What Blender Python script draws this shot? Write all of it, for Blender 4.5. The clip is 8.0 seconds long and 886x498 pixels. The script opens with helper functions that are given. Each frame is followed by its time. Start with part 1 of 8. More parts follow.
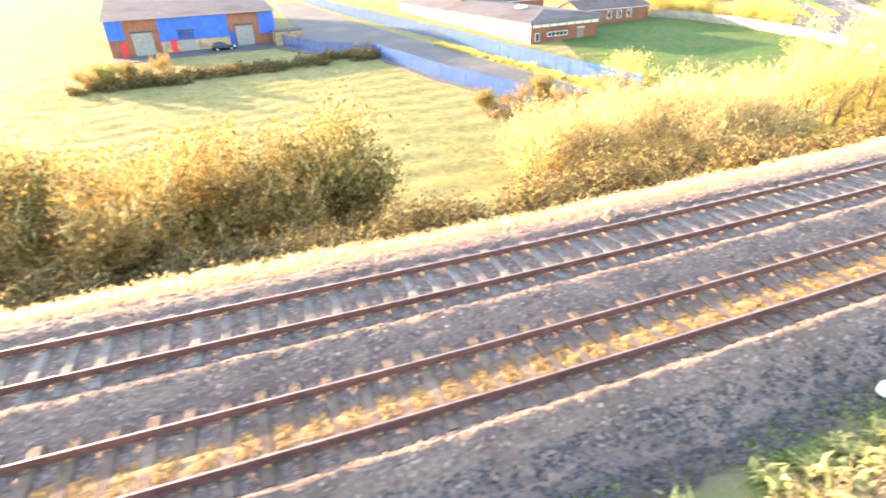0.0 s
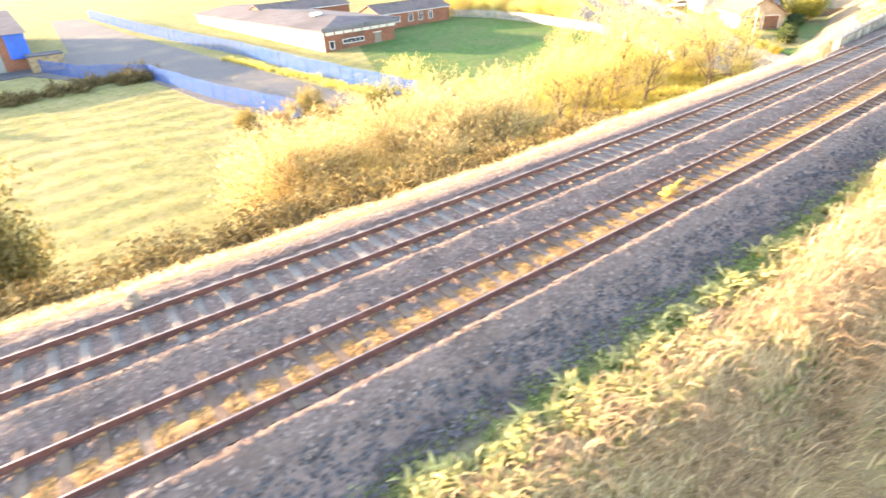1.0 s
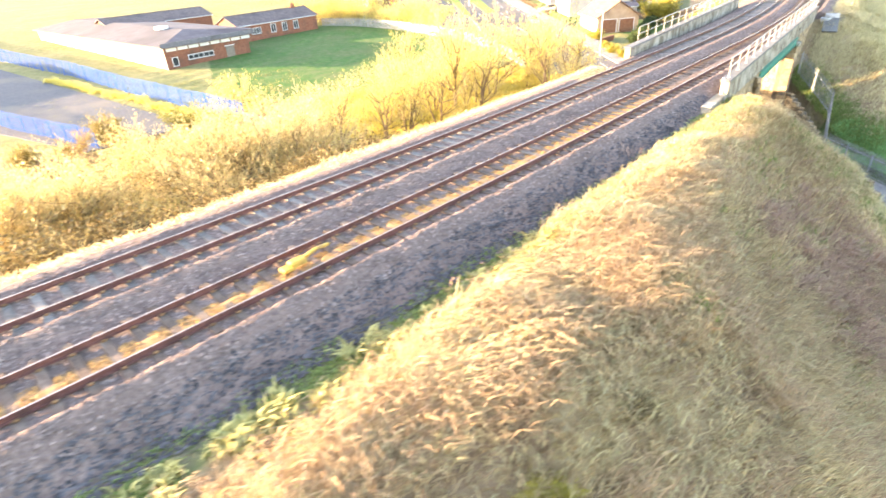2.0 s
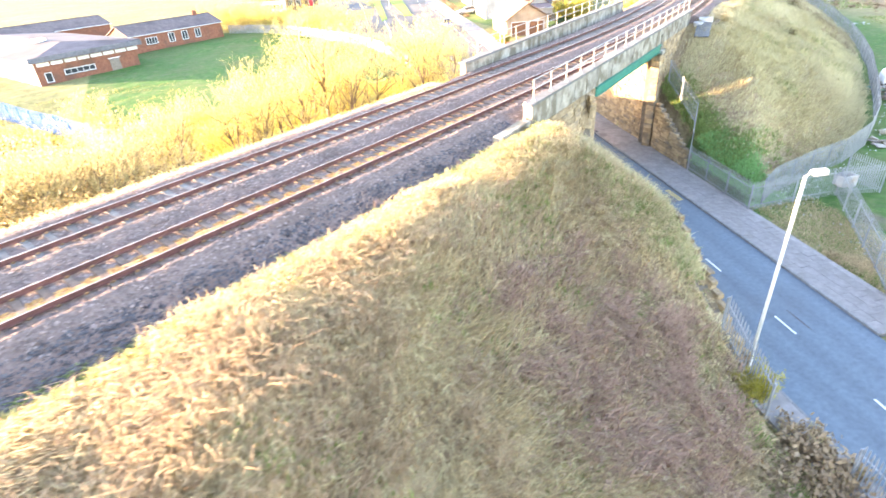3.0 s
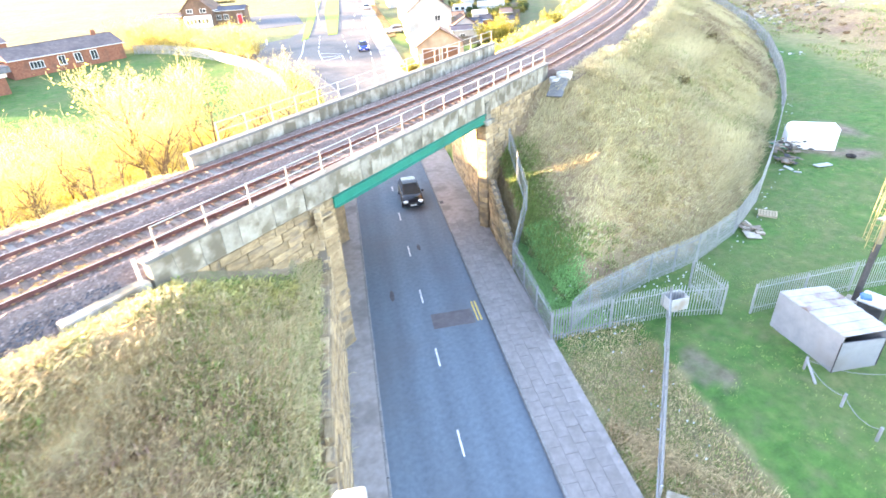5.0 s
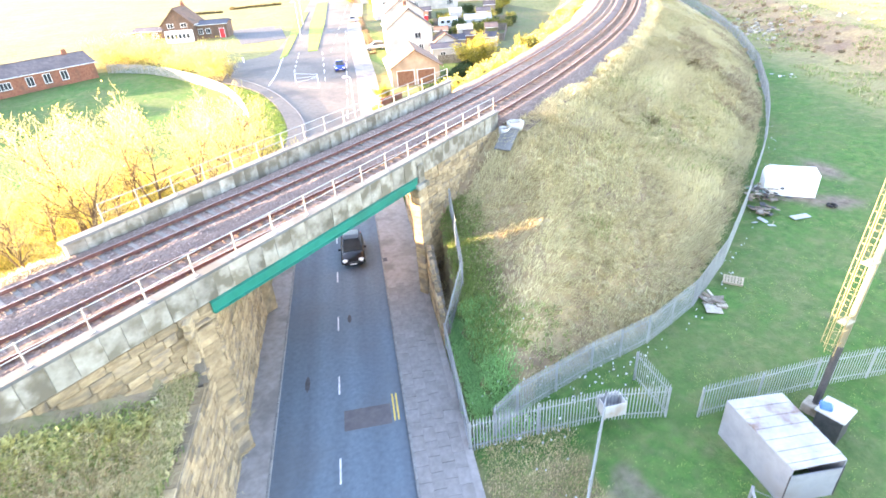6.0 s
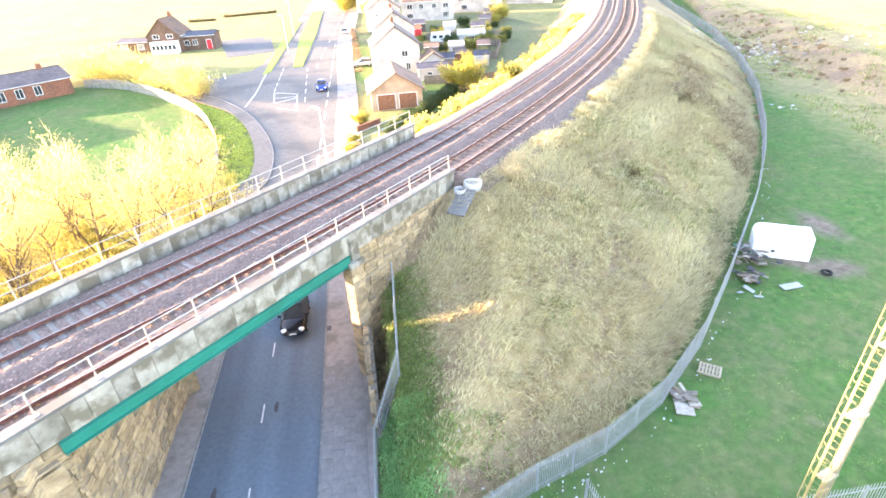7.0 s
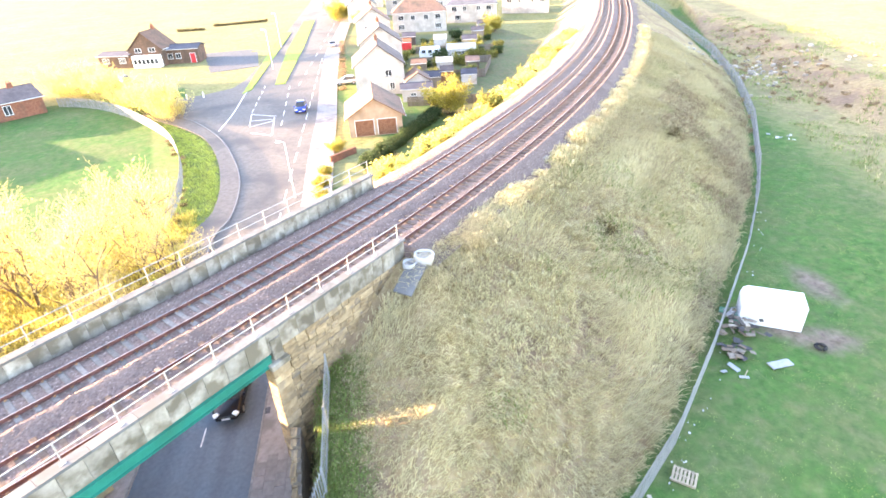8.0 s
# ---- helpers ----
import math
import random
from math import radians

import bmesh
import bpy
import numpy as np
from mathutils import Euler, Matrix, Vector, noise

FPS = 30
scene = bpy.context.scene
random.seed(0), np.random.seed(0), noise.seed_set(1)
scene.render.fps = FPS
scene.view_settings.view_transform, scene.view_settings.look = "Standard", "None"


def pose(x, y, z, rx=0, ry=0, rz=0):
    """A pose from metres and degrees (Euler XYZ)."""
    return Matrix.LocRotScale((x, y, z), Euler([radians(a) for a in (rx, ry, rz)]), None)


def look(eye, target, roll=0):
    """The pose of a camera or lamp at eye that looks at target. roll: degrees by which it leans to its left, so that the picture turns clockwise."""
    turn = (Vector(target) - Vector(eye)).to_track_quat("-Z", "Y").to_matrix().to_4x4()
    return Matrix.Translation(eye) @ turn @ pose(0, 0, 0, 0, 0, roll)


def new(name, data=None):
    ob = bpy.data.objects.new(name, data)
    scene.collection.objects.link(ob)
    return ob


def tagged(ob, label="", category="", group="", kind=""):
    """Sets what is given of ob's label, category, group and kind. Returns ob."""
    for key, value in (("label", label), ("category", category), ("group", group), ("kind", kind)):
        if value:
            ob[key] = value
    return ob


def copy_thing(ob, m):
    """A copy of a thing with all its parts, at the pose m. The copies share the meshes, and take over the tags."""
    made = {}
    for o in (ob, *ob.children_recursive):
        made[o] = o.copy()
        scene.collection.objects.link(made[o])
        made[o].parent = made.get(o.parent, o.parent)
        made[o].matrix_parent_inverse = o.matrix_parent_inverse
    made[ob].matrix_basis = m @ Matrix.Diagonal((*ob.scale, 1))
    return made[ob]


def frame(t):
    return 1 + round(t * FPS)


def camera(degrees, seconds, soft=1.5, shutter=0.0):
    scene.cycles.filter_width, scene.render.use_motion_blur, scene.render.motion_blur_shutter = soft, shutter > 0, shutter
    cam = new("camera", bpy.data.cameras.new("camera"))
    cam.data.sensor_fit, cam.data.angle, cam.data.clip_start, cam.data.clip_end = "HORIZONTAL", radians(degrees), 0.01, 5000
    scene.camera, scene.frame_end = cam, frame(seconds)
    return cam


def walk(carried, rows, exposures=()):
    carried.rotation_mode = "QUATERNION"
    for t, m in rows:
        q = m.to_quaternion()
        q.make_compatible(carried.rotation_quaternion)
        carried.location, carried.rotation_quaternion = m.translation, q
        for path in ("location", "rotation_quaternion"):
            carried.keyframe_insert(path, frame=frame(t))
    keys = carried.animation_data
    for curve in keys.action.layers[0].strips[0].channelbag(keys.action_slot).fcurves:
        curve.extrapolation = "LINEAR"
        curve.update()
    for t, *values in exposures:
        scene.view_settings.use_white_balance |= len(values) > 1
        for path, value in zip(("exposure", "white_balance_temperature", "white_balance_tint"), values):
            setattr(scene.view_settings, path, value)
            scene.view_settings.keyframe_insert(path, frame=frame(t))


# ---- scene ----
cam = camera(78.4, 8.0, soft=1.6, shutter=0.25)
PATH = [
    (0, (0.0, 0.0, 8.4), (-0.027, 1.749, 7.431), -1.8),
    (0.5, (5.524, 1.414, 8.462), (5.682, 3.154, 7.488), -2.4),
    (1, (11.216, 2.567, 8.488), (11.606, 4.265, 7.506), -3.2),
    (1.5, (16.883, 3.364, 8.434), (17.418, 5.02, 7.447), -3.5),
    (2.8, (31.416, 4.194, 7.962), (32.121, 5.784, 6.974), -4.1),
    (3, (33.365, 4.256, 8.051), (34.086, 5.835, 7.058), -4.2),
    (3.5, (38.463, 4.509, 8.138), (39.19, 6.085, 7.144), -4.1),
    (4, (43.115, 5.04, 8.571), (43.841, 6.615, 7.576), -4.0),
    (4.5, (47.322, 5.862, 9.149), (48.051, 7.436, 8.154), -3.9),
    (5, (51.153, 6.916, 9.929), (51.889, 8.486, 8.932), -3.8),
    (5.2, (52.664, 7.315, 10.289), (53.396, 8.888, 9.294), -3.9),
    (6.3, (59.781, 10.306, 12.712), (60.49, 11.888, 11.714), -4.0),
    (6.5, (61.062, 11.053, 13.008), (61.77, 12.637, 12.013), -3.6),
    (7, (63.974, 12.76, 14.081), (64.673, 14.349, 13.087), -3.5),
    (7.5, (66.814, 14.495, 15.175), (67.506, 16.086, 14.181), -3.4),
    (8, (69.424, 16.295, 16.214), (70.112, 17.888, 15.22), -3.4),
]
walk(cam, [(t, look(eye, target, roll)) for t, eye, target, roll in PATH], [(0.0, 3.05, 7900, 22), (1.5, 3.04, 7900, 22), (3.0, 3.43, 7300, 25), (4.5, 3.61, 7150, 25), (8.0, 3.46, 7350, 28)])

SKY, SUN = 0.22, 5.0
CAR_U = 25.9
# ---------------------------------------------------------------- light
SUN_AZ, SUN_EL = math.atan2(-0.888, 0.460), radians(8.5)
world = bpy.data.worlds.new("sky")
scene.world = world
world.use_nodes = True
wn, wl = world.node_tree.nodes, world.node_tree.links
sky = wn.new("ShaderNodeTexSky")
sky.sky_type, sky.sun_disc = "NISHITA", False
sky.sun_elevation, sky.sun_rotation = SUN_EL, SUN_AZ
sky.air_density, sky.dust_density, sky.ozone_density = 1.0, 1.0, 1.5
wl.new(sky.outputs[0], wn["Background"].inputs[0])
wn["Background"].inputs[1].default_value = SKY
sun = new("sun", bpy.data.lights.new("sun", "SUN"))
sun.data.energy, sun.data.angle, sun.data.color = SUN, radians(0.6), (1.0, 0.79, 0.51)
to_sun = Vector((math.sin(SUN_AZ) * math.cos(SUN_EL), math.cos(SUN_AZ) * math.cos(SUN_EL), math.sin(SUN_EL)))
sun.matrix_world = Matrix.Translation((0, 0, 60)) @ to_sun.to_track_quat("Z", "Y").to_matrix().to_4x4()

# ---------------------------------------------------------------- materials


def mat(name, a, b, scale=1.0, rough=0.85, bump=0.3, metal=0.0, detail=6.0, stain=None, stain_scale=0.25, stain_at=(0.5, 0.68), vary=0.0, bscale=None, island=0.0, alpha=None, trans=0.0):
    """Two-tone grain at one scale, stains at another, relief; vary: spread between objects, island: between joined pieces."""
    m = bpy.data.materials.new(name)
    m.use_nodes = True
    n, l = m.node_tree.nodes, m.node_tree.links
    p = n["Principled BSDF"]
    p.inputs["Roughness"].default_value, p.inputs["Metallic"].default_value = rough, metal
    p.inputs["Specular IOR Level"].default_value = 0.3
    co = n.new("ShaderNodeTexCoord")
    src = co.outputs["Object"]
    if vary or island:
        geo = n.new("ShaderNodeNewGeometry")
        inf = n.new("ShaderNodeObjectInfo")
        add = n.new("ShaderNodeVectorMath")
        add.operation = "ADD"
        shift = n.new("ShaderNodeVectorMath")
        shift.operation = "SCALE"
        shift.inputs[0].default_value = (17.0, 9.0, 5.0)
        l.new(inf.outputs["Random"] if vary else geo.outputs["Random Per Island"], shift.inputs["Scale"])
        l.new(src, add.inputs[0])
        l.new(shift.outputs[0], add.inputs[1])
        src = add.outputs[0]
    fine = n.new("ShaderNodeTexNoise")
    fine.inputs["Scale"].default_value, fine.inputs["Detail"].default_value = scale, detail
    fine.inputs["Roughness"].default_value = 0.65
    l.new(src, fine.inputs["Vector"])
    ramp = n.new("ShaderNodeValToRGB")
    ramp.color_ramp.elements[0].position, ramp.color_ramp.elements[1].position = 0.32, 0.68
    ramp.color_ramp.elements[0].color, ramp.color_ramp.elements[1].color = (*a, 1), (*b, 1)
    l.new(fine.outputs["Fac"], ramp.inputs[0])
    out = ramp.outputs[0]
    if stain:
        big = n.new("ShaderNodeTexNoise")
        big.inputs["Scale"].default_value, big.inputs["Detail"].default_value = stain_scale, 5.0
        l.new(src, big.inputs["Vector"])
        r2 = n.new("ShaderNodeValToRGB")
        r2.color_ramp.elements[0].position, r2.color_ramp.elements[1].position = stain_at
        l.new(big.outputs["Fac"], r2.inputs[0])
        mix = n.new("ShaderNodeMixRGB")
        mix.inputs[2].default_value = (*stain, 1)
        l.new(r2.outputs[0], mix.inputs[0])
        l.new(out, mix.inputs[1])
        out = mix.outputs[0]
    if vary or island:
        hsv = n.new("ShaderNodeHueSaturation")
        mr = n.new("ShaderNodeMapRange")
        k = vary or island
        mr.inputs[3].default_value, mr.inputs[4].default_value = 1 - k, 1 + k
        l.new(inf.outputs["Random"] if vary else geo.outputs["Random Per Island"], mr.inputs[0])
        l.new(mr.outputs[0], hsv.inputs["Value"])
        l.new(out, hsv.inputs["Color"])
        out = hsv.outputs[0]
    l.new(out, p.inputs["Base Color"])
    if bump:
        bt = n.new("ShaderNodeTexNoise")
        bt.inputs["Scale"].default_value, bt.inputs["Detail"].default_value = bscale or scale * 3, 8.0
        l.new(src, bt.inputs["Vector"])
        bp = n.new("ShaderNodeBump")
        bp.inputs["Strength"].default_value, bp.inputs["Distance"].default_value = bump, 0.05
        l.new(bt.outputs["Fac"], bp.inputs["Height"])
        l.new(bp.outputs[0], p.inputs["Normal"])
    if trans:
        p.inputs["Subsurface Weight"].default_value = 0.0
        tr = n.new("ShaderNodeBsdfTranslucent")
        ms = n.new("ShaderNodeMixShader")
        ms.inputs[0].default_value = trans
        l.new(out, tr.inputs[0])
        l.new(p.outputs[0], ms.inputs[1])
        l.new(tr.outputs[0], ms.inputs[2])
        l.new(ms.outputs[0], n["Material Output"].inputs[0])
    return m


M = {}
# asphalt with the blue of shade put into its colour
M["asphalt"] = mat("asphalt", (0.086, 0.116, 0.144), (0.124, 0.161, 0.196), 4.0, 0.75, 0.25, stain=(0.105, 0.115, 0.128), stain_scale=0.12, stain_at=(0.5, 0.75), bscale=60)
M["asphalt_patch"] = mat("asphalt_patch", (0.088, 0.08, 0.084), (0.135, 0.122, 0.126), 2.0, 0.8, 0.2, bscale=50)
M["footway"] = mat("footway", (0.22, 0.2, 0.192), (0.31, 0.287, 0.278), 2.5, 0.8, 0.2, stain=(0.17, 0.156, 0.148), stain_scale=0.6, bscale=40)
M["slab"] = mat("slab", (0.185, 0.17, 0.165), (0.26, 0.241, 0.234), 3.0, 0.8, 0.2, stain=(0.17, 0.153, 0.143), stain_scale=0.7, vary=0.045, bscale=30)
M["kerb"] = mat("kerb", (0.15, 0.15, 0.15), (0.25, 0.245, 0.24), 4.0, 0.8, 0.2, vary=0.1)
M["white_line"] = mat("white_line", (0.55, 0.55, 0.54), (0.8, 0.8, 0.78), 6.0, 0.6, 0.1, stain=(0.3, 0.3, 0.3), stain_scale=4.0, stain_at=(0.55, 0.75))
M["yellow_line"] = mat("yellow_line", (0.6, 0.42, 0.08), (0.75, 0.52, 0.12), 6.0, 0.6, 0.1)
M["ballast"] = mat("ballast", (0.122, 0.085, 0.074), (0.265, 0.195, 0.168), 9.0, 0.95, 1.0, stain=(0.14, 0.1, 0.085), stain_scale=0.4, stain_at=(0.5, 0.7), bscale=16)
# asphalt darkened to carry the bluish shade of the access road
M["yard_asphalt"] = mat("yard_asphalt", (0.07, 0.072, 0.08), (0.12, 0.122, 0.13), 2.0, 0.8, 0.2, stain=(0.16, 0.14, 0.12), stain_scale=0.12, stain_at=(0.52, 0.7), bscale=30)
M["stone_chip"] = mat("stone_chip", (0.145, 0.106, 0.092), (0.32, 0.245, 0.21), 3.0, 0.95, 0.2, island=0.45)
M["rail"] = mat("rail", (0.12, 0.05, 0.042), (0.2, 0.09, 0.074), 6.0, 0.6, 0.2, metal=0.3, stain=(0.1, 0.05, 0.042), stain_scale=2.0)
M["rail_head"] = mat("rail_head", (0.32, 0.25, 0.23), (0.45, 0.37, 0.34), 3.0, 0.35, 0.05, metal=0.8)
M["sleeper_concrete"] = mat("sleeper_concrete", (0.135, 0.122, 0.112), (0.215, 0.197, 0.18), 5.0, 0.85, 0.3, stain=(0.15, 0.125, 0.11), stain_scale=1.5, vary=0.25)
M["sleeper_wood"] = mat("sleeper_wood", (0.1, 0.07, 0.055), (0.18, 0.13, 0.1), 6.0, 0.9, 0.4, stain=(0.2, 0.16, 0.13), stain_scale=1.2, vary=0.2)
M["clip"] = mat("clip", (0.2, 0.1, 0.05), (0.38, 0.22, 0.1), 8.0, 0.6, 0.1, metal=0.3, island=0.25)
M["concrete"] = mat("concrete", (0.19, 0.172, 0.138), (0.4, 0.37, 0.315), 1.3, 0.85, 0.35, stain=(0.155, 0.135, 0.1), stain_scale=1.1, stain_at=(0.46, 0.6), vary=0.2, bscale=25)
M["coping"] = mat("coping", (0.115, 0.117, 0.118), (0.18, 0.181, 0.18), 2.0, 0.8, 0.2, stain=(0.13, 0.125, 0.115), stain_scale=0.7, vary=0.12)
M["sandstone"] = mat("sandstone", (0.22, 0.155, 0.09), (0.44, 0.33, 0.2), 1.8, 0.9, 0.6, stain=(0.17, 0.14, 0.11), stain_scale=0.7, stain_at=(0.5, 0.66), vary=0.28, bscale=14)
M["mortar"] = mat("mortar", (0.13, 0.11, 0.09), (0.22, 0.185, 0.15), 2.0, 0.95, 0.4)
M["teal_paint"] = mat("teal_paint", (0.0, 0.16, 0.115), (0.0, 0.21, 0.155), 1.2, 0.5, 0.05, stain=(0.01, 0.12, 0.085), stain_scale=0.6, stain_at=(0.5, 0.75))
M["steel_dark"] = mat("steel_dark", (0.06, 0.06, 0.065), (0.1, 0.1, 0.105), 4.0, 0.6, 0.1, metal=0.5)
M["galv"] = mat("galv", (0.27, 0.29, 0.31), (0.4, 0.42, 0.44), 2.0, 0.5, 0.05, metal=0.3, stain=(0.24, 0.26, 0.28), stain_scale=1.0)
M["handrail"] = mat("handrail", (0.36, 0.355, 0.33), (0.5, 0.49, 0.46), 4.0, 0.5, 0.05, metal=0.2, stain=(0.3, 0.26, 0.21), stain_scale=2.0, stain_at=(0.56, 0.75))
M["lamp_paint"] = mat("lamp_paint", (0.62, 0.62, 0.6), (0.76, 0.76, 0.74), 2.0, 0.45, 0.03)
M["lamp_glass"] = mat("lamp_glass", (0.62, 0.47, 0.4), (0.74, 0.6, 0.52), 5.0, 0.3, 0.0)
M["white_paint"] = mat("white_paint", (0.72, 0.73, 0.74), (0.84, 0.84, 0.84), 1.2, 0.5, 0.05, stain=(0.6, 0.6, 0.6), stain_scale=0.8, stain_at=(0.56, 0.8))
M["dirty_white"] = mat("dirty_white", (0.38, 0.38, 0.38), (0.52, 0.52, 0.52), 1.5, 0.6, 0.1, stain=(0.28, 0.2, 0.14), stain_scale=0.7, stain_at=(0.54, 0.7))
M["mast_yellow"] = mat("mast_yellow", (0.27, 0.225, 0.1), (0.36, 0.3, 0.14), 2.0, 0.5, 0.05, stain=(0.28, 0.2, 0.08), stain_scale=1.0)
M["mast_cream"] = mat("mast_cream", (0.3, 0.275, 0.2), (0.38, 0.35, 0.26), 2.0, 0.5, 0.05)
M["timber_grey"] = mat("timber_grey", (0.14, 0.12, 0.1), (0.26, 0.22, 0.18), 5.0, 0.9, 0.3, vary=0.2)
M["timber_pale"] = mat("timber_pale", (0.3, 0.245, 0.17), (0.42, 0.35, 0.25), 5.0, 0.85, 0.2, vary=0.15)
M["rust"] = mat("rust", (0.16, 0.07, 0.04), (0.3, 0.15, 0.09), 4.0, 0.9, 0.3)
M["brick"] = mat("brick", (0.2, 0.075, 0.05), (0.32, 0.14, 0.085), 3.0, 0.9, 0.3, stain=(0.16, 0.085, 0.06), stain_scale=0.5, vary=0.12)
M["render_white"] = mat("render_white", (0.42, 0.38, 0.345), (0.56, 0.52, 0.48), 1.0, 0.9, 0.1, stain=(0.36, 0.33, 0.3), stain_scale=0.4, vary=0.08)
M["roof_tile"] = mat("roof_tile", (0.14, 0.085, 0.065), (0.24, 0.15, 0.11), 2.5, 0.85, 0.4, stain=(0.12, 0.09, 0.07), stain_scale=0.4, vary=0.2)
M["roof_slate"] = mat("roof_slate", (0.1, 0.1, 0.115), (0.18, 0.18, 0.2), 2.0, 0.7, 0.3, stain=(0.08, 0.08, 0.085), stain_scale=0.4, vary=0.15)
M["roof_flat"] = mat("roof_flat", (0.062, 0.062, 0.078), (0.1, 0.1, 0.122), 0.6, 0.85, 0.1, stain=(0.05, 0.05, 0.064), stain_scale=0.15)
M["blue_clad"] = mat("blue_clad", (0.01, 0.1, 0.52), (0.02, 0.15, 0.65), 0.8, 0.45, 0.05, stain=(0.02, 0.1, 0.42), stain_scale=0.3)
M["blue_fence"] = mat("blue_fence", (0.01, 0.075, 0.32), (0.022, 0.115, 0.42), 1.0, 0.95, 0.05)
M["shutter"] = mat("shutter", (0.2, 0.21, 0.2), (0.28, 0.29, 0.28), 2.0, 0.5, 0.1)
M["red_paint"] = mat("red_paint", (0.55, 0.03, 0.04), (0.68, 0.06, 0.06), 2.0, 0.45, 0.05)
M["window_glass"] = mat("window_glass", (0.03, 0.035, 0.04), (0.06, 0.065, 0.07), 1.0, 0.08, 0.0)
M["upvc"] = mat("upvc", (0.7, 0.7, 0.69), (0.8, 0.8, 0.79), 2.0, 0.4, 0.0)
M["car_black"] = mat("car_black", (0.012, 0.012, 0.015), (0.02, 0.02, 0.024), 1.0, 0.15, 0.0)
M["car_blue"] = mat("car_blue", (0.01, 0.04, 0.3), (0.02, 0.06, 0.38), 1.0, 0.2, 0.0)
M["car_silver"] = mat("car_silver", (0.5, 0.5, 0.52), (0.6, 0.6, 0.62), 1.0, 0.25, 0.0, metal=0.5)
M["tyre"] = mat("tyre", (0.02, 0.02, 0.02), (0.035, 0.035, 0.035), 8.0, 0.9, 0.1)
M["plastic_black"] = mat("plastic_black", (0.02, 0.02, 0.022), (0.04, 0.04, 0.042), 4.0, 0.5, 0.05)
M["head_lamp"] = mat("head_lamp", (0.7, 0.72, 0.75), (0.82, 0.84, 0.86), 6.0, 0.1, 0.0)
M["leaf_dark"] = mat("leaf_dark", (0.085, 0.07, 0.03), (0.19, 0.14, 0.065), 0.5, 0.8, 0.0, island=0.4, trans=0.25)
M["bark"] = mat("bark", (0.13, 0.09, 0.06), (0.26, 0.19, 0.12), 4.0, 0.9, 0.4, island=0.2)
M["twig"] = mat("twig", (0.47, 0.39, 0.165), (0.64, 0.55, 0.28), 3.0, 0.85, 0.0, island=0.25, trans=0.2)
M["leaf_yellow"] = mat("leaf_yellow", (0.59, 0.515, 0.11), (0.76, 0.69, 0.24), 0.6, 0.7, 0.0, island=0.25, trans=0.5)
M["leaf_green"] = mat("leaf_green", (0.13, 0.145, 0.03), (0.28, 0.27, 0.07), 0.5, 0.65, 0.0, island=0.4, trans=0.4)
M["leaf_gold"] = mat("leaf_gold", (0.27, 0.25, 0.045), (0.48, 0.42, 0.085), 0.5, 0.65, 0.0, island=0.4, trans=0.45)
M["leaf_olive"] = mat("leaf_olive", (0.13, 0.11, 0.035), (0.28, 0.22, 0.07), 0.5, 0.7, 0.0, island=0.4, trans=0.4)
M["leaf_brown"] = mat("leaf_brown", (0.26, 0.185, 0.115), (0.42, 0.31, 0.2), 0.5, 0.8, 0.0, island=0.35, trans=0.25)
M["grass_dry"] = mat("grass_dry", (0.53, 0.47, 0.25), (0.68, 0.61, 0.375), 0.3, 0.85, 0.0, stain=(0.49, 0.4, 0.25), stain_scale=0.16, stain_at=(0.48, 0.66), island=0.2, trans=0.38)
M["grass_green"] = mat("grass_green", (0.15, 0.23, 0.06), (0.29, 0.36, 0.12), 0.4, 0.8, 0.0, island=0.35, trans=0.35)
M["rubble"] = mat("rubble", (0.26, 0.23, 0.19), (0.44, 0.4, 0.34), 3.0, 0.9, 0.4, island=0.35)
M["green_sheet"] = mat("green_sheet", (0.05, 0.22, 0.14), (0.12, 0.34, 0.24), 2.0, 0.6, 0.3)
M["litter_white"] = mat("litter_white", (0.42, 0.44, 0.46), (0.62, 0.62, 0.62), 2.0, 0.6, 0.0, island=0.25)
M["soil"] = mat("soil", (0.16, 0.12, 0.09), (0.27, 0.21, 0.16), 2.0, 0.95, 0.4)
M["tarp_blue"] = mat("tarp_blue", (0.03, 0.1, 0.45), (0.06, 0.18, 0.6), 2.0, 0.5, 0.2)
M["grass_straw"] = mat("grass_straw", (0.49, 0.37, 0.2), (0.7, 0.57, 0.345), 0.3, 0.85, 0.0, stain=(0.36, 0.25, 0.15), stain_scale=0.2, stain_at=(0.47, 0.64), island=0.38, trans=0.32)
M["bracken"] = mat("bracken", (0.35, 0.24, 0.14), (0.52, 0.375, 0.24), 0.5, 0.8, 0.0, island=0.4, trans=0.25)
# leaf green shifted to the yellow it takes on in low sun
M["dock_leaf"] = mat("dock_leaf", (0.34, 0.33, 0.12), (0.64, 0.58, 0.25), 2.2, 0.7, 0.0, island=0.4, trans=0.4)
M["shed_white"] = mat("shed_white", (0.2, 0.215, 0.25), (0.28, 0.295, 0.33), 1.2, 0.5, 0.05, stain=(0.19, 0.19, 0.2), stain_scale=0.6)
M["shed_roof"] = mat("shed_roof", (0.27, 0.275, 0.29), (0.38, 0.385, 0.4), 1.5, 0.6, 0.1, stain=(0.16, 0.09, 0.06), stain_scale=0.5, stain_at=(0.52, 0.64))
# warmer, paler asphalt: sunlight is put into the colour beyond the bridge
M["asphalt_sunlit"] = mat("asphalt_sunlit", (0.118, 0.105, 0.095), (0.178, 0.16, 0.145), 2.0, 0.8, 0.2, stain=(0.09, 0.087, 0.086), stain_scale=0.15, bscale=50)
M["leaf_tan"] = mat("leaf_tan", (0.56, 0.42, 0.2), (0.72, 0.57, 0.32), 0.6, 0.75, 0.0, island=0.3, trans=0.45)
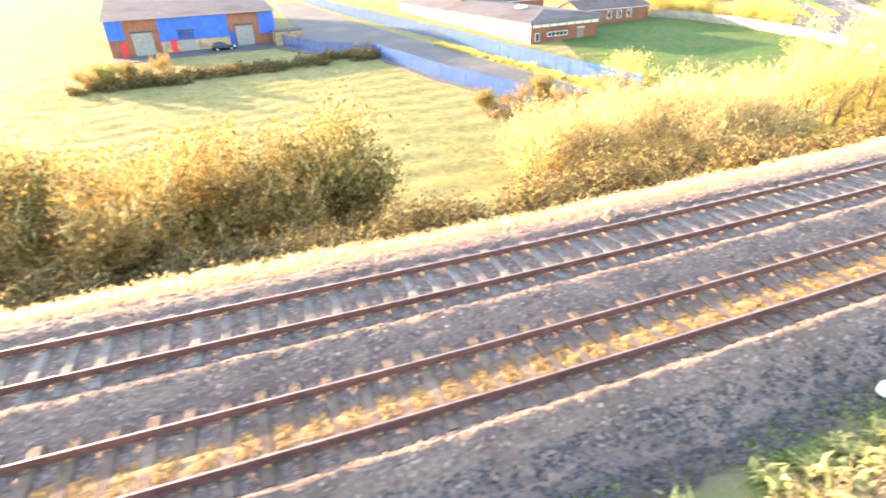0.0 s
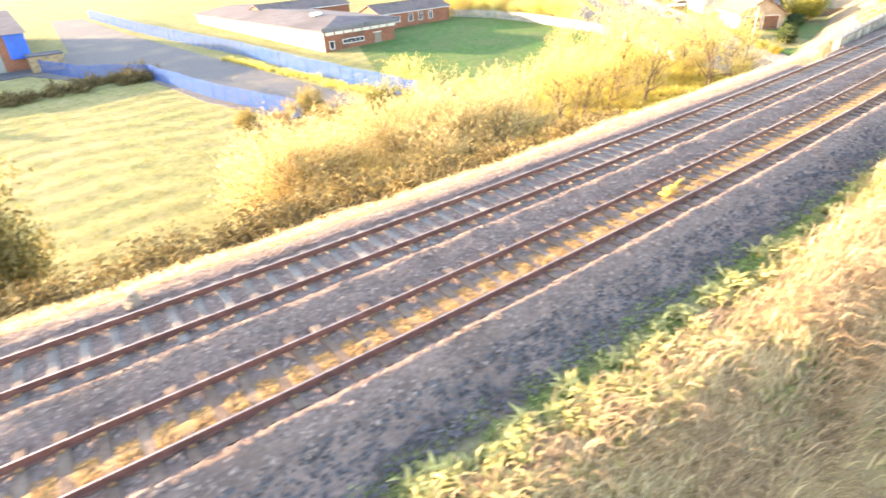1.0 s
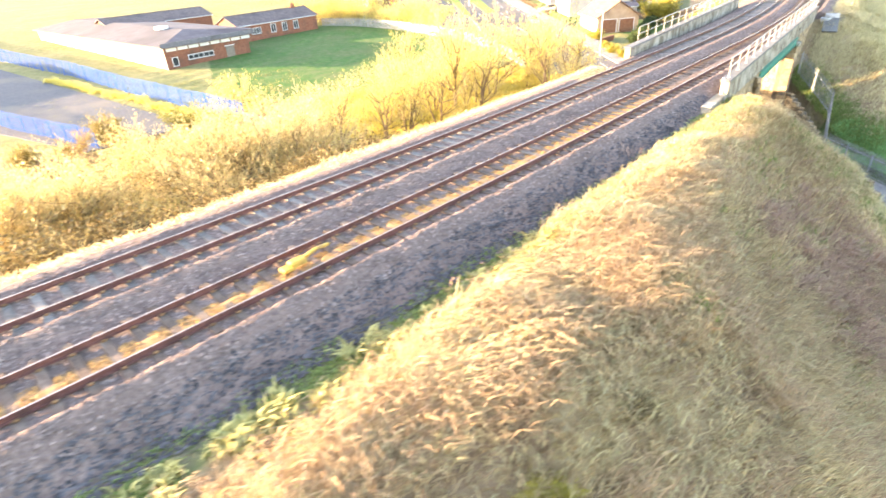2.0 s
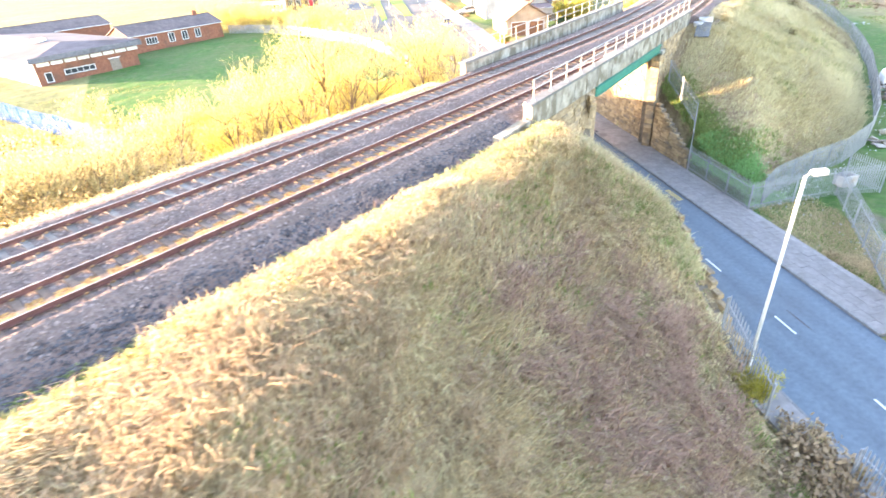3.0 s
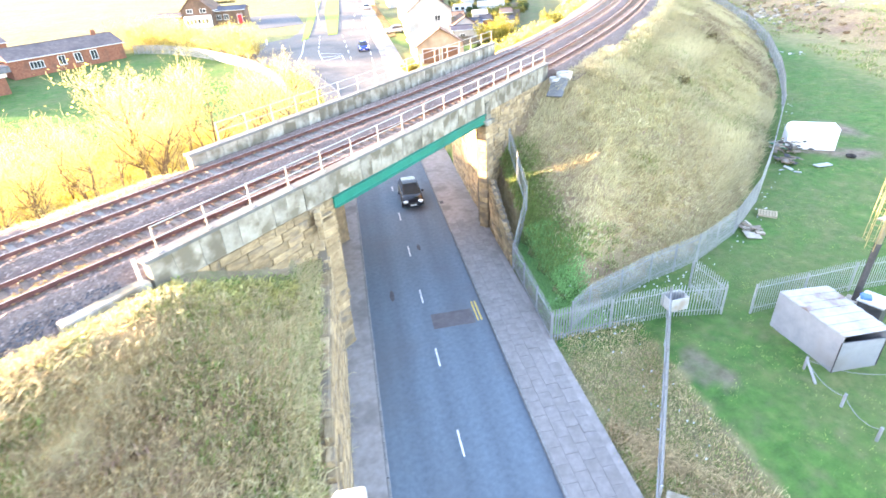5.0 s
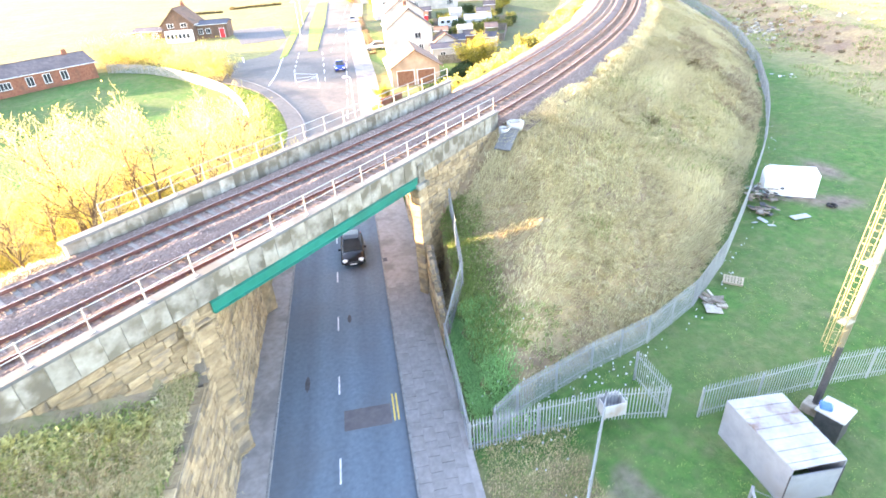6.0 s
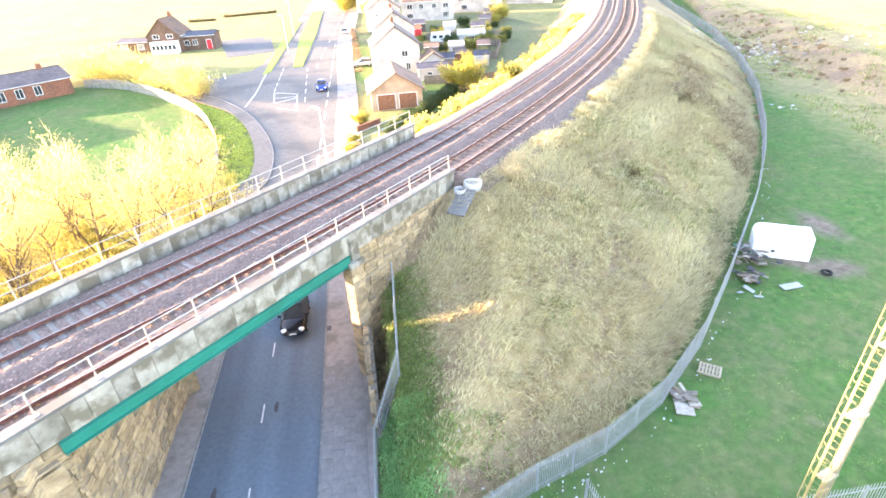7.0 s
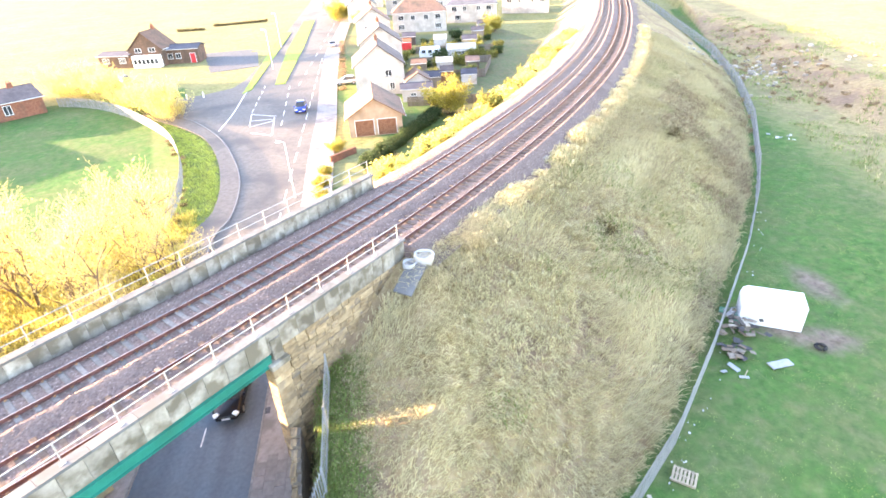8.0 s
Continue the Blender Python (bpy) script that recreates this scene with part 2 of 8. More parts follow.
# rusty chips, with the orange of low sunlight put into their colour
M["rust_sun_chip"] = mat("rust_sun_chip", (0.3, 0.15, 0.05), (0.5, 0.29, 0.11), 3.0, 0.95, 0.2, island=0.45)
M["nettle"] = mat("nettle", (0.15, 0.36, 0.12), (0.3, 0.54, 0.21), 0.5, 0.8, 0.0, island=0.3, trans=0.4)
M["verge"] = mat("verge", (0.17, 0.27, 0.04), (0.3, 0.38, 0.08), 1.5, 0.95, 0.5, stain=(0.22, 0.26, 0.07), stain_scale=0.3, bscale=8)
M["brick_brown"] = mat("brick_brown", (0.11, 0.07, 0.05), (0.2, 0.125, 0.09), 3.0, 0.9, 0.3, stain=(0.1, 0.07, 0.055), stain_scale=0.5)
M["render_tan"] = mat("render_tan", (0.4, 0.29, 0.2), (0.52, 0.39, 0.28), 1.0, 0.9, 0.1, stain=(0.34, 0.25, 0.18), stain_scale=0.4)
M["field_blade"] = mat("field_blade", (0.24, 0.23, 0.08), (0.38, 0.34, 0.12), 0.4, 0.85, 0.0, island=0.3, trans=0.3)
M["leaf_rust"] = mat("leaf_rust", (0.2, 0.13, 0.045), (0.36, 0.23, 0.07), 0.5, 0.75, 0.0, island=0.4, trans=0.35)
M["timber_dark"] = mat("timber_dark", (0.05, 0.045, 0.042), (0.1, 0.088, 0.08), 5.0, 0.9, 0.3, vary=0.2)
M["dead_bracken"] = mat("dead_bracken", (0.3, 0.185, 0.135), (0.46, 0.315, 0.235), 0.5, 0.85, 0.0, island=0.4, trans=0.2)
M["dark_chip"] = mat("dark_chip", (0.05, 0.048, 0.052), (0.14, 0.13, 0.13), 3.0, 0.95, 0.2, island=0.5)
# grass yellow that carries the glow of low sun
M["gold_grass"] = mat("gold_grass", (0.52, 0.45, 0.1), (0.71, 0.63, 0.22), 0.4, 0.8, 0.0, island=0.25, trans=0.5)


def ground_material():
    """Grass sheet: mown turf, dry rough grass and bare soil, shares given by vertex layers."""
    m = bpy.data.materials.new("ground_cover")
    m.use_nodes = True
    n, l = m.node_tree.nodes, m.node_tree.links
    p = n["Principled BSDF"]
    p.inputs["Roughness"].default_value, p.inputs["Specular IOR Level"].default_value = 0.95, 0.15
    co = n.new("ShaderNodeTexCoord")

    def noisy(scale, detail, a, b, pos=(0.35, 0.65)):
        t = n.new("ShaderNodeTexNoise")
        t.inputs["Scale"].default_value, t.inputs["Detail"].default_value, t.inputs["Roughness"].default_value = scale, detail, 0.7
        l.new(co.outputs["Object"], t.inputs["Vector"])
        r = n.new("ShaderNodeValToRGB")
        r.color_ramp.elements[0].position, r.color_ramp.elements[1].position = pos
        r.color_ramp.elements[0].color, r.color_ramp.elements[1].color = (*a, 1), (*b, 1)
        l.new(t.outputs["Fac"], r.inputs[0])
        return r.outputs[0]

    def mixed(fac, a, b):
        x = n.new("ShaderNodeMixRGB")
        l.new(fac, x.inputs[0])
        l.new(a, x.inputs[1])
        l.new(b, x.inputs[2])
        return x.outputs[0]

    def layer(name, wobble=0.35, scale=0.5):
        at = n.new("ShaderNodeAttribute")
        at.attribute_name = name
        t = n.new("ShaderNodeTexNoise")
        t.inputs["Scale"].default_value, t.inputs["Detail"].default_value = scale, 6.0
        l.new(co.outputs["Object"], t.inputs["Vector"])
        a = n.new("ShaderNodeMath")
        a.operation = "MULTIPLY_ADD"
        l.new(t.outputs["Fac"], a.inputs[0])
        a.inputs[1].default_value = 2 * wobble
        a.inputs[2].default_value = -wobble
        s = n.new("ShaderNodeMath")
        s.operation, s.use_clamp = "ADD", True
        l.new(at.outputs["Fac"], s.inputs[0])
        l.new(a.outputs[0], s.inputs[1])
        return s.outputs[0]

    mown = mixed(noisy(0.12, 5, (0, 0, 0), (1, 1, 1), (0.42, 0.62)), noisy(1.6, 9, (0.033, 0.098, 0.024), (0.075, 0.17, 0.042)), noisy(2.2, 9, (0.062, 0.105, 0.036), (0.118, 0.16, 0.06)))
    pasture = mixed(noisy(0.1, 6, (0, 0, 0), (1, 1, 1), (0.4, 0.64)), noisy(1.2, 9, (0.125, 0.14, 0.05), (0.28, 0.265, 0.115)), noisy(0.9, 9, (0.19, 0.175, 0.078), (0.34, 0.305, 0.145)))
    dry = mixed(noisy(0.16, 6, (0, 0, 0), (1, 1, 1), (0.46, 0.6)), noisy(2.5, 9, (0.24, 0.18, 0.09), (0.42, 0.33, 0.19)), noisy(2.0, 9, (0.17, 0.115, 0.075), (0.3, 0.21, 0.14)))
    soil = noisy(1.5, 8, (0.12, 0.085, 0.07), (0.24, 0.18, 0.15))
    out = mixed(layer("mown", 0.25, 0.8), pasture, mown)
    out = mixed(layer("dry", 0.45, 0.9), out, dry)
    out = mixed(layer("bare", 0.45, 1.1), out, soil)
    l.new(out, p.inputs["Base Color"])
    t = n.new("ShaderNodeTexNoise")
    t.inputs["Scale"].default_value, t.inputs["Detail"].default_value = 6.0, 9.0
    l.new(co.outputs["Object"], t.inputs["Vector"])
    b = n.new("ShaderNodeBump")
    b.inputs["Strength"].default_value, b.inputs["Distance"].default_value = 0.8, 0.12
    l.new(t.outputs["Fac"], b.inputs["Height"])
    l.new(b.outputs[0], p.inputs["Normal"])
    return m


M["roof_brown"] = mat("roof_brown", (0.1, 0.078, 0.076), (0.17, 0.135, 0.13), 1.5, 0.85, 0.3, stain=(0.085, 0.07, 0.07), stain_scale=0.3)
# lighter straw for the crest: its brightness stands in for sunlight
M["straw_sunlit"] = mat("straw_sunlit", (0.66, 0.55, 0.32), (0.85, 0.75, 0.5), 0.4, 0.85, 0.0, stain=(0.5, 0.38, 0.22), stain_scale=0.5, island=0.3, trans=0.45)
M["hedge_dark"] = mat("hedge_dark", (0.03, 0.055, 0.02), (0.07, 0.11, 0.035), 0.5, 0.75, 0.0, island=0.4, trans=0.3)
M["unit_yellow"] = mat("unit_yellow", (0.42, 0.26, 0.04), (0.56, 0.37, 0.08), 2.0, 0.55, 0.05, stain=(0.3, 0.2, 0.07), stain_scale=2.0)
M["verge_blade"] = mat("verge_blade", (0.24, 0.36, 0.07), (0.42, 0.5, 0.13), 0.4, 0.85, 0.0, island=0.25, trans=0.4)
M["ground"] = ground_material()


def rust_sun_band(m):
    """Rust, moss and painted orange sunlight between the rails of the older track, its share given by a vertex layer.
    """
    n, l = m.node_tree.nodes, m.node_tree.links
    p = n["Principled BSDF"]
    was = p.inputs["Base Color"].links[0].from_socket
    at = n.new("ShaderNodeAttribute")
    at.attribute_name = "rust"
    t = n.new("ShaderNodeTexNoise")
    t.inputs["Scale"].default_value, t.inputs["Detail"].default_value, t.inputs["Roughness"].default_value = 14.0, 6.0, 0.8
    k = n.new("ShaderNodeMath")
    k.operation, k.use_clamp = "MULTIPLY_ADD", True
    l.new(t.outputs["Fac"], k.inputs[0])
    l.new(at.outputs["Fac"], k.inputs[1])
    k.inputs[2].default_value = 0.0
    mix = n.new("ShaderNodeMixRGB")
    mix.inputs[2].default_value = (0.45, 0.25, 0.08, 1)
    l.new(k.outputs[0], mix.inputs[0])
    l.new(was, mix.inputs[1])
    l.new(mix.outputs[0], p.inputs["Base Color"])


rust_sun_band(M["ballast"])


def wheel_tracks(m, across, origin):
    """Polished wheel tracks and darker oil streaks along a road; across: the plan direction over it."""
    n, l = m.node_tree.nodes, m.node_tree.links
    p = n["Principled BSDF"]
    was = p.inputs["Base Color"].links[0].from_socket
    co = n.new("ShaderNodeTexCoord")
    off = n.new("ShaderNodeVectorMath")
    off.operation = "SUBTRACT"
    off.inputs[1].default_value = (*origin, 0.0)
    l.new(co.outputs["Object"], off.inputs[0])
    dot = n.new("ShaderNodeVectorMath")
    dot.operation = "DOT_PRODUCT"
    dot.inputs[1].default_value = (*across, 0.0)
    l.new(off.outputs[0], dot.inputs[0])
    turn = n.new("ShaderNodeMapping")
    turn.inputs["Rotation"].default_value = (0, 0, -math.atan2(across[1], across[0]))
    turn.inputs["Scale"].default_value = (1.0, 1.0, 1.0)
    l.new(co.outputs["Object"], turn.inputs[0])
    long = n.new("ShaderNodeVectorMath")
    long.operation = "MULTIPLY"
    long.inputs[1].default_value = (0.75, 0.03, 1.0)
    l.new(turn.outputs[0], long.inputs[0])
    streak = n.new("ShaderNodeTexNoise")
    streak.inputs["Scale"].default_value, streak.inputs["Detail"].default_value = 1.0, 4.0
    l.new(long.outputs[0], streak.inputs["Vector"])
    wave = n.new("ShaderNodeMath")
    wave.operation = "MULTIPLY"
    wave.inputs[1].default_value = 2 * math.pi / 1.62
    l.new(dot.outputs["Value"], wave.inputs[0])
    cosine = n.new("ShaderNodeMath")
    cosine.operation = "COSINE"
    l.new(wave.outputs[0], cosine.inputs[0])
    both = n.new("ShaderNodeMath")
    both.operation = "MULTIPLY_ADD"
    both.inputs[1].default_value = -0.07
    l.new(cosine.outputs[0], both.inputs[0])
    l.new(streak.outputs["Fac"], both.inputs[2])
    grade = n.new("ShaderNodeMapRange")
    grade.inputs[1].default_value, grade.inputs[2].default_value = 0.25, 0.75
    grade.inputs[3].default_value, grade.inputs[4].default_value = 0.8, 1.2
    l.new(both.outputs[0], grade.inputs[0])
    hsv = n.new("ShaderNodeHueSaturation")
    l.new(grade.outputs[0], hsv.inputs["Value"])
    l.new(was, hsv.inputs["Color"])
    l.new(hsv.outputs[0], p.inputs["Base Color"])


wheel_tracks(M["asphalt"], (0.9593, -0.2823), (58.25, 21.6))

# ---------------------------------------------------------------- mesh helpers


class Mesh:
    """Collects vertices and faces for one mesh."""

    def __init__(self):
        self.v, self.f, self.s = [], [], []

    def add(self, v, f, slot=0):
        o = len(self.v)
        self.v.extend(tuple(p) for p in v)
        self.f.extend(tuple(i + o for i in g) for g in f)
        self.s.extend([slot] * len(f))
        return self

    def box(self, c, size, rz=0.0, ch=0.0, slot=0, rx=0.0, ry=0.0):
        """A box round its centre, with chamfered upright edges and top where ch is given."""
        hx, hy, hz = (a / 2 for a in size)
        if ch:
            ring = [(hx - ch, -hy), (hx, -hy + ch), (hx, hy - ch), (hx - ch, hy), (-hx + ch, hy), (-hx, hy - ch), (-hx, -hy + ch), (-hx + ch, -hy)]
            v = [(x, y, -hz) for x, y in ring] + [(x, y, hz - ch) for x, y in ring]
            v += [(x * (hx - ch) / hx, y * (hy - ch) / hy, hz) for x, y in ring]
            f = [tuple(range(7, -1, -1)), tuple(range(16, 24))]
            f += [(a, (a + 1) % 8, 8 + (a + 1) % 8, 8 + a) for a in range(8)] + [(8 + a, 8 + (a + 1) % 8, 16 + (a + 1) % 8, 16 + a) for a in range(8)]
        else:
            v = [(sx * hx, sy * hy, sz * hz) for sz in (-1, 1) for sy in (-1, 1) for sx in (-1, 1)]
            f = [(0, 2, 3, 1), (4, 5, 7, 6), (0, 1, 5, 4), (1, 3, 7, 5), (3, 2, 6, 7), (2, 0, 4, 6)]
        m = Matrix.Translation(c) @ Euler((rx, ry, rz)).to_matrix().to_4x4()
        return self.add([m @ Vector(p) for p in v], f, slot)

    def prism(self, outline, z0, z1, slot=0):
        """A plan outline (anticlockwise) raised from z0 to z1; each may be a list, one height a corner."""
        k = len(outline)
        lo = z0 if isinstance(z0, (list, tuple)) else [z0] * k
        hi = z1 if isinstance(z1, (list, tuple)) else [z1] * k
        v = [(x, y, lo[i]) for i, (x, y) in enumerate(outline)] + [(x, y, hi[i]) for i, (x, y) in enumerate(outline)]
        f = [tuple(range(k - 1, -1, -1)), tuple(range(k, 2 * k))] + [(i, (i + 1) % k, k + (i + 1) % k, k + i) for i in range(k)]
        return self.add(v, f, slot)

    def tube(self, path, r, sides=6, slot=0, r1=None):
        """A round bar along a path, tapering to r1."""
        path = [Vector(p) for p in path]
        v, k = [], len(path)
        for i, p in enumerate(path):
            d = (path[min(i + 1, k - 1)] - path[max(i - 1, 0)]).normalized()
            a = d.orthogonal().normalized()
            b = d.cross(a)
            rr = r if r1 is None else r + (r1 - r) * i / (k - 1)
            v += [p + rr * (math.cos(q) * a + math.sin(q) * b) for q in (2 * math.pi * j / sides for j in range(sides))]
        f = [(i * sides + j, i * sides + (j + 1) % sides, (i + 1) * sides + (j + 1) % sides, (i + 1) * sides + j) for i in range(k - 1) for j in range(sides)]
        f += [tuple(range(sides - 1, -1, -1)), tuple((k - 1) * sides + j for j in range(sides))]
        return self.add(v, f, slot)

    def data(self, name, *materials, smooth=False):
        me = bpy.data.meshes.new(name)
        me.from_pydata(self.v, [], self.f)
        for m in materials:
            me.materials.append(M[m] if isinstance(m, str) else m)
        if len(materials) > 1:
            me.polygons.foreach_set("material_index", self.s)
        if smooth:
            me.polygons.foreach_set("use_smooth", [True] * len(me.polygons))
        me.update()
        return me


def thing(name, label, category, group="", kind="", at=None):
    """An Empty that carries the parts of a thing."""
    ob = new(name)
    ob.empty_display_size = 0.2
    if at is not None:
        ob.matrix_world = at
    return tagged(ob, label, category, group, kind)


def part(name, mesh, parent, label="", *materials, smooth=False):
    """A mesh object under a thing; mesh may be a Mesh or finished data."""
    me = mesh.data(name, *materials, smooth=smooth) if isinstance(mesh, Mesh) else mesh
    ob = new(name, me)
    ob.parent = parent
    if label:
        ob["label"] = label
    return ob


def lone(name, mesh, label, category, *materials, group="", kind="", smooth=False, at=None):
    """A thing or a piece of the setting that is one mesh."""
    me = mesh.data(name, *materials, smooth=smooth) if isinstance(mesh, Mesh) else mesh
    ob = new(name, me)
    if at is not None:
        ob.matrix_world = at
    return tagged(ob, label, category, group, kind)


def big_mesh(name, verts, faces, material, smooth=False):
    """Mesh data from numpy arrays: faces all of one corner count."""
    me = bpy.data.meshes.new(name)
    k = faces.shape[1]
    me.vertices.add(len(verts))
    me.vertices.foreach_set("co", np.asarray(verts, np.float32).ravel())
    me.loops.add(faces.size)
    me.loops.foreach_set("vertex_index", faces.astype(np.int32).ravel())
    me.polygons.add(len(faces))
    me.polygons.foreach_set("loop_start", np.arange(0, faces.size, k, dtype=np.int32))
    me.polygons.foreach_set("loop_total", np.full(len(faces), k, np.int32))
    if smooth:
        me.polygons.foreach_set("use_smooth", np.ones(len(faces), bool))
    me.materials.append(M[material])
    me.update(calc_edges=True)
    me.validate()
    return me


# ---------------------------------------------------------------- plan
# The railway's middle line: a start and its heading along the way.
S_KNOT = [-90, -10, 20, 45, 70, 95, 120, 160, 220, 330]
H_KNOT = [17.5, 18.7, 22.7, 24.8, 25.7, 33.0, 37.8, 46.1, 51.3, 58.0]
SS = np.arange(-90.0, 330.5, 0.5)
HH = np.radians(np.interp(SS, S_KNOT, H_KNOT))
HM = (HH[1:] + HH[:-1]) / 2
XX = np.r_[0, np.cumsum(np.cos(HM)) * 0.5]
YY = np.r_[0, np.cumsum(np.sin(HM)) * 0.5]
I0 = int(np.argmin(abs(SS + 10)))
XX, YY = XX - XX[I0] - 11.45, YY - YY[I0] + 7.15
RAIL_Z = 0.2  # top of the rails


def along(s, d=0.0, z=0.0):
    """The place s metres along the railway and d to its left."""
    h = np.interp(s, SS, HH)
    return (float(np.interp(s, SS, XX) - d * np.sin(h)), float(np.interp(s, SS, YY) + d * np.cos(h)), z)


def rail_coords(x, y):
    """Distance along the railway and offset to its left, for arrays."""
    x, y = np.asarray(x, float), np.asarray(y, float)
    best = np.full(x.shape, 1e18)
    si = np.zeros(x.shape, int)
    for i in range(0, len(SS), 4):
        q = (x - XX[i]) ** 2 + (y - YY[i]) ** 2
        better = q < best
        best[better], si[better] = q[better], i
    h = HH[si]
    dx, dy = x - XX[si], y - YY[si]
    return SS[si] + dx * np.cos(h) + dy * np.sin(h), -dx * np.sin(h) + dy * np.cos(h)


# The road under the bridge: u along it (away), v to its right.
RO, RU, RV = np.array([58.25, 21.6]), np.array([0.2823, 0.9593]), np.array([0.9593, -0.2823])
V_WALL_L, V_KERB_L, V_KERB_R, V_WALL_R = -4.7, -3.2, 3.4, 6.3
ROAD_TURN = math.atan2(RU[1], RU[0])


def road(u, v, z=0.0):
    x, y = RO + u * RU + v * RV
    return (float(x), float(y), z)


def base_level(y):
    return -9.25 + 0.028 * np.clip(np.asarray(y, float) - 45, 0, 160)


# The bridge: b along its near face, n across it towards the far face.
BO, BB, BN = np.array([56.777, 30.906]), np.array([0.8670, 0.4982]), np.array([-0.4982, 0.8670])
BRIDGE_WIDE = 8.9
BRIDGE_TURN = math.atan2(BB[1], BB[0])


def bridge(b, n, z=0.0):
    x, y = BO + b * BB + n * BN
    return (float(x), float(y), z)


# The fence at the foot of the eastern bank.
LONG = [(67.2, 25.3), (68.9, 25.9), (74.2, 26.6), (78.5, 26.8), (83.5, 28.0), (89.0, 30.4), (97.0, 35.0), (110.0, 43.0), (118.0, 48.6), (126.0, 54.8), (139.5, 66.5), (152.5, 80.0), (169.0, 100.3), (176.0, 111.0), (194.5, 140.0), (201.0, 150.0), (222.0, 190.0)]
TOE_S, TOE_D = rail_coords([p[0] for p in LONG], [p[1] for p in LONG])


def hills(x, y):
    """Gentle unevenness of the ground."""
    return 0.12 * np.sin(x * 0.31 + 1.3 * np.sin(y * 0.17)) * np.sin(y * 0.27 + 0.6) + 0.06 * np.sin(x * 0.93 + y * 0.71) * np.sin(y * 1.1 - x * 0.4)


def terrain(x, y):
    """Height of the ground sheet and its covers, for arrays."""
    x, y = np.asarray(x, float), np.asarray(y, float)
    s, d = rail_coords(x, y)
    u, v = (x - RO[0]) * RU[0] + (y - RO[1]) * RU[1], (x - RO[0]) * RV[0] + (y - RO[1]) * RV[1]
    b, n = (x - BO[0]) * BB[0] + (y - BO[1]) * BB[1], (x - BO[0]) * BN[0] + (y - BO[1]) * BN[1]
    far_field = np.clip((y - 36) / 8, 0, 1) * np.clip((34 - x) / 8, 0, 1)
    base = base_level(y) + (0.4 - 0.28 * far_field) * hills(x, y) + 0.055 * far_field * np.sin((y - 0.4 * x) * 1.5 + 2.0 * np.sin(x * 0.11) + 1.5 * np.sin(y * 0.23 + x * 0.31))
    west = v < 0
    crest_s = np.where(west, 5.8, 4.3)
    slope = np.where(d > 0, 0.62, np.where(west, 0.64, 0.56))
    off = np.where(d > 0, d - 5.3, -d - crest_s)
    brow = np.interp(s, [17, 20, 24, 28, 33, 35, 38, 44, 60], [1.1, 1.5, 3.4, 5.2, 5.6, 4.4, 3.3, 2.5, 2.2])
    gentle = np.where(d > 0, slope * np.maximum(off, 0), np.minimum(np.maximum(off, 0), brow) * 0.1 + np.maximum(off - brow, 0) * 0.8)
    toe = np.interp(s, TOE_S, -TOE_D) - 0.6
    part_way = np.clip(np.maximum(off, 0) / (toe - crest_s), 0, 3)
    east = (base_level(y) * -1 - 0.25) * (0.7 * part_way + 0.3 * part_way**2)
    lump = 0.65 + 0.5 * np.sin(s * 0.83 + 1.1 * np.sin(s * 0.31)) * np.sin(s * 0.37 + 0.7) + 0.25 * np.sin(s * 2.1 + d)
    rim_w = 0.5 * np.clip((off - 0.2) / 1.2, 0, 1) * np.clip((brow + 1.2 - off) / 2.5, 0, 1) * (0.7 + 0.45 * lump)
    rim_e = 0.6 * np.clip(1 - abs(off - 1.2) / 1.3, 0, 1) * lump * np.clip((s - 86) / 8, 0, 1)
    rim = np.where(d > 0, 0.0, np.where(west, rim_w, rim_e))
    bank = -0.25 + rim - np.where((d < 0) & ~west, east, gentle) + np.where(off > 0.5, hills(x, y) * 1.2, 0) - 0.22 * np.clip((6.0 - abs(d)) / 0.8, 0, 1)
    w, e = -4.95 - v, v - V_WALL_R
    cap_w = np.where(n > BRIDGE_WIDE - 1, -5.4 + 0.55 * w, -3.9 + 0.75 * w)
    cap_e = -5.6 + 0.75 * e + 0.6 * np.clip(n, -6, 0)
    cap_e = np.where((e < 1.5) & (n < 0.2), -8.5, cap_e)
    inside = (n > 0.4) & (n < BRIDGE_WIDE - 0.4)
    near_road = np.where(west, cap_w, cap_e)
    bank = np.where(inside, np.minimum(bank, -0.5), np.minimum(bank, near_road))
    z = np.maximum(base, bank)
    corridor = (v > -5.3) & (v < V_WALL_R + 0.5)
    z = np.where(corridor, base_level(y) - 0.12, z)
    # level pads for the yards and roads north of the railway
    on_bank = (z > base + 0.3) & ~corridor
    dry = np.where(on_bank, 1.0, 0.0)
    dry = np.where(on_bank & (d > 0), 0.8, dry)
    strip = (v > V_WALL_R) & (v < V_WALL_R + 5.2) & (u < 4) & (u > -12)
    dry = np.where(strip, 0.6, dry)
    mown = np.where(~on_bank & (y < 75) & (v > V_WALL_R), 1.0, 0.0)
    mown = np.where(~on_bank & (d < -18) & (x > 100) & (y < 150), 1.0, mown)
    mown = np.where((x > 22) & (x < 68) & (y > 75) & (y < 136) & (v < -8), 1.0, mown)
    # darker turf in the back gardens puts their shade into the ground colour
    gardens = (x > 92) & (x < 150) & (d > 13) & (y < 170) & (v > 3)
    mown = np.where(gardens, 0.85, mown)
    # the field rises to a rough crest in the east, with open pasture beyond it
    crest = np.interp(y, [-40, 30, 64, 73, 94, 118, 153, 220, 400], [128, 146, 164, 169, 182, 194, 210, 245, 330])
    east_side = (d < -21) & (x > 100)
    climb = np.where(east_side, np.clip((x - crest + 12) / 12, 0, 1), 0.0)
    climb = climb * climb * (3 - 2 * climb)
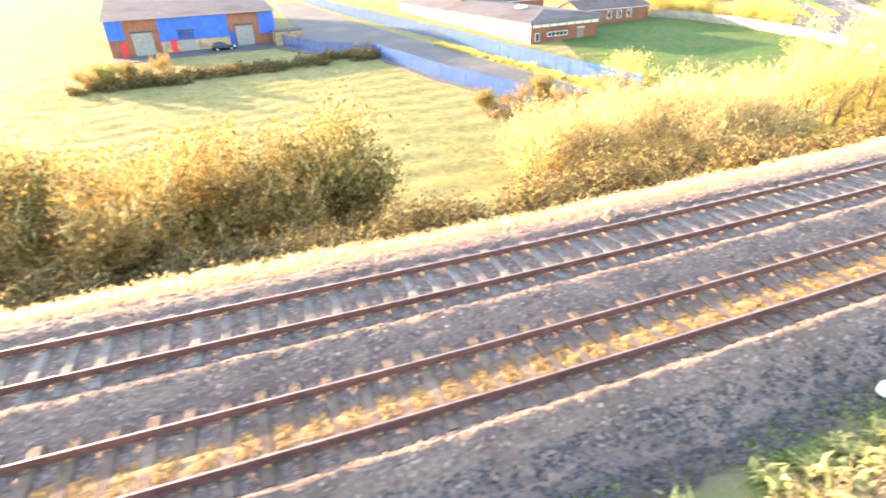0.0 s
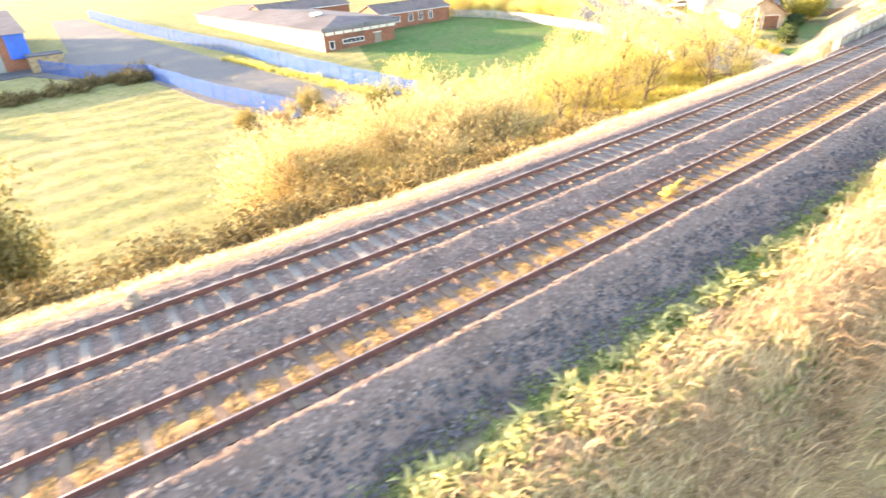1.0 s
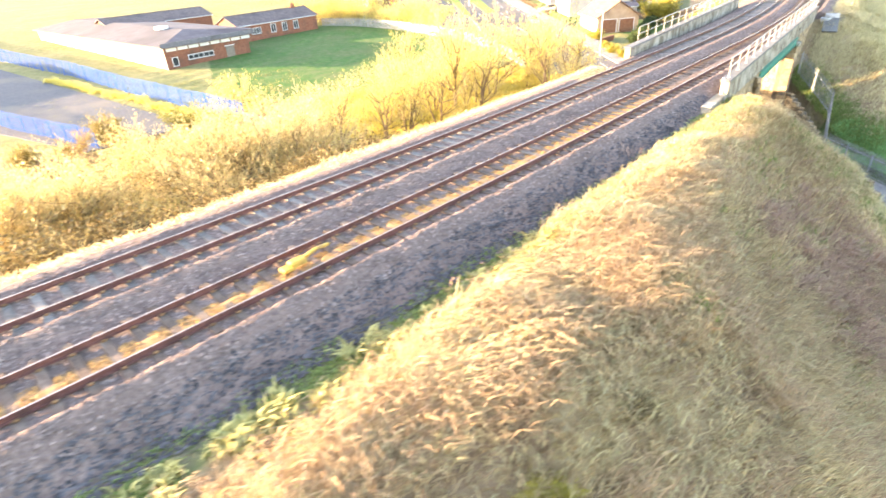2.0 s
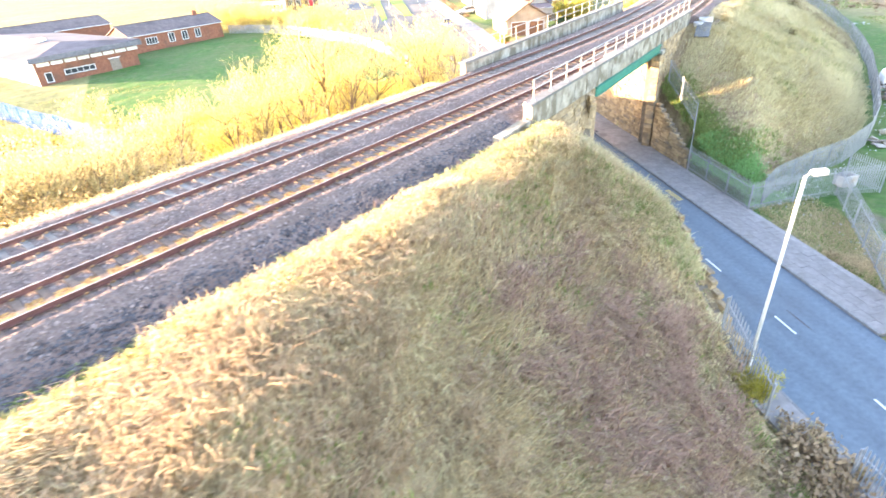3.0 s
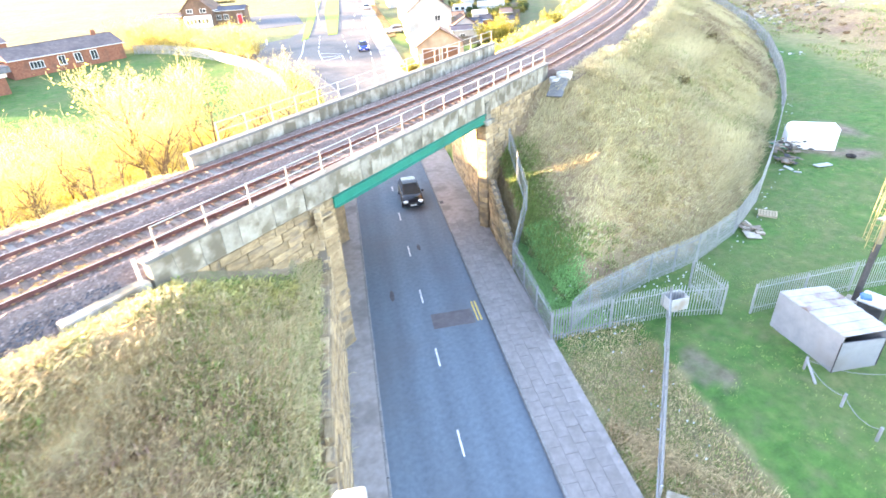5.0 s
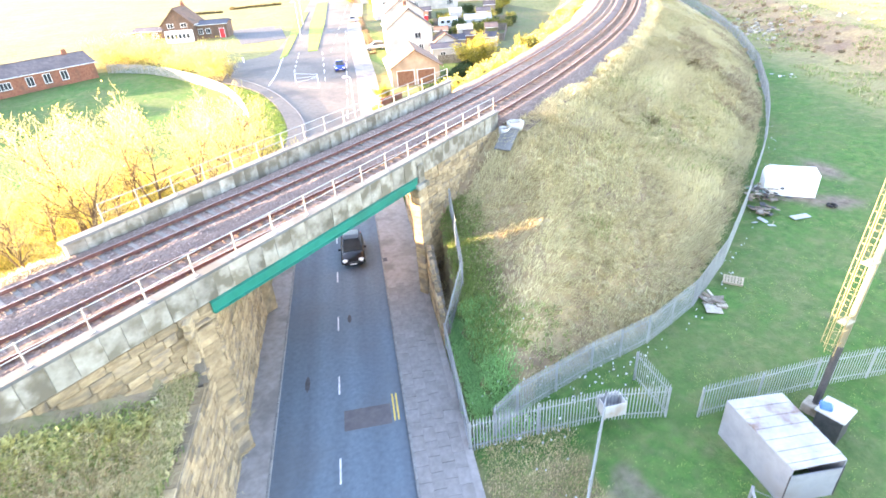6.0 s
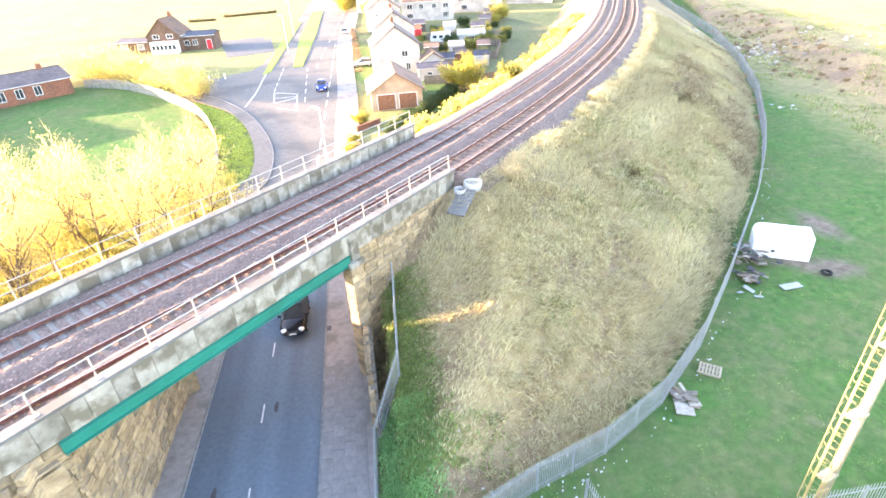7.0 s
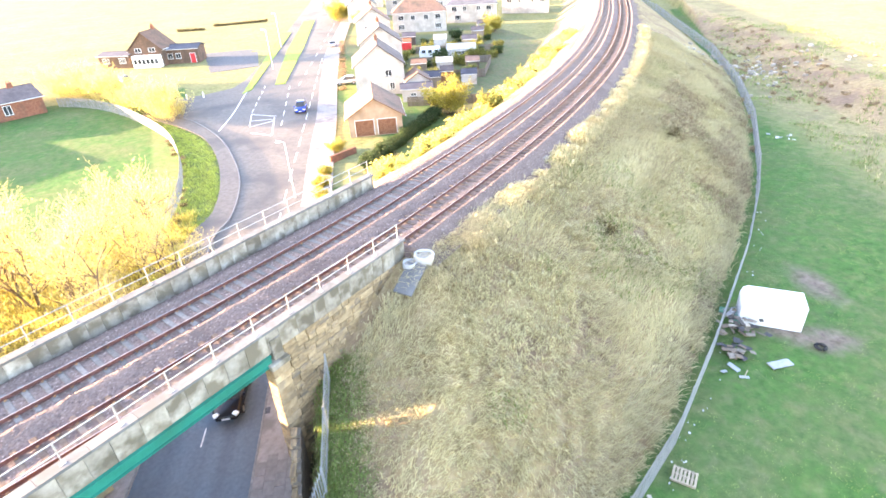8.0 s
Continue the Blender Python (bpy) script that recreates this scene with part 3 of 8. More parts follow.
    rough = np.where(east_side, np.clip((x - crest + 25) / 9, 0, 1), 0.0)
    top = np.where(east_side, np.clip((x - crest + 0.8) / 1.6, 0, 1), 0.0)
    mown = mown * (1 - 0.85 * rough)
    dry = np.where(east_side & ~on_bank, (0.45 * rough + 0.5 * (climb > 0.05)) * (1 - 0.35 * top), dry)
    mown = np.where((x > 62) & (x < 73) & (y > 64) & (y < 118) & (d > 12), 0.7, mown)
    # dry cover here paints the sunlit ground under the bare trees
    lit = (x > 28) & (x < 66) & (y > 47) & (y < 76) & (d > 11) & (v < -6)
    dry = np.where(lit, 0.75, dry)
    weeds = (v > V_WALL_R) & (v < V_WALL_R + 2.6) & (n < 0) & (u > 6) & (u < 16)
    dry = np.where(weeds, 0.1, dry)
    mown = np.where(weeds, 0.9, mown)
    dry = np.where(on_bank, dry * 1.5, dry)
    cess = (d < -4.6) & (d > -6.6) & (v < -4)
    bare = np.where(cess & (d > -5.9), 0.65, 0.0)
    mown = np.where(cess, 0.8, mown)
    dry = np.where(cess, 0.25, dry)
    dry = np.where((d > 4.6) & (d < 8.5) & (z > base + 1), 1.4, dry)
    # soil share darkens the gardens further, as part of that painted shade
    bare = np.where(gardens & (x > 104), 0.42, bare)
    bare = np.where(east_side & (climb > 0.02), 0.36 * np.sin(np.pi * np.clip(climb, 0, 1)), bare)
    for px, py, ra, rb, turn in ((104.6, 32.4, 2.6, 1.5, -0.5), (110.4, 37.0, 1.5, 2.9, -0.3), (103.2, 34.3, 2.4, 1.3, -0.8)):
        qx, qy = (x - px) * math.cos(turn) + (y - py) * math.sin(turn), -(x - px) * math.sin(turn) + (y - py) * math.cos(turn)
        bare = np.maximum(bare, 1.1 * np.clip(1.25 - np.hypot(qx / ra, qy / rb), 0, 0.8))
    bare = np.where(((x - 71.0) ** 2 / 1.6 + (y - 19.6) ** 2 / 4) < 0.5, 0.6, bare)
    z = z + np.where(on_bank, 0.0, 2.6 * climb)
    return z, np.clip(mown, 0, 1), np.clip(dry, 0, 1.5), np.clip(bare, 0, 1)


def ground_at(x, y):
    return float(terrain(np.array([x]), np.array([y]))[0][0])


def spread(lo, hi, step, far, k):
    """Coordinates: even steps between lo and hi, growing steps out to far."""
    mid = np.arange(lo, hi + step / 2, step)
    out = step * np.cumsum(1.22 ** np.arange(1, k))
    out = out[out < far]
    return np.r_[lo - out[::-1], mid, hi + out]


GX, GY = spread(-45, 210, 0.6, 3500, 44), spread(-14, 172, 0.6, 3500, 44)
gx, gy = np.meshgrid(GX, GY)
gz, g_mown, g_dry, g_bare = terrain(gx.ravel(), gy.ravel())
nx, ny = len(GX), len(GY)
idx = np.arange(nx * ny).reshape(ny, nx)
quads = np.stack([idx[:-1, :-1], idx[:-1, 1:], idx[1:, 1:], idx[1:, :-1]], -1).reshape(-1, 4)
ground_me = big_mesh("ground", np.c_[gx.ravel(), gy.ravel(), gz], quads, "ground", smooth=True)
for layer_name, values in (("mown", g_mown), ("dry", g_dry), ("bare", g_bare)):
    ground_me.attributes.new(layer_name, "FLOAT", "POINT").data.foreach_set("value", values.astype(np.float32))
lone("ground", ground_me, "grass fields and rough banks of the railway embankment", "ground", kind="structure")

# ---------------------------------------------------------------- railway
rng = np.random.default_rng(7)


def ballast_level(s, d):
    """Height of the stone bed: a ridge between the tracks, level under them, a crest and a shoulder outside."""
    a = abs(d)
    z = np.interp(d, [-6.0, -5.1, -4.7, -3.9, -3.6, -3.26, -0.75, -0.45, 0.1, 0.32, 0.7, 3.28, 3.5, 3.8, 4.7, 5.1, 6.0],
                  [-0.6, -0.48, -0.3, 0.1, 0.21, -0.03, -0.04, 0.05, 0.18, 0.22, -0.03, -0.04, 0.05, 0.03, -0.3, -0.48, -0.6])
    z = z + np.where((d < -1.95) & (d > -2.62), 0.06, 0.0)
    z = z + 0.014 * np.sin(s * 3.1 + 2 * np.sin(s * 0.9)) * ((d < -3.35) & (d > -3.9) | (a < 0.55))
    return z + 0.05 * np.sin(s * 1.7 + d) * np.sin(d * 2.3 + s * 0.6) * (a > 3.9) + 0.02 * np.sin(s * 2.6 + d * 5) * (a < 0.6)


def ballast_sheet():
    s = np.arange(-85, 300, 0.3)
    d = np.arange(-5.7, 5.11, 0.15)
    sg, dg = np.meshgrid(s, d, indexing="ij")
    h = np.interp(sg, SS, HH)
    x = np.interp(sg, SS, XX) - dg * np.sin(h)
    y = np.interp(sg, SS, YY) + dg * np.cos(h)
    a = abs(dg)
    z = ballast_level(sg, dg)
    z = z + np.where((a > 0.7) & (a < 3.3), 0.012, 0.022) * rng.standard_normal(z.shape)
    b = (x - BO[0]) * BB[0] + (y - BO[1]) * BB[1]
    n = (x - BO[0]) * BN[0] + (y - BO[1]) * BN[1]
    out = (b > -9.5) & (b < 31) & ((n < 0.45) | (n > BRIDGE_WIDE - 0.45)) & ((n > 4) | (b < 25.3))
    z = np.where(out, -0.45, z)
    shift = np.where(out, np.clip(n, 0.3, BRIDGE_WIDE - 0.3) - n, 0.0)
    x, y = x + shift * BN[0], y + shift * BN[1]
    i = np.arange(z.size).reshape(z.shape)
    f = np.stack([i[:-1, :-1], i[1:, :-1], i[1:, 1:], i[:-1, 1:]], -1).reshape(-1, 4)
    mesh = big_mesh("ballast", np.c_[x.ravel(), y.ravel(), z.ravel()], f, "ballast")
    # this layer tints rust and the sunlit strip beside the near rail alike
    rust = (np.clip(1.5 - 2.6 * abs(dg + 2.25), 0, 1.1) * np.clip((58 - sg) / 12, 0, 1)).ravel()
    mesh.attributes.new("rust", "FLOAT", "POINT").data.foreach_set("value", rust.astype(np.float32))
    return lone("ballast_bed", mesh, "grey-brown crushed stone ballast bed of the railway", "ballast", kind="structure")


def chips(name, count, s0, s1, parent, d0=-5.5, d1=4.9, size=(0.03, 0.065), stone="stone_chip"):
    """Loose ballast stones, joined."""
    s, d = rng.uniform(s0, s1, count), rng.uniform(d0, d1, count)
    h = np.interp(s, SS, HH)
    x, y = np.interp(s, SS, XX) - d * np.sin(h), np.interp(s, SS, YY) + d * np.cos(h)
    n = (x - BO[0]) * BN[0] + (y - BO[1]) * BN[1]
    b = (x - BO[0]) * BB[0] + (y - BO[1]) * BB[1]
    keep = ~((b > -9.5) & (b < 25.5) & ((n < 0.5) | (n > BRIDGE_WIDE - 0.5)))
    if stone == "stone_chip":
        keep &= (((d < -2.6) & ((d > -4.5) | (s > 52))) | (d > -1.85) | (s > 48))
    between = np.minimum(abs(d - 2.0), abs(d + 2.0)) < 1.34  # the sleepers lie open
    keep &= ~(between & (abs((s + 80.355) % 0.71 - 0.355) < 0.17))
    s, d, x, y = s[keep], d[keep], x[keep], y[keep]
    z = ballast_level(s, d) - 0.005
    z = np.where(d < -5.05, -0.46, z)
    k = len(x)
    octa = np.array([(1, 0, 0), (0, 1, 0), (-1, 0, 0), (0, -1, 0), (0, 0, 0.8), (0, 0, -0.6)], float)
    face = np.array([(0, 1, 4), (1, 2, 4), (2, 3, 4), (3, 0, 4)])
    v = octa[None] * rng.uniform(0.6, 1.3, (k, 6, 1)) * rng.uniform(*size, (k, 1, 1)) + rng.uniform(-0.01, 0.01, (k, 6, 3))
    t = rng.uniform(0, 6.28, k)
    c, q = np.cos(t)[:, None], np.sin(t)[:, None]
    v = np.stack([v[..., 0] * c - v[..., 1] * q, v[..., 0] * q + v[..., 1] * c, v[..., 2]], -1)
    v += np.c_[x, y, z][:, None]
    f = face[None] + 6 * np.arange(k)[:, None, None]
    return part(name, big_mesh(name, v.reshape(-1, 3), f.reshape(-1, 3), stone), parent)


bed = ballast_sheet()
stones = chips("ballast_stones", 74000, -12, 62, bed, size=(0.03, 0.075))
stones["kind"] = "stuff"
stones = chips("ballast_stones", 11000, -12, 52, bed, -2.66, -1.8, (0.03, 0.07), "rust_sun_chip")
stones["kind"] = "stuff"
stones = chips("ballast_stones", 15000, -12, 52, bed, -5.75, -4.2, (0.03, 0.075), "dark_chip")
stones["kind"] = "stuff"
stones = chips("ballast_stones", 34000, 62, 125, bed, size=(0.035, 0.075))
stones["kind"] = "stuff"


def rail_mesh(d):
    """A flat-bottomed rail swept along the line, its worn head apart."""
    prof = [(-0.07, 0), (0.07, 0), (0.07, 0.012), (0.02, 0.03), (0.015, 0.11), (0.036, 0.125), (0.036, 0.15), (0.024, 0.162), (-0.024, 0.162), (-0.036, 0.15), (-0.036, 0.125), (-0.015, 0.11), (-0.02, 0.03), (-0.07, 0.012)]
    s = np.arange(-85, 300, 1.5)
    m, k = Mesh(), len(prof)
    v = [along(a, d + px, RAIL_Z - 0.162 + pz) for a in s for px, pz in prof]
    f, slot = [], []
    for i in range(len(s) - 1):
        for j in range(k):
            f.append((i * k + j, i * k + (j + 1) % k, (i + 1) * k + (j + 1) % k, (i + 1) * k + j))
            slot.append(1 if j == 7 else 0)
    m.add(v, f)
    m.s = slot
    return m


def sleeper_mesh(concrete):
    m = Mesh()
    if concrete:
        m.box((0, 0, 0), (0.27, 2.5, 0.16), ch=0.03)
        m.box((0, 0.75, 0.085), (0.25, 0.5, 0.03), ch=0.012)
        m.box((0, -0.75, 0.085), (0.25, 0.5, 0.03), ch=0.012)
    else:
        m.box((0, 0, 0), (0.25, 2.6, 0.14), ch=0.015)
    return m


def railway_track(centre, concrete, label):
    track = thing("railway_track", label, "railway track", group="railway tracks", at=Matrix.Translation(along(0, centre)))
    inv = track.matrix_world.inverted()
    for side in (-0.75, 0.75):
        r = part("rail", rail_mesh(centre + side), track, "rusty steel rail with a worn bright head", "rail", "rail_head")
        r.matrix_parent_inverse = inv
    me = sleeper_mesh(concrete).data("sleeper", "sleeper_concrete" if concrete else "sleeper_wood")
    rest = Mesh()
    clips = Mesh()
    local = random.Random(3)
    gap = 0.71
    for i in range(int(375 / gap)):
        s = -80 + i * gap
        x, y, _ = along(s, centre + local.uniform(-0.03, 0.03))
        h = float(np.interp(s, SS, HH)) + local.uniform(-0.012, 0.012)
        z = RAIL_Z - 0.162 - (0.105 if concrete else 0.075) + local.uniform(-0.008, 0.008)
        if -14 < s < 150:
            if s < 105:
                ob = part("sleeper", me, track)
                ob.matrix_parent_inverse = inv
                ob.matrix_basis = pose(x, y, z, 0, 0, math.degrees(h))
                ex, ey, _ = along(s, centre - 1.3)
                eb, en = (ex - BO[0]) * BB[0] + (ey - BO[1]) * BB[1], (ex - BO[0]) * BN[0] + (ey - BO[1]) * BN[1]
                if -9.5 < eb < 25.5 and en < 0.45:
                    short = 1 - (0.47 - en) / 2.6
                    ob.matrix_basis = pose(x, y, z, 0, 0, math.degrees(h)) @ Matrix.Translation((0, 1.3 * (1 - short), 0)) @ Matrix.Diagonal((1, short, 1, 1))
            else:
                rest.box((x, y, z), (0.27, 2.5, 0.16), h)
        else:
            rest.box((x, y, z), (0.27, 2.5, 0.16), h)
        if -14 < s < 90:
            for side in (-0.75, 0.75):
                for o in (-0.13, 0.13):
                    cx, cy, _ = along(s, centre + side + o)
                    clips.box((cx, cy, RAIL_Z - 0.13), (0.11, 0.075, 0.05), h, ch=0.012)
    o = part("sleeper", rest, track, "", "sleeper_concrete" if concrete else "sleeper_wood")
    o.matrix_parent_inverse = inv
    o["kind"] = "stuff"
    o = part("clip", clips, track, "rusty rail chairs and clips", "clip")
    o.matrix_parent_inverse = inv
    o["kind"] = "stuff"
    return track


railway_track(2.0, True, "railway track with rusty rails on pale concrete sleepers")
railway_track(-2.0, False, "railway track with rusty rails on weathered timber sleepers")


def treadle(s, d):
    """Yellow trackside unit between the rails, with a hose over to the rail."""
    t = thing("trackside_unit", "yellow painted trackside unit with a hose lying between the rails", "signal unit", at=Matrix.Translation(along(s, d, 0.1)) @ pose(0, 0, 0, 0, 0, 23))
    m = Mesh().box((0, 0, 0.1), (0.55, 0.32, 0.18), ch=0.05)
    part("housing", m, t, "", "unit_yellow")
    m = Mesh().box((-0.38, -0.05, 0.05), (0.36, 0.36, 0.08), ch=0.03)
    part("base_plate", m, t, "", "unit_yellow")
    m = Mesh().tube([(0.3, 0, 0.14), (0.7, 0.05, 0.2), (1.0, 0.12, 0.15), (1.3, 0.28, 0.04)], 0.06, 8)
    part("hose", m, t, "yellow hose", "unit_yellow", smooth=True)


treadle(26.7, -2.05)

m = Mesh()
for k in range(5):
    m.box((0.02 * k, 0.01 * k, 0.1 + 0.11 * k), (0.5 - 0.06 * k, 0.42 - 0.05 * k, 0.13), 0.3 * k, ch=0.03)
lone("stone_cairn", m, "weathered stub of stacked concrete beside the ballast", "stub", "timber_grey", at=Matrix.Translation((5.5, 17.0, -0.2)) @ pose(0, 0, 0, 0, 0, 20))

# ---------------------------------------------------------------- road under the bridge
U0, U1 = -130.0, 62.0


def strip_along_road(v0, v1, u0, u1, lift, step=2.0):
    us = np.arange(u0, u1 + 0.01, step)
    m = Mesh()
    v = []
    for u in us:
        for q in (v0, v1):
            x, y, _ = road(u, q)
            v.append((x, y, float(base_level(y)) + lift))
    m.add(v, [(2 * i, 2 * i + 1, 2 * i + 3, 2 * i + 2) for i in range(len(us) - 1)])
    return m


def slab_along_road(v0, v1, u0, u1, lift, thick, step=2.0):
    """A strip with depth."""
    us = np.arange(u0, u1 + 0.01, step)
    m = Mesh()
    v = []
    for u in us:
        for q, dz in ((v0, 0), (v1, 0), (v1, -thick), (v0, -thick)):
            x, y, _ = road(u, q)
            v.append((x, y, float(base_level(y)) + lift + dz))
    f = [(4 * i + j, 4 * i + (j + 1) % 4, 4 * i + 4 + (j + 1) % 4, 4 * i + 4 + j) for i in range(len(us) - 1) for j in range(4)]
    k = 4 * (len(us) - 1)
    m.add(v, f + [(3, 2, 1, 0), (k, k + 1, k + 2, k + 3)])
    return m


lone("road", slab_along_road(V_KERB_L, V_KERB_R, U0, 46, 0.0, 0.1), "grey asphalt road dipping under the railway bridge", "road", "asphalt", kind="structure")
lone("pavement_left", slab_along_road(V_WALL_L - 0.05, V_KERB_L - 0.13, -60, 40, 0.11, 0.2), "narrow grey asphalt footway beside the stone wall", "pavement", "footway", kind="structure")
pave_r = lone("pavement_right", slab_along_road(V_KERB_R + 0.13, V_WALL_R, -7.5, 40, 0.09, 0.2), "wide pavement of pale grey paving slabs", "pavement", "footway", kind="structure")
lone("side_drive", slab_along_road(V_KERB_R, V_WALL_R + 2.2, -60, -7.5, 0.1, 0.2), "worn asphalt yard entrance beside the road", "driveway", "asphalt", kind="structure")

kerb_me = Mesh().box((0, 0, 0), (0.9, 0.13, 0.22), ch=0.02).data("kerb_stone", "kerb")
kerbs = thing("kerb", "pale concrete kerb stones along the road", "kerb", kind="structure")
for v, ua, ub in ((V_KERB_L - 0.065, -24, 40), (V_KERB_R + 0.065, -7.5, 40)):
    for i in range(int((ub - ua) / 0.915)):
        x, y, _ = road(ua + 0.46 + i * 0.915, v)
        o = part("kerb_stone", kerb_me, kerbs)
        o.matrix_basis = pose(x, y, float(base_level(y)) + 0.012, 0, 0, math.degrees(ROAD_TURN))

marks = Mesh()
for i in range(-9, 12):
    for v in (0.0,):
        u = 0.0 + i * 5.75
        x, y, _ = road(u, v + 0.02)
        marks.box((x, y, float(base_level(y)) + 0.004), (1.45, 0.085, 0.006), ROAD_TURN)
centre_line = lone("centre_line", marks, "broken white centre line painted on the road", "road marking", "white_line", kind="structure")
m = strip_along_road(0.25, 2.7, 8.1, 9.8, 0.004, 0.7)
lone("road_patch", m, "brown repaired rectangle in the asphalt", "road patch", "asphalt_patch", kind="structure")
m = Mesh()
for v in (2.85, 3.05):
    x, y, _ = road(9.2, v)
    m.box((x, y, float(base_level(y)) + 0.006), (1.9, 0.08, 0.006), ROAD_TURN)
lone("yellow_lines", m, "short pair of yellow kerbside lines", "road marking", "yellow_line", kind="structure")
m = Mesh()
for u, v, a, b in ((24.4, 3.62, 0.55, 0.4), (12.6, -3.5, 0.5, 0.35), (21.0, -3.4, 0.5, 0.4), ):
    x, y, _ = road(u, v)
    m.box((x, y, float(base_level(y)) + (0.095 if abs(v) > 3.3 else 0.003)), (a, b, 0.012), ROAD_TURN)
for u, v, a, b in ((12.0, -1.75, 0.6, 0.14), (17.6, 0.75, 0.45, 0.13), (26.0, 0.6, 0.5, 0.16), (-5.6, 0.9, 0.9, 0.05)):
    x, y, _ = road(u, v)
    ring = [(a * math.cos(k * 0.45) * (1 + 0.2 * math.sin(3 * k)), b * math.sin(k * 0.45)) for k in range(14)]
    m.prism([(x + RU[0] * p + RV[0] * q, y + RU[1] * p + RV[1] * q) for p, q in ring][::-1], float(base_level(y)) - 0.004, float(base_level(y)) + 0.004)
lone("drain_covers", m, "dark iron drain covers and tar marks in the road", "drain cover", "steel_dark", kind="structure")

# paving slabs, near the yard gate and under the bridge
slab_me = Mesh().box((0, 0, 0), (0.886, 0.592, 0.05), ch=0.004).data("paving_slab", "slab")
local = random.Random(5)
for row in range(31):
    for col in range(5):
        u, v = -7.1 + row * 0.9, V_KERB_R + 0.43 + col * 0.6
        if v > V_WALL_R - 0.2:
            continue
        u += 0.45 * (col % 2)
        x, y, _ = road(u, v)
        o = part("paving_slab", slab_me, pave_r)
        o.matrix_basis = pose(x, y, float(base_level(y)) + 0.085 + local.uniform(0, 0.012), local.uniform(-0.6, 0.6), local.uniform(-0.6, 0.6), math.degrees(ROAD_TURN) + local.uniform(-0.5, 0.5))

# ---------------------------------------------------------------- bridge


def block_wall(parent, origin, direction, length, bottom, top, depth=0.3, course=0.38, mean=0.75, limit=300, seed=1):
    """Coursed stone blocks on the face of a wall. bottom, top: height at a distance along the wall."""
    r = random.Random(seed)
    unit = block_wall.unit
    turn = math.atan2(direction[1], direction[0])
    nrm = (direction[1], -direction[0])
    lo = min(bottom(t * length / 20) for t in range(21))
    hi = max(top(t * length / 20) for t in range(21))
    made, z = [], lo
    while z < hi:
        h = course * r.uniform(0.75, 1.2)
        t = -r.uniform(0, mean)
        while t < length:
            w = mean * r.uniform(0.6, 1.5)
            a, b = max(t, 0), min(t + w, length)
            mid = (a + b) / 2
            zt, zb = min(z + h, top(mid)), max(z, bottom(mid))
            if b - a > 0.12 and zt - zb > 0.08:
                out = r.uniform(-0.015, 0.05)
                made.append((origin[0] + direction[0] * mid + nrm[0] * (out - depth / 2), origin[1] + direction[1] * mid + nrm[1] * (out - depth / 2), (zt + zb) / 2, b - a - 0.025, depth, zt - zb - 0.022))
            t += w
        z += h
    rest = Mesh()
    for k, (x, y, zc, w, dp, h) in enumerate(made):
        if k < limit:
            o = part("stone_block", unit, parent)
            o.matrix_basis = Matrix.LocRotScale((x, y, zc), Euler((0, 0, turn)), (w, dp, h))
        else:
            rest.box((x, y, zc), (w, dp, h), turn, ch=0.02)
    if rest.v:
        o = part("stone_blocks", rest, parent, "", "sandstone")
        o["kind"] = "stuff"


block_wall.unit = Mesh().box((0, 0, 0), (1, 1, 1), ch=0.06).data("stone_block", "sandstone")


def wall_core(parent, outline, z0, z1):
    """The mortar body behind the blocks."""
    part("wall_core", Mesh().prism(outline, z0, z1), parent, "", "mortar")


def at_bridge_line(v):
    """Where the near face crosses the line v of the road: distance along the face."""
    p = RO + v * RV
    # BO + b*BB = p + u*RU
    a = np.array([[BB[0], -RU[0]], [BB[1], -RU[1]]])
    return float(np.linalg.solve(a, p - BO)[0]), float(np.linalg.solve(a, p - BO)[1])


B_L, U_L = at_bridge_line(V_WALL_L)
B_R, U_R = at_bridge_line(V_WALL_R)
B_END_L, B_END_R = -9.2, 25.2
ROAD_Z = -9.3
SKEW = BRIDGE_WIDE * float(np.dot(RU, BB) / np.dot(RU, BN))  # how far the opening shifts from the near face to the far one

viaduct = thing("railway_bridge", "sandstone and concrete railway bridge with teal steel girders", "bridge", at=Matrix.Translation(bridge(6, 4, -1)))
VI = viaduct.matrix_world.inverted()


def bpart(*a, **k):
    o = part(*a, **k)
    o.matrix_parent_inverse = VI
    return o


def sub(name, label=""):
    """An empty part of the bridge that carries pieces."""
    o = new(name)
    o.parent = viaduct
    o.matrix_parent_inverse = VI
    o.empty_display_size = 0.2
    if label:
        o["label"] = label
    return o


# deck and girders
m = Mesh()
m.prism([bridge(B_L - 1, 0.35)[:2], bridge(B_R + 1, 0.35)[:2], bridge(B_R + 1 + SKEW, BRIDGE_WIDE - 0.35)[:2], bridge(B_L - 1 + SKEW, BRIDGE_WIDE - 0.35)[:2]], -0.95, -0.5)
bpart("deck", m, viaduct, "dark soffit of the deck", "steel_dark")


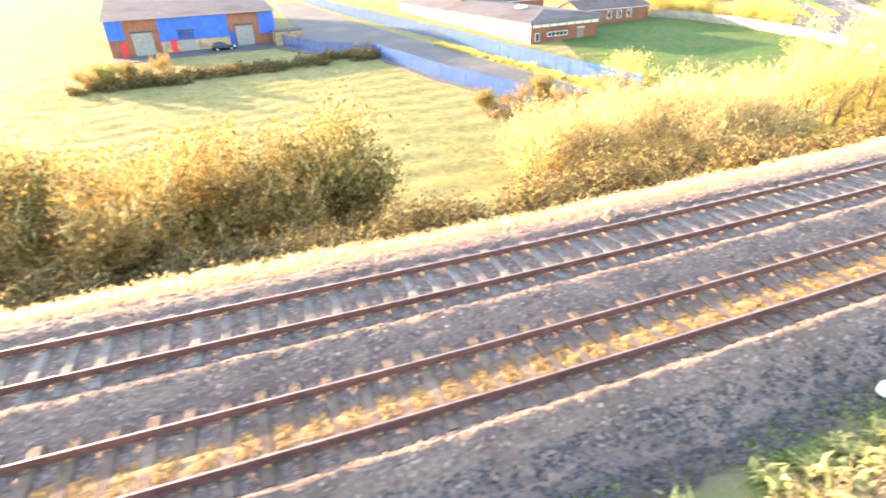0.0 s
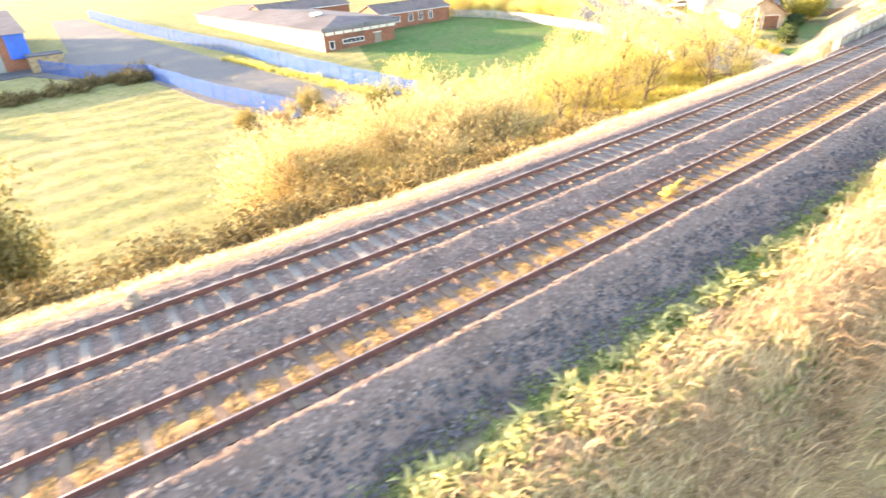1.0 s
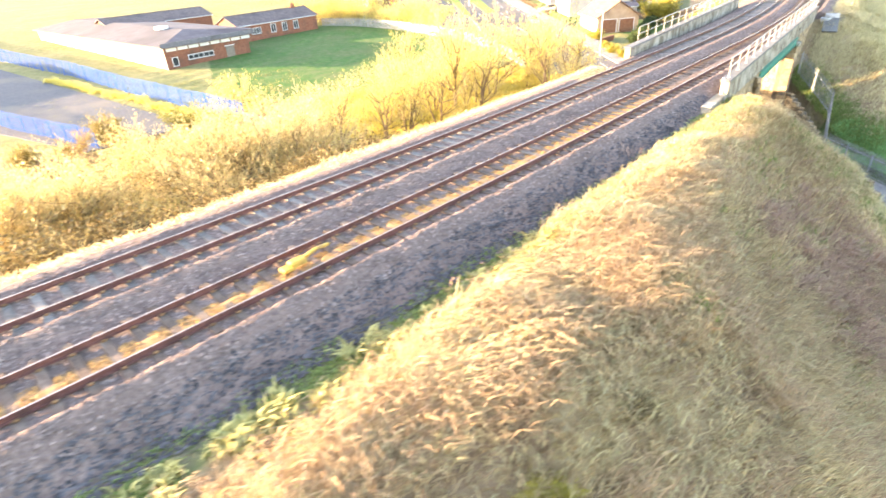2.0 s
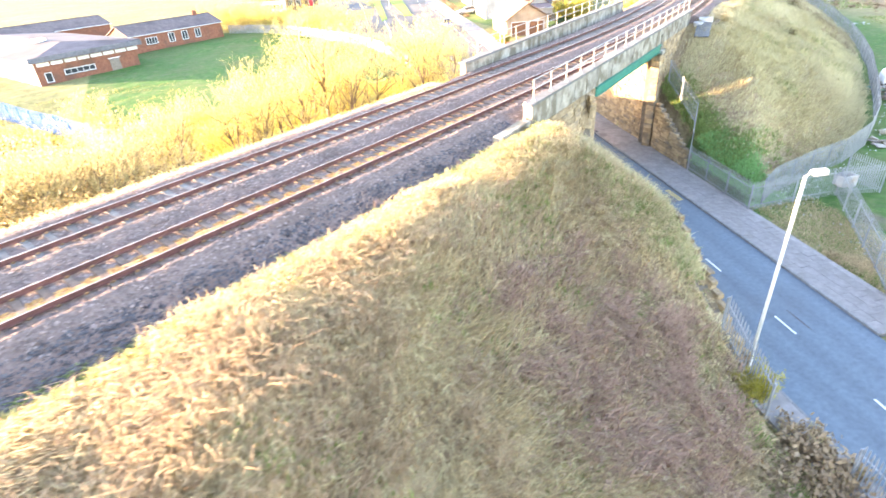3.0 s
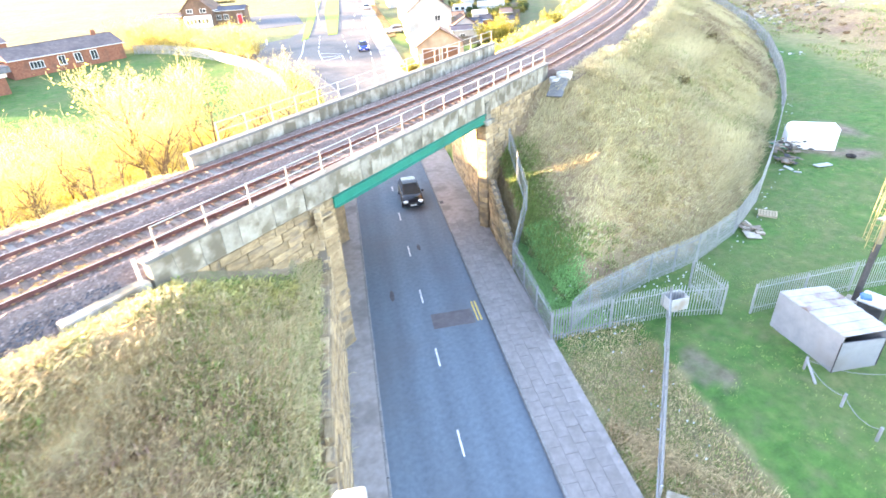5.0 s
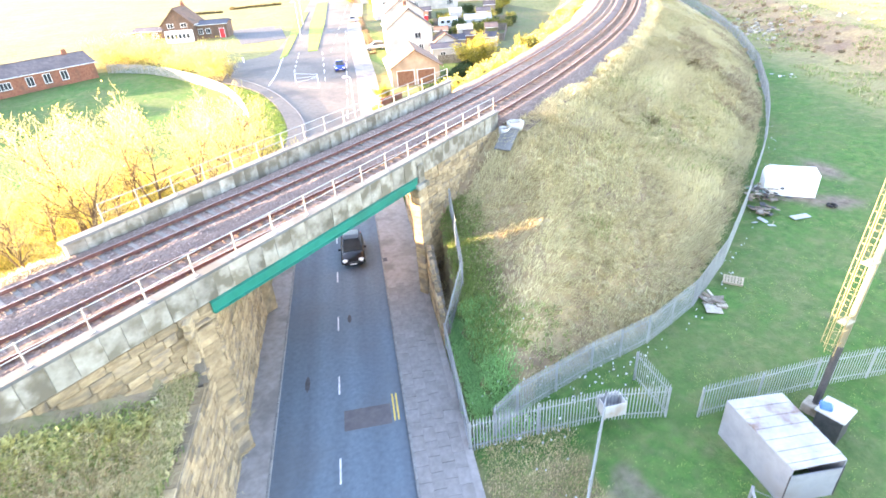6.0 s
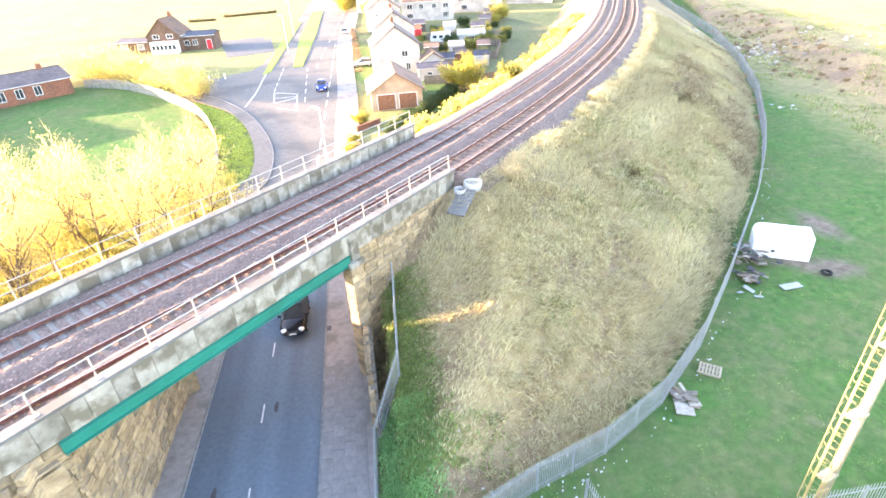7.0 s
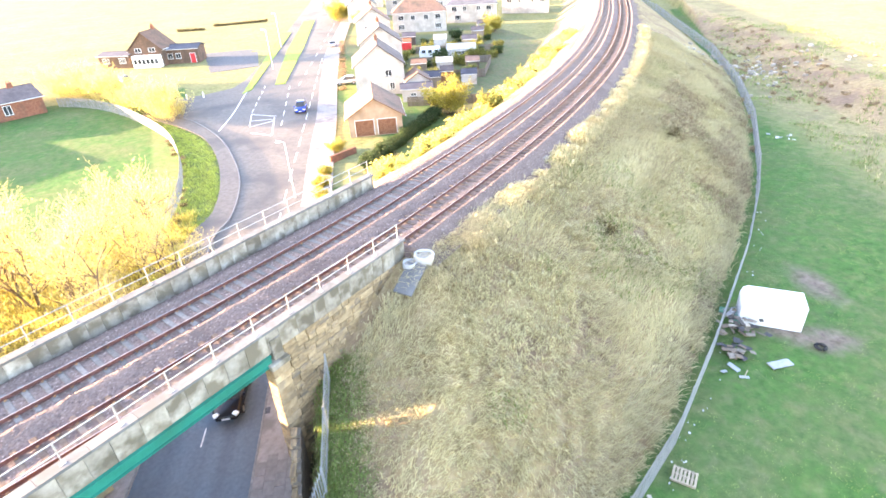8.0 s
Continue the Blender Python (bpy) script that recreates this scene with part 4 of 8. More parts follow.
def girder(n, side, shift=0.0, name="girder"):
    b0, b1 = -0.1 + shift, 14.75 + shift
    web = n
    beam = sub(name, "teal painted steel girder")
    m = Mesh().prism([bridge(b0, web - 0.03)[:2], bridge(b1, web - 0.03)[:2], bridge(b1, web + 0.03)[:2], bridge(b0, web + 0.03)[:2]], -1.14, -0.6)
    part("web", m, beam, "", "teal_paint")
    for z in (-1.18, -0.66):
        m = Mesh().prism([bridge(b0, web - 0.14)[:2], bridge(b1, web - 0.14)[:2], bridge(b1, web + 0.14)[:2], bridge(b0, web + 0.14)[:2]], z, z + 0.05)
        part("flange", m, beam, "", "teal_paint")
    for i in range(7):
        m = Mesh().box(bridge(b0 + 1.0 + i * 2.1, web + 0.06 * side, -0.88), (0.02, 0.1, 0.42), BRIDGE_TURN)
        part("stiffener", m, beam, "", "teal_paint")


girder(-0.05, 1)
girder(BRIDGE_WIDE + 0.05, -1, SKEW)
for n in (2.2, 4.45, 6.7):
    k = SKEW * n / BRIDGE_WIDE
    m = Mesh().prism([bridge(k, n - 0.15)[:2], bridge(14.7 + k, n - 0.15)[:2], bridge(14.7 + k, n + 0.15)[:2], bridge(k, n + 0.15)[:2]], -1.25, -0.93)
    bpart("cross_girder", m, viaduct, "", "steel_dark")


# parapets: concrete panels and a coping, stone below
def parapet(n_out, n_in, bottom, top, name, b0=B_END_L, b1=B_END_R):
    para = sub(name, "weathered concrete parapet panels with a pale coping")
    r = random.Random(11)
    b = b0
    lo, hi = sorted((n_out, n_in))
    while b < b1 - 0.2:
        w = min(r.uniform(0.75, 1.15), b1 - b)
        o = r.uniform(0, 0.03) * (1 if n_out > n_in else -1)
        m = Mesh().prism([bridge(b + 0.008, lo + (o if n_out < n_in else 0))[:2], bridge(b + w - 0.008, lo + (o if n_out < n_in else 0))[:2], bridge(b + w - 0.008, hi + (o if n_out > n_in else 0))[:2], bridge(b + 0.008, hi + (o if n_out > n_in else 0))[:2]], bottom, top)
        part("concrete_panel", m, para, "", "concrete")
        b += w
    b = b0 - 0.1
    while b < b1 + 0.1:
        w = min(1.8, b1 + 0.1 - b)
        m = Mesh().prism([bridge(b + 0.006, lo - 0.07)[:2], bridge(b + w - 0.006, lo - 0.07)[:2], bridge(b + w - 0.006, hi + 0.07)[:2], bridge(b + 0.006, hi + 0.07)[:2]], top, top + 0.13)
        part("coping_stone", m, para, "", "coping")
        b += w


NEAR_TOP, FAR_TOP = 0.57, 0.62
parapet(0.0, 0.4, -0.6, NEAR_TOP, "parapet_near")
parapet(BRIDGE_WIDE, BRIDGE_WIDE - 0.4, -0.5, FAR_TOP, "parapet_far", -1.6, 32.0)


def handrail(n, z0, b0, b1, gap, high, name, brace=False):
    rail = thing(name, "pale galvanised two-bar handrail on the bridge parapet", "handrail", group="bridge handrails", at=Matrix.Translation(bridge(b0, n, z0)))
    inv = rail.matrix_world.inverted()
    k = max(1, round((b1 - b0) / gap))
    for i in range(k + 1):
        b = b0 + (b1 - b0) * i / k
        m = Mesh().box(bridge(b, n, z0 + high / 2), (0.05, 0.05, high), BRIDGE_TURN, ch=0.008)
        m.box(bridge(b, n, z0 + 0.01), (0.2, 0.16, 0.02), BRIDGE_TURN)
        part("post", m, rail, "", "handrail").matrix_parent_inverse = inv
    for z in (high - 0.03, high * 0.52):
        m = Mesh().tube([bridge(b0, n, z0 + z), bridge(b1, n, z0 + z)], 0.024, 8)
        part("bar", m, rail, "", "handrail").matrix_parent_inverse = inv
    return rail


handrail(0.2, NEAR_TOP + 0.13, -8.6, 24.9, 2.05, 1.05, "handrail")
handrail(BRIDGE_WIDE - 0.15, FAR_TOP + 0.13, 0.5, 31.8, 1.95, 1.1, "handrail")
bpart("wing_end", Mesh().box(bridge(-10.8, 0.25, -0.65), (3.0, 0.55, 1.2), BRIDGE_TURN, ch=0.05), viaduct, "", "concrete")
m = Mesh().box(bridge(-9.5, 0.25, 0.4), (0.1, 0.08, 0.9), BRIDGE_TURN, ch=0.01)
lone("marker_post", m, "white marker post at the end of the parapet", "post", "white_paint")

# abutments and wing walls
south_w = sub("wing_wall", "coursed sandstone wing wall, stained and patched")
block_wall(south_w, bridge(B_END_L, 0.02), BB, -B_END_L + 0.0, lambda t: max(-9.4, 0.2 - 0.55 * max(0, t - 1) - 2.5), lambda t: -0.6, seed=2)
wall_core(south_w, [bridge(B_END_L, 0.1)[:2], bridge(B_L + 0.1, 0.1)[:2], bridge(B_L + 0.1, 0.9)[:2], bridge(B_END_L, 0.9)[:2]], -9.4, -0.5)
face_w = sub("abutment", "coursed sandstone abutment face beside the footway")
p = road(U_L, V_WALL_L)
LEN_AB = BRIDGE_WIDE / float(np.dot(RU, BN))
block_wall(face_w, p, RU, LEN_AB - 0.25, lambda t: ROAD_Z, lambda t: -1.25, seed=3, limit=300)
wall_core(face_w, [road(at_bridge_line(V_WALL_L - 1.2)[1] + 0.4, V_WALL_L - 1.2)[:2], road(U_L + 0.05, V_WALL_L - 0.06)[:2], road(U_L + LEN_AB - 0.3, V_WALL_L - 0.06)[:2], road(U_L + LEN_AB - 0.3, V_WALL_L - 1.2)[:2]], ROAD_Z, -1.0)
face_e = sub("abutment", "coursed sandstone abutment face lit by low sun under the bridge")
p = road(U_R + LEN_AB, V_WALL_R)
block_wall(face_e, p, -RU, LEN_AB - 0.2, lambda t: ROAD_Z, lambda t: -1.3, seed=4, limit=300)
wall_core(face_e, [road(U_R + 0.3, V_WALL_R + 0.06)[:2], road(at_bridge_line(V_WALL_R + 1.2)[1] + 0.4, V_WALL_R + 1.2)[:2], road(U_R + LEN_AB, V_WALL_R + 1.2)[:2], road(U_R + LEN_AB, V_WALL_R + 0.06)[:2]], ROAD_Z, -1.0)
south_e = sub("wing_wall", "coursed sandstone wing wall running into the bank")
block_wall(south_e, bridge(B_R + 0.2, 0.02), BB, B_END_R - B_R - 0.2, lambda t: -9.3 + 0.72 * t, lambda t: -0.6, seed=5)
wall_core(south_e, [bridge(B_R + 0.2, 0.1)[:2], bridge(B_END_R, 0.1)[:2], bridge(B_END_R, 0.9)[:2], bridge(B_R + 0.2, 0.9)[:2]], [-9.3, -3, -3, -9.3], -0.5)
for bb, label in ((B_R + 0.1, "sandstone corner pier with a projecting cap"), (B_L + 0.15, "sandstone corner quoins")):
    pier = sub("corner_pier", label)
    r = random.Random(8)
    z = ROAD_Z
    while z < -1.4:
        h = r.uniform(0.36, 0.5)
        m = Mesh().box(bridge(bb, 0.12, z + h / 2), (0.95 + r.uniform(-0.05, 0.05), 0.7 + r.uniform(-0.04, 0.04), min(h, -1.35 - z) - 0.02), BRIDGE_TURN, ch=0.04)
        part("stone_block", m, pier, "", "sandstone")
        z += h
    if bb < 5:
        continue
    m = Mesh().box(bridge(bb, 0.1, -1.2), (1.15, 0.95, 0.3), BRIDGE_TURN, ch=0.05)
    part("cap_stone", m, pier, "", "concrete")
    m = Mesh().box(bridge(bb + 0.15, 0.2, -0.5), (0.62, 0.62, 1.2), BRIDGE_TURN, ch=0.04)
    part("end_block", m, pier, "", "concrete")
ret = sub("wing_wall", "low sandstone return wall behind the palisade fence")
r_tops = []
for i in range(12):
    r_tops.append(-5.3 - 0.27 * i)
block_wall(ret, road(U_R - 0.4, V_WALL_R + 0.05), -RU, 5.5, lambda t: ROAD_Z, lambda t: r_tops[int(t * 2)], seed=12)
for i in range(11):
    wall_core(ret, [road(U_R - 0.4 - i * 0.5, V_WALL_R + 0.12)[:2], road(U_R - 0.9 - i * 0.5, V_WALL_R + 0.12)[:2], road(U_R - 0.9 - i * 0.5, V_WALL_R + 0.5)[:2], road(U_R - 0.4 - i * 0.5, V_WALL_R + 0.5)[:2]][::-1], ROAD_Z, r_tops[i] - 0.08)
# north sides, seen only from the railway
for b0, b1 in ((-1.6, B_L + SKEW), (B_R + SKEW + 0.3, 32)):
    m = Mesh().prism([bridge(b0, BRIDGE_WIDE - 0.9)[:2], bridge(b1, BRIDGE_WIDE - 0.9)[:2], bridge(b1, BRIDGE_WIDE - 0.05)[:2], bridge(b0, BRIDGE_WIDE - 0.05)[:2]], -9.2, -0.5)
    bpart("wing_wall", m, viaduct, "", "sandstone")

# retaining wall along the footway, stepping down with the bank
retain = thing("retaining_wall", "tall coursed sandstone retaining wall falling with the bank beside the footway", "retaining wall")


def retain_top(t):
    u = U_L - t
    x, y, _ = road(u, V_WALL_L - 0.7)
    return max(ground_at(x, y) - 0.12, -8.9)


RL = 17.0
tops = [retain_top(i * 0.5) for i in range(int(RL * 2) + 2)]
block_wall(retain, road(U_L - RL, V_WALL_L), RU, RL, lambda t: ROAD_Z, lambda t: tops[int((RL - t) * 2)] - 0.1, seed=6, limit=300)
k = int(RL)
left = [road(U_L - i, V_WALL_L - 0.06) for i in range(k + 1)]
right = [road(U_L - i, V_WALL_L - (0.62 if i < 3 else 1.25)) for i in range(k + 1)]
core_top = [tops[2 * i] - (0.9 if i < 2 else 0.1) for i in range(k + 1)]
m = Mesh()
v = [(x, y, z) for i in range(k + 1) for (x, y), z in ((left[i][:2], ROAD_Z), (left[i][:2], core_top[i]), (right[i][:2], core_top[i]), (right[i][:2], ROAD_Z))]
m.add(v, [(4 * i + j, 4 * i + (j + 1) % 4, 4 * i + 4 + (j + 1) % 4, 4 * i + 4 + j) for i in range(k) for j in range(4)] + [(0, 1, 2, 3), (4 * k + 3, 4 * k + 2, 4 * k + 1, 4 * k)])
part("wall_core", m, retain, "", "mortar")
local = random.Random(2)
for i in range(k):
    z0, z1 = tops[2 * i], tops[2 * i + 2]
    x, y, _ = road(U_L - i - 0.5, V_WALL_L - 0.33)
    m = Mesh().box((x, y, (z0 + z1) / 2 - 0.12), (1.0, 0.5, 0.12), ROAD_TURN, ch=0.03, ry=-math.atan2(z0 - z1, 1.0))
    part("coping_stone", m, retain, "", "sandstone")

# ---------------------------------------------------------------- palisade fences
pale_cache = {}


def pale_mesh(high, metal):
    key = (high, metal)
    if key not in pale_cache:
        m = Mesh()
        w, d = 0.031, 0.012
        v = []
        for z in (0, high - 0.12):
            v += [(-w, 0, z), (-w * 0.4, d, z), (w * 0.4, d, z), (w, 0, z), (w * 0.4, -0.004, z), (-w * 0.4, -0.004, z)]
        v += [(-w * 0.25, 0, high), (w * 0.25, 0, high)]
        f = [(i, (i + 1) % 6, 6 + (i + 1) % 6, 6 + i) for i in range(6)]
        f += [(6, 7, 12), (7, 8, 13, 12), (8, 9, 13), (9, 10, 13), (10, 11, 12, 13), (11, 6, 12), (5, 4, 3, 2, 1, 0)]
        m.add(v, f)
        pale_cache[key] = m.data("pale", metal)
    return pale_cache[key]


def palisade(points, high, label, singly=True, metal="galv", lift=0.05, gap=0.155, name="palisade_fence"):
    """A steel palisade fence along plan points: posts, two rails, pales with pointed tops."""
    pts = [Vector((x, y, 0)) for x, y in points]
    fence = thing(name, label, "fence", group="palisade fences", at=Matrix.Translation((pts[0].x, pts[0].y, ground_at(pts[0].x, pts[0].y))))
    inv = fence.matrix_world.inverted()
    pales = Mesh()
    me = pale_mesh(high, metal)
    for a, b in zip(pts, pts[1:]):
        run = (b - a).length
        d = (b - a).normalized()
        turn = math.atan2(d.y, d.x)
        bays = max(1, round(run / 2.75))
        for i in range(bays + 1):
            p = a + d * run * i / bays
            z = ground_at(p.x, p.y)
            m = Mesh().box((p.x, p.y, z + high / 2 - 0.1), (0.06, 0.1, high - 0.1), turn, ch=0.006)
            part("post", m, fence, "", metal).matrix_parent_inverse = inv
        for i in range(bays):
            p, q = a + d * run * i / bays, a + d * run * (i + 1) / bays
            zp, zq = ground_at(p.x, p.y), ground_at(q.x, q.y)
            for h in (0.35, high - 0.4):
                m = Mesh().tube([(p.x, p.y, zp + h), (q.x, q.y, zq + h)], 0.028, 4)
                part("fence_rail", m, fence, "", metal).matrix_parent_inverse = inv
        k = int(run / gap)
        for i in range(k):
            p = a + d * (i + 0.5) * run / k
            t = (i + 0.5) / k * bays
            i0 = min(int(t), bays - 1)
            g0, g1 = a + d * run * i0 / bays, a + d * run * (i0 + 1) / bays
            z = ground_at(g0.x, g0.y) * (1 - t + i0) + ground_at(g1.x, g1.y) * (t - i0)
            off = Vector((d.y, -d.x, 0)) * 0.035
            if singly:
                o = part("pale", me, fence)
                o.matrix_parent_inverse = inv
                o.matrix_basis = pose(p.x + off.x, p.y + off.y, z + lift, 0, 0, math.degrees(turn))
            else:
                mm = Matrix.Translation((p.x + off.x, p.y + off.y, z + lift)) @ Matrix.Rotation(turn, 4, "Z")
                pales.add([mm @ vv.co for vv in me.vertices], [tuple(f.vertices) for f in me.polygons])
    if pales.v:
        o = part("pale", pales, fence, "", metal)
        o.matrix_parent_inverse = inv
        o["kind"] = "stuff"
    return fence


F_H = 2.1
CORNER = (65.75, 25.2)
palisade([CORNER, road(13.2, V_WALL_R + 0.12)[:2]], F_H, "grey galvanised palisade fence along the pavement")
palisade([road(13.2, V_WALL_R + 0.12)[:2], (70.4, 34.3), (72.2, 39.2)], F_H, "grey palisade fence climbing the bank to the bridge wall")
palisade([CORNER, (72.4, 23.5)], F_H, "grey galvanised palisade fence across the verge")
palisade([(72.4, 23.5), (75.2, 22.2)], F_H, "grey palisade gate leaf standing open", name="palisade_gate")
palisade([(75.2, 22.2), (75.7, 24.9)], F_H, "grey palisade gate leaf folded back", name="palisade_gate")
palisade([(76.5, 21.4), (83.0, 20.0), (92.0, 17.2)], F_H, "grey palisade fence of the yard")
palisade([(62.9, 15.0), (72.4, 23.5)], F_H, "grey palisade fence between verge and field")
palisade(LONG[:8], F_H, "long grey palisade fence at the foot of the grassy bank", singly=False, gap=0.105)
palisade(LONG[7:], F_H, "grey palisade fence following the bank into the distance", singly=False)
palisade([(50.0, 12.4), (50.6, 15.3)], 1.9, "short leaning palisade panel at the foot of the bank")
palisade([(47.8, 1.0), (50.6, 9.5)], 1.9, "grey palisade fence in the scrub beside the footway", singly=False)


# ---------------------------------------------------------------- street lamps
def street_lamp(at, high, arm, label, turn):
    """Tapered steel column with a short arm and a box lantern."""
    lamp = thing("street_lamp", label, "street lamp", group="street lamps", at=at)
    m = Mesh().tube([(0, 0, 0), (0, 0, 1.3)], 0.1, 12)
    m.tube([(0, 0, 1.28), (0, 0, 1.36)], 0.105, 12, r1=0.075)
    part("base", m, lamp, "", "lamp_paint", smooth=False)
    m = Mesh().tube([(0, 0, 1.3), (0, 0, high * 0.6), (0, 0, high)], 0.075, 12, r1=0.055)
    part("column", m, lamp, "", "lamp_paint", smooth=True)
    c, s = math.cos(turn), math.sin(turn)
    m = Mesh().tube([(0, 0, high - 0.05), (0.12 * c, 0.12 * s, high + 0.06), (arm * c, arm * s, high + 0.1)], 0.045, 10)
    part("arm", m, lamp, "", "lamp_paint", smooth=True)
    m = Mesh().box((arm * c + 0.35 * c, arm * s + 0.35 * s, high + 0.12), (0.62, 0.26, 0.15), turn, ch=0.05)
    head = part("lantern", m, lamp, "", "lamp_paint")
    m = Mesh().box((arm * c + 0.42 * c, arm * s + 0.42 * s, high + 0.03), (0.5, 0.22, 0.08), turn, ch=0.03)
    part("bowl", m, head, "pinkish lamp bowl", "lamp_glass")
    return lamp


lean = 1.4
street_lamp(Matrix.Translation((51.45, 14.35, -9.1)) @ pose(0, 0, 0, 0, lean, 0), 9.35, 0.15, "tall pale grey street lamp beside the footway", -0.28)

# ---------------------------------------------------------------- yard
shed = thing("metal_shed", "white sheet-metal shed with a rusty roof and open front", "shed", at=pose(77.0, 18.1, -9.2, 0, 0, 0))
SI = shed.matrix_world.inverted()
sh = [(76.5, 20.2), (75.6, 16.4), (77.9, 15.7), (79.0, 19.3)]


def shed_part(name, mesh, label, *mats):
    o = part(name, mesh, shed, label, *mats)
    o.matrix_parent_inverse = SI
    return o


def upright(a, b, z0, za, zb, thick=0.05):
    """An upright panel between two plan points."""
    d = Vector((b[0] - a[0], b[1] - a[1], 0)).normalized()
    n = Vector((-d.y, d.x, 0)) * thick
    return Mesh().prism([a, b, (b[0] + n.x, b[1] + n.y), (a[0] + n.x, a[1] + n.y)], z0, [za, zb, zb, za])


ZT = -7.1
shed_part("side_wall", upright(sh[0], sh[1], -9.25, ZT, ZT), "", "shed_white")
shed_part("front_wall", upright(sh[1], sh[2], -9.25, ZT - 0.35, ZT - 0.45), "white front sheet with a dark gap above", "shed_white")
shed_part("side_wall", upright(sh[2], sh[3], -9.25, ZT, ZT), "", "shed_white")
shed_part("back_wall", upright(sh[3], sh[0], -9.25, ZT, ZT), "", "shed_white")
m = Mesh()
ribs = 13
for i in range(ribs):
    f0, f1 = i / ribs, (i + 0.94) / ribs
    lerp = lambda p, q, f: (p[0] + (q[0] - p[0]) * f, p[1] + (q[1] - p[1]) * f)  # noqa: E731
    m = Mesh().prism([lerp(sh[0], sh[1], f0), lerp(sh[0], sh[1], f1), lerp(sh[3], sh[2], f1), lerp(sh[3], sh[2], f0)], ZT + 0.01 + 0.02 * (i % 2), ZT + 0.06 + 0.02 * (i % 2))
    shed_part("roof_sheet", m, "", "shed_roof")
d = Mesh().tube([(*sh[1], -9.2), (*sh[1], ZT - 0.3)], 0.03, 6)
d.tube([(*sh[2], -9.2), (*sh[2], ZT - 0.3)], 0.03, 6)
shed_part("corner_post", d, "", "steel_dark")

mast = thing("floodlight_mast", "tall cream mast with a yellow caged ladder", "mast", at=pose(81.55, 18.95, -9.2, 0, 3.4, 0))
part("foot", Mesh().box((0, 0, 0.25), (0.9, 0.9, 0.5), 0.2, ch=0.05), mast, "", "concrete")
part("lower_column", Mesh().tube([(0, 0, 0.4), (0, 0, 4.0)], 0.17, 8), mast, "dark weathered lower column", "steel_dark")
part("column", Mesh().tube([(0, 0, 3.95), (0, 0, 15.0)], 0.15, 10, r1=0.12), mast, "", "mast_cream", smooth=True)
for o in (-0.2, 0.2):
    part("ladder_stile", Mesh().tube([(-0.78, o, 3.8), (-0.78, o, 15)], 0.02, 6), mast, "", "mast_yellow")
for i in range(37):
    part("rung", Mesh().tube([(-0.78, -0.2, 4.0 + 0.3 * i), (-0.78, 0.2, 4.0 + 0.3 * i)], 0.009, 5), mast, "", "mast_yellow")
for i in range(15):
    z = 4.7 + 0.7 * i
    arc = [(-0.78 - 0.7 * math.sin(a) * 0.98, 0.36 * math.cos(a), z) for a in (math.pi * k / 8 for k in range(9))]
    part("cage_hoop", Mesh().tube(arc, 0.014, 5), mast, "", "mast_yellow")
for a in (0.25, 0.5, 0.75):
    y0, x0 = 0.36 * math.cos(math.pi * a), -0.78 - 0.7 * math.sin(math.pi * a)
    part("cage_strip", Mesh().tube([(x0, y0, 4.5), (x0, y0, 14.6)], 0.016, 5), mast, "", "mast_yellow")
for z in (5.5, 8.5, 11.5):
    part("bracket", Mesh().box((-0.4, 0, z), (0.75, 0.4, 0.08), 0, ch=0.02), mast, "", "mast_cream")

box_c = thing("equipment_cabinet", "dark equipment cabinet with a pale lid beside the mast", "cabinet", at=pose(80.85, 17.8, -9.2, 0, 0, 10))
part("body", Mesh().box((0, 0, 0.7), (1.15, 1.1, 1.4), 0, ch=0.03), box_c, "", "steel_dark")
part("lid", Mesh().box((0, 0, 1.45), (1.3, 1.25, 0.1), 0, ch=0.03), box_c, "pale metal lid", "dirty_white")
part("sheet", Mesh().box((-0.2, 0.35, 1.57), (0.5, 0.5, 0.14), 0.4, ch=0.05), box_c, "blue plastic sheet", "tarp_blue")

# white trailer
TRL = pose(103.35, 35.65, -9.4, 0, 0, -46)
trailer = thing("box_trailer", "white box trailer parked on the grass by the fence", "trailer", at=TRL)
body = Mesh()
prof = [(-2.1, 0.2), (1.9, 0.2), (1.9, 2.2), (-1.6, 2.2), (-1.95, 2.02), (-2.1, 1.6)]
v = [(x, y, z) for y in (-1.03, 1.03) for x, z in prof]
body.add(v, [tuple(range(6)), tuple(range(11, 5, -1))] + [(i, 6 + i, 6 + (i + 1) % 6, (i + 1) % 6) for i in range(6)])
part("box_body", body, trailer, "", "white_paint")
for x in (0.2, 0.8):
    for y in (-0.85, 0.85):
        w = part("wheel", Mesh().tube([(x, y - 0.1, 0.24), (x, y + 0.1, 0.24)], 0.24, 14), trailer, "", "tyre")
        part("hub", Mesh().tube([(x, y - 0.11, 0.24), (x, y + 0.11, 0.24)], 0.12, 10), w, "", "galv")
part("drawbar", Mesh().tube([(-2.1, -0.5, 0.5), (-3.1, 0, 0.42), (-2.1, 0.5, 0.5)], 0.05, 6), trailer, "", "galv")


def pallet(x, y, turn):
    p = thing("pallet", "pale wooden pallet lying on the grass", "pallet", at=pose(x, y, ground_at(x, y) + 0.02, 0, 0, turn))
    for i in range(7):
        part("board", Mesh().box((-0.56 + i * 0.187, 0, 0.14), (0.12, 1.0, 0.025), 0, ch=0.004), p, "", "timber_pale")
    for yy in (-0.44, 0, 0.44):
        part("bearer", Mesh().box((0, yy, 0.065), (1.2, 0.1, 0.11), 0, ch=0.006), p, "", "timber_pale")


pallet(87.8, 28.55, -55)


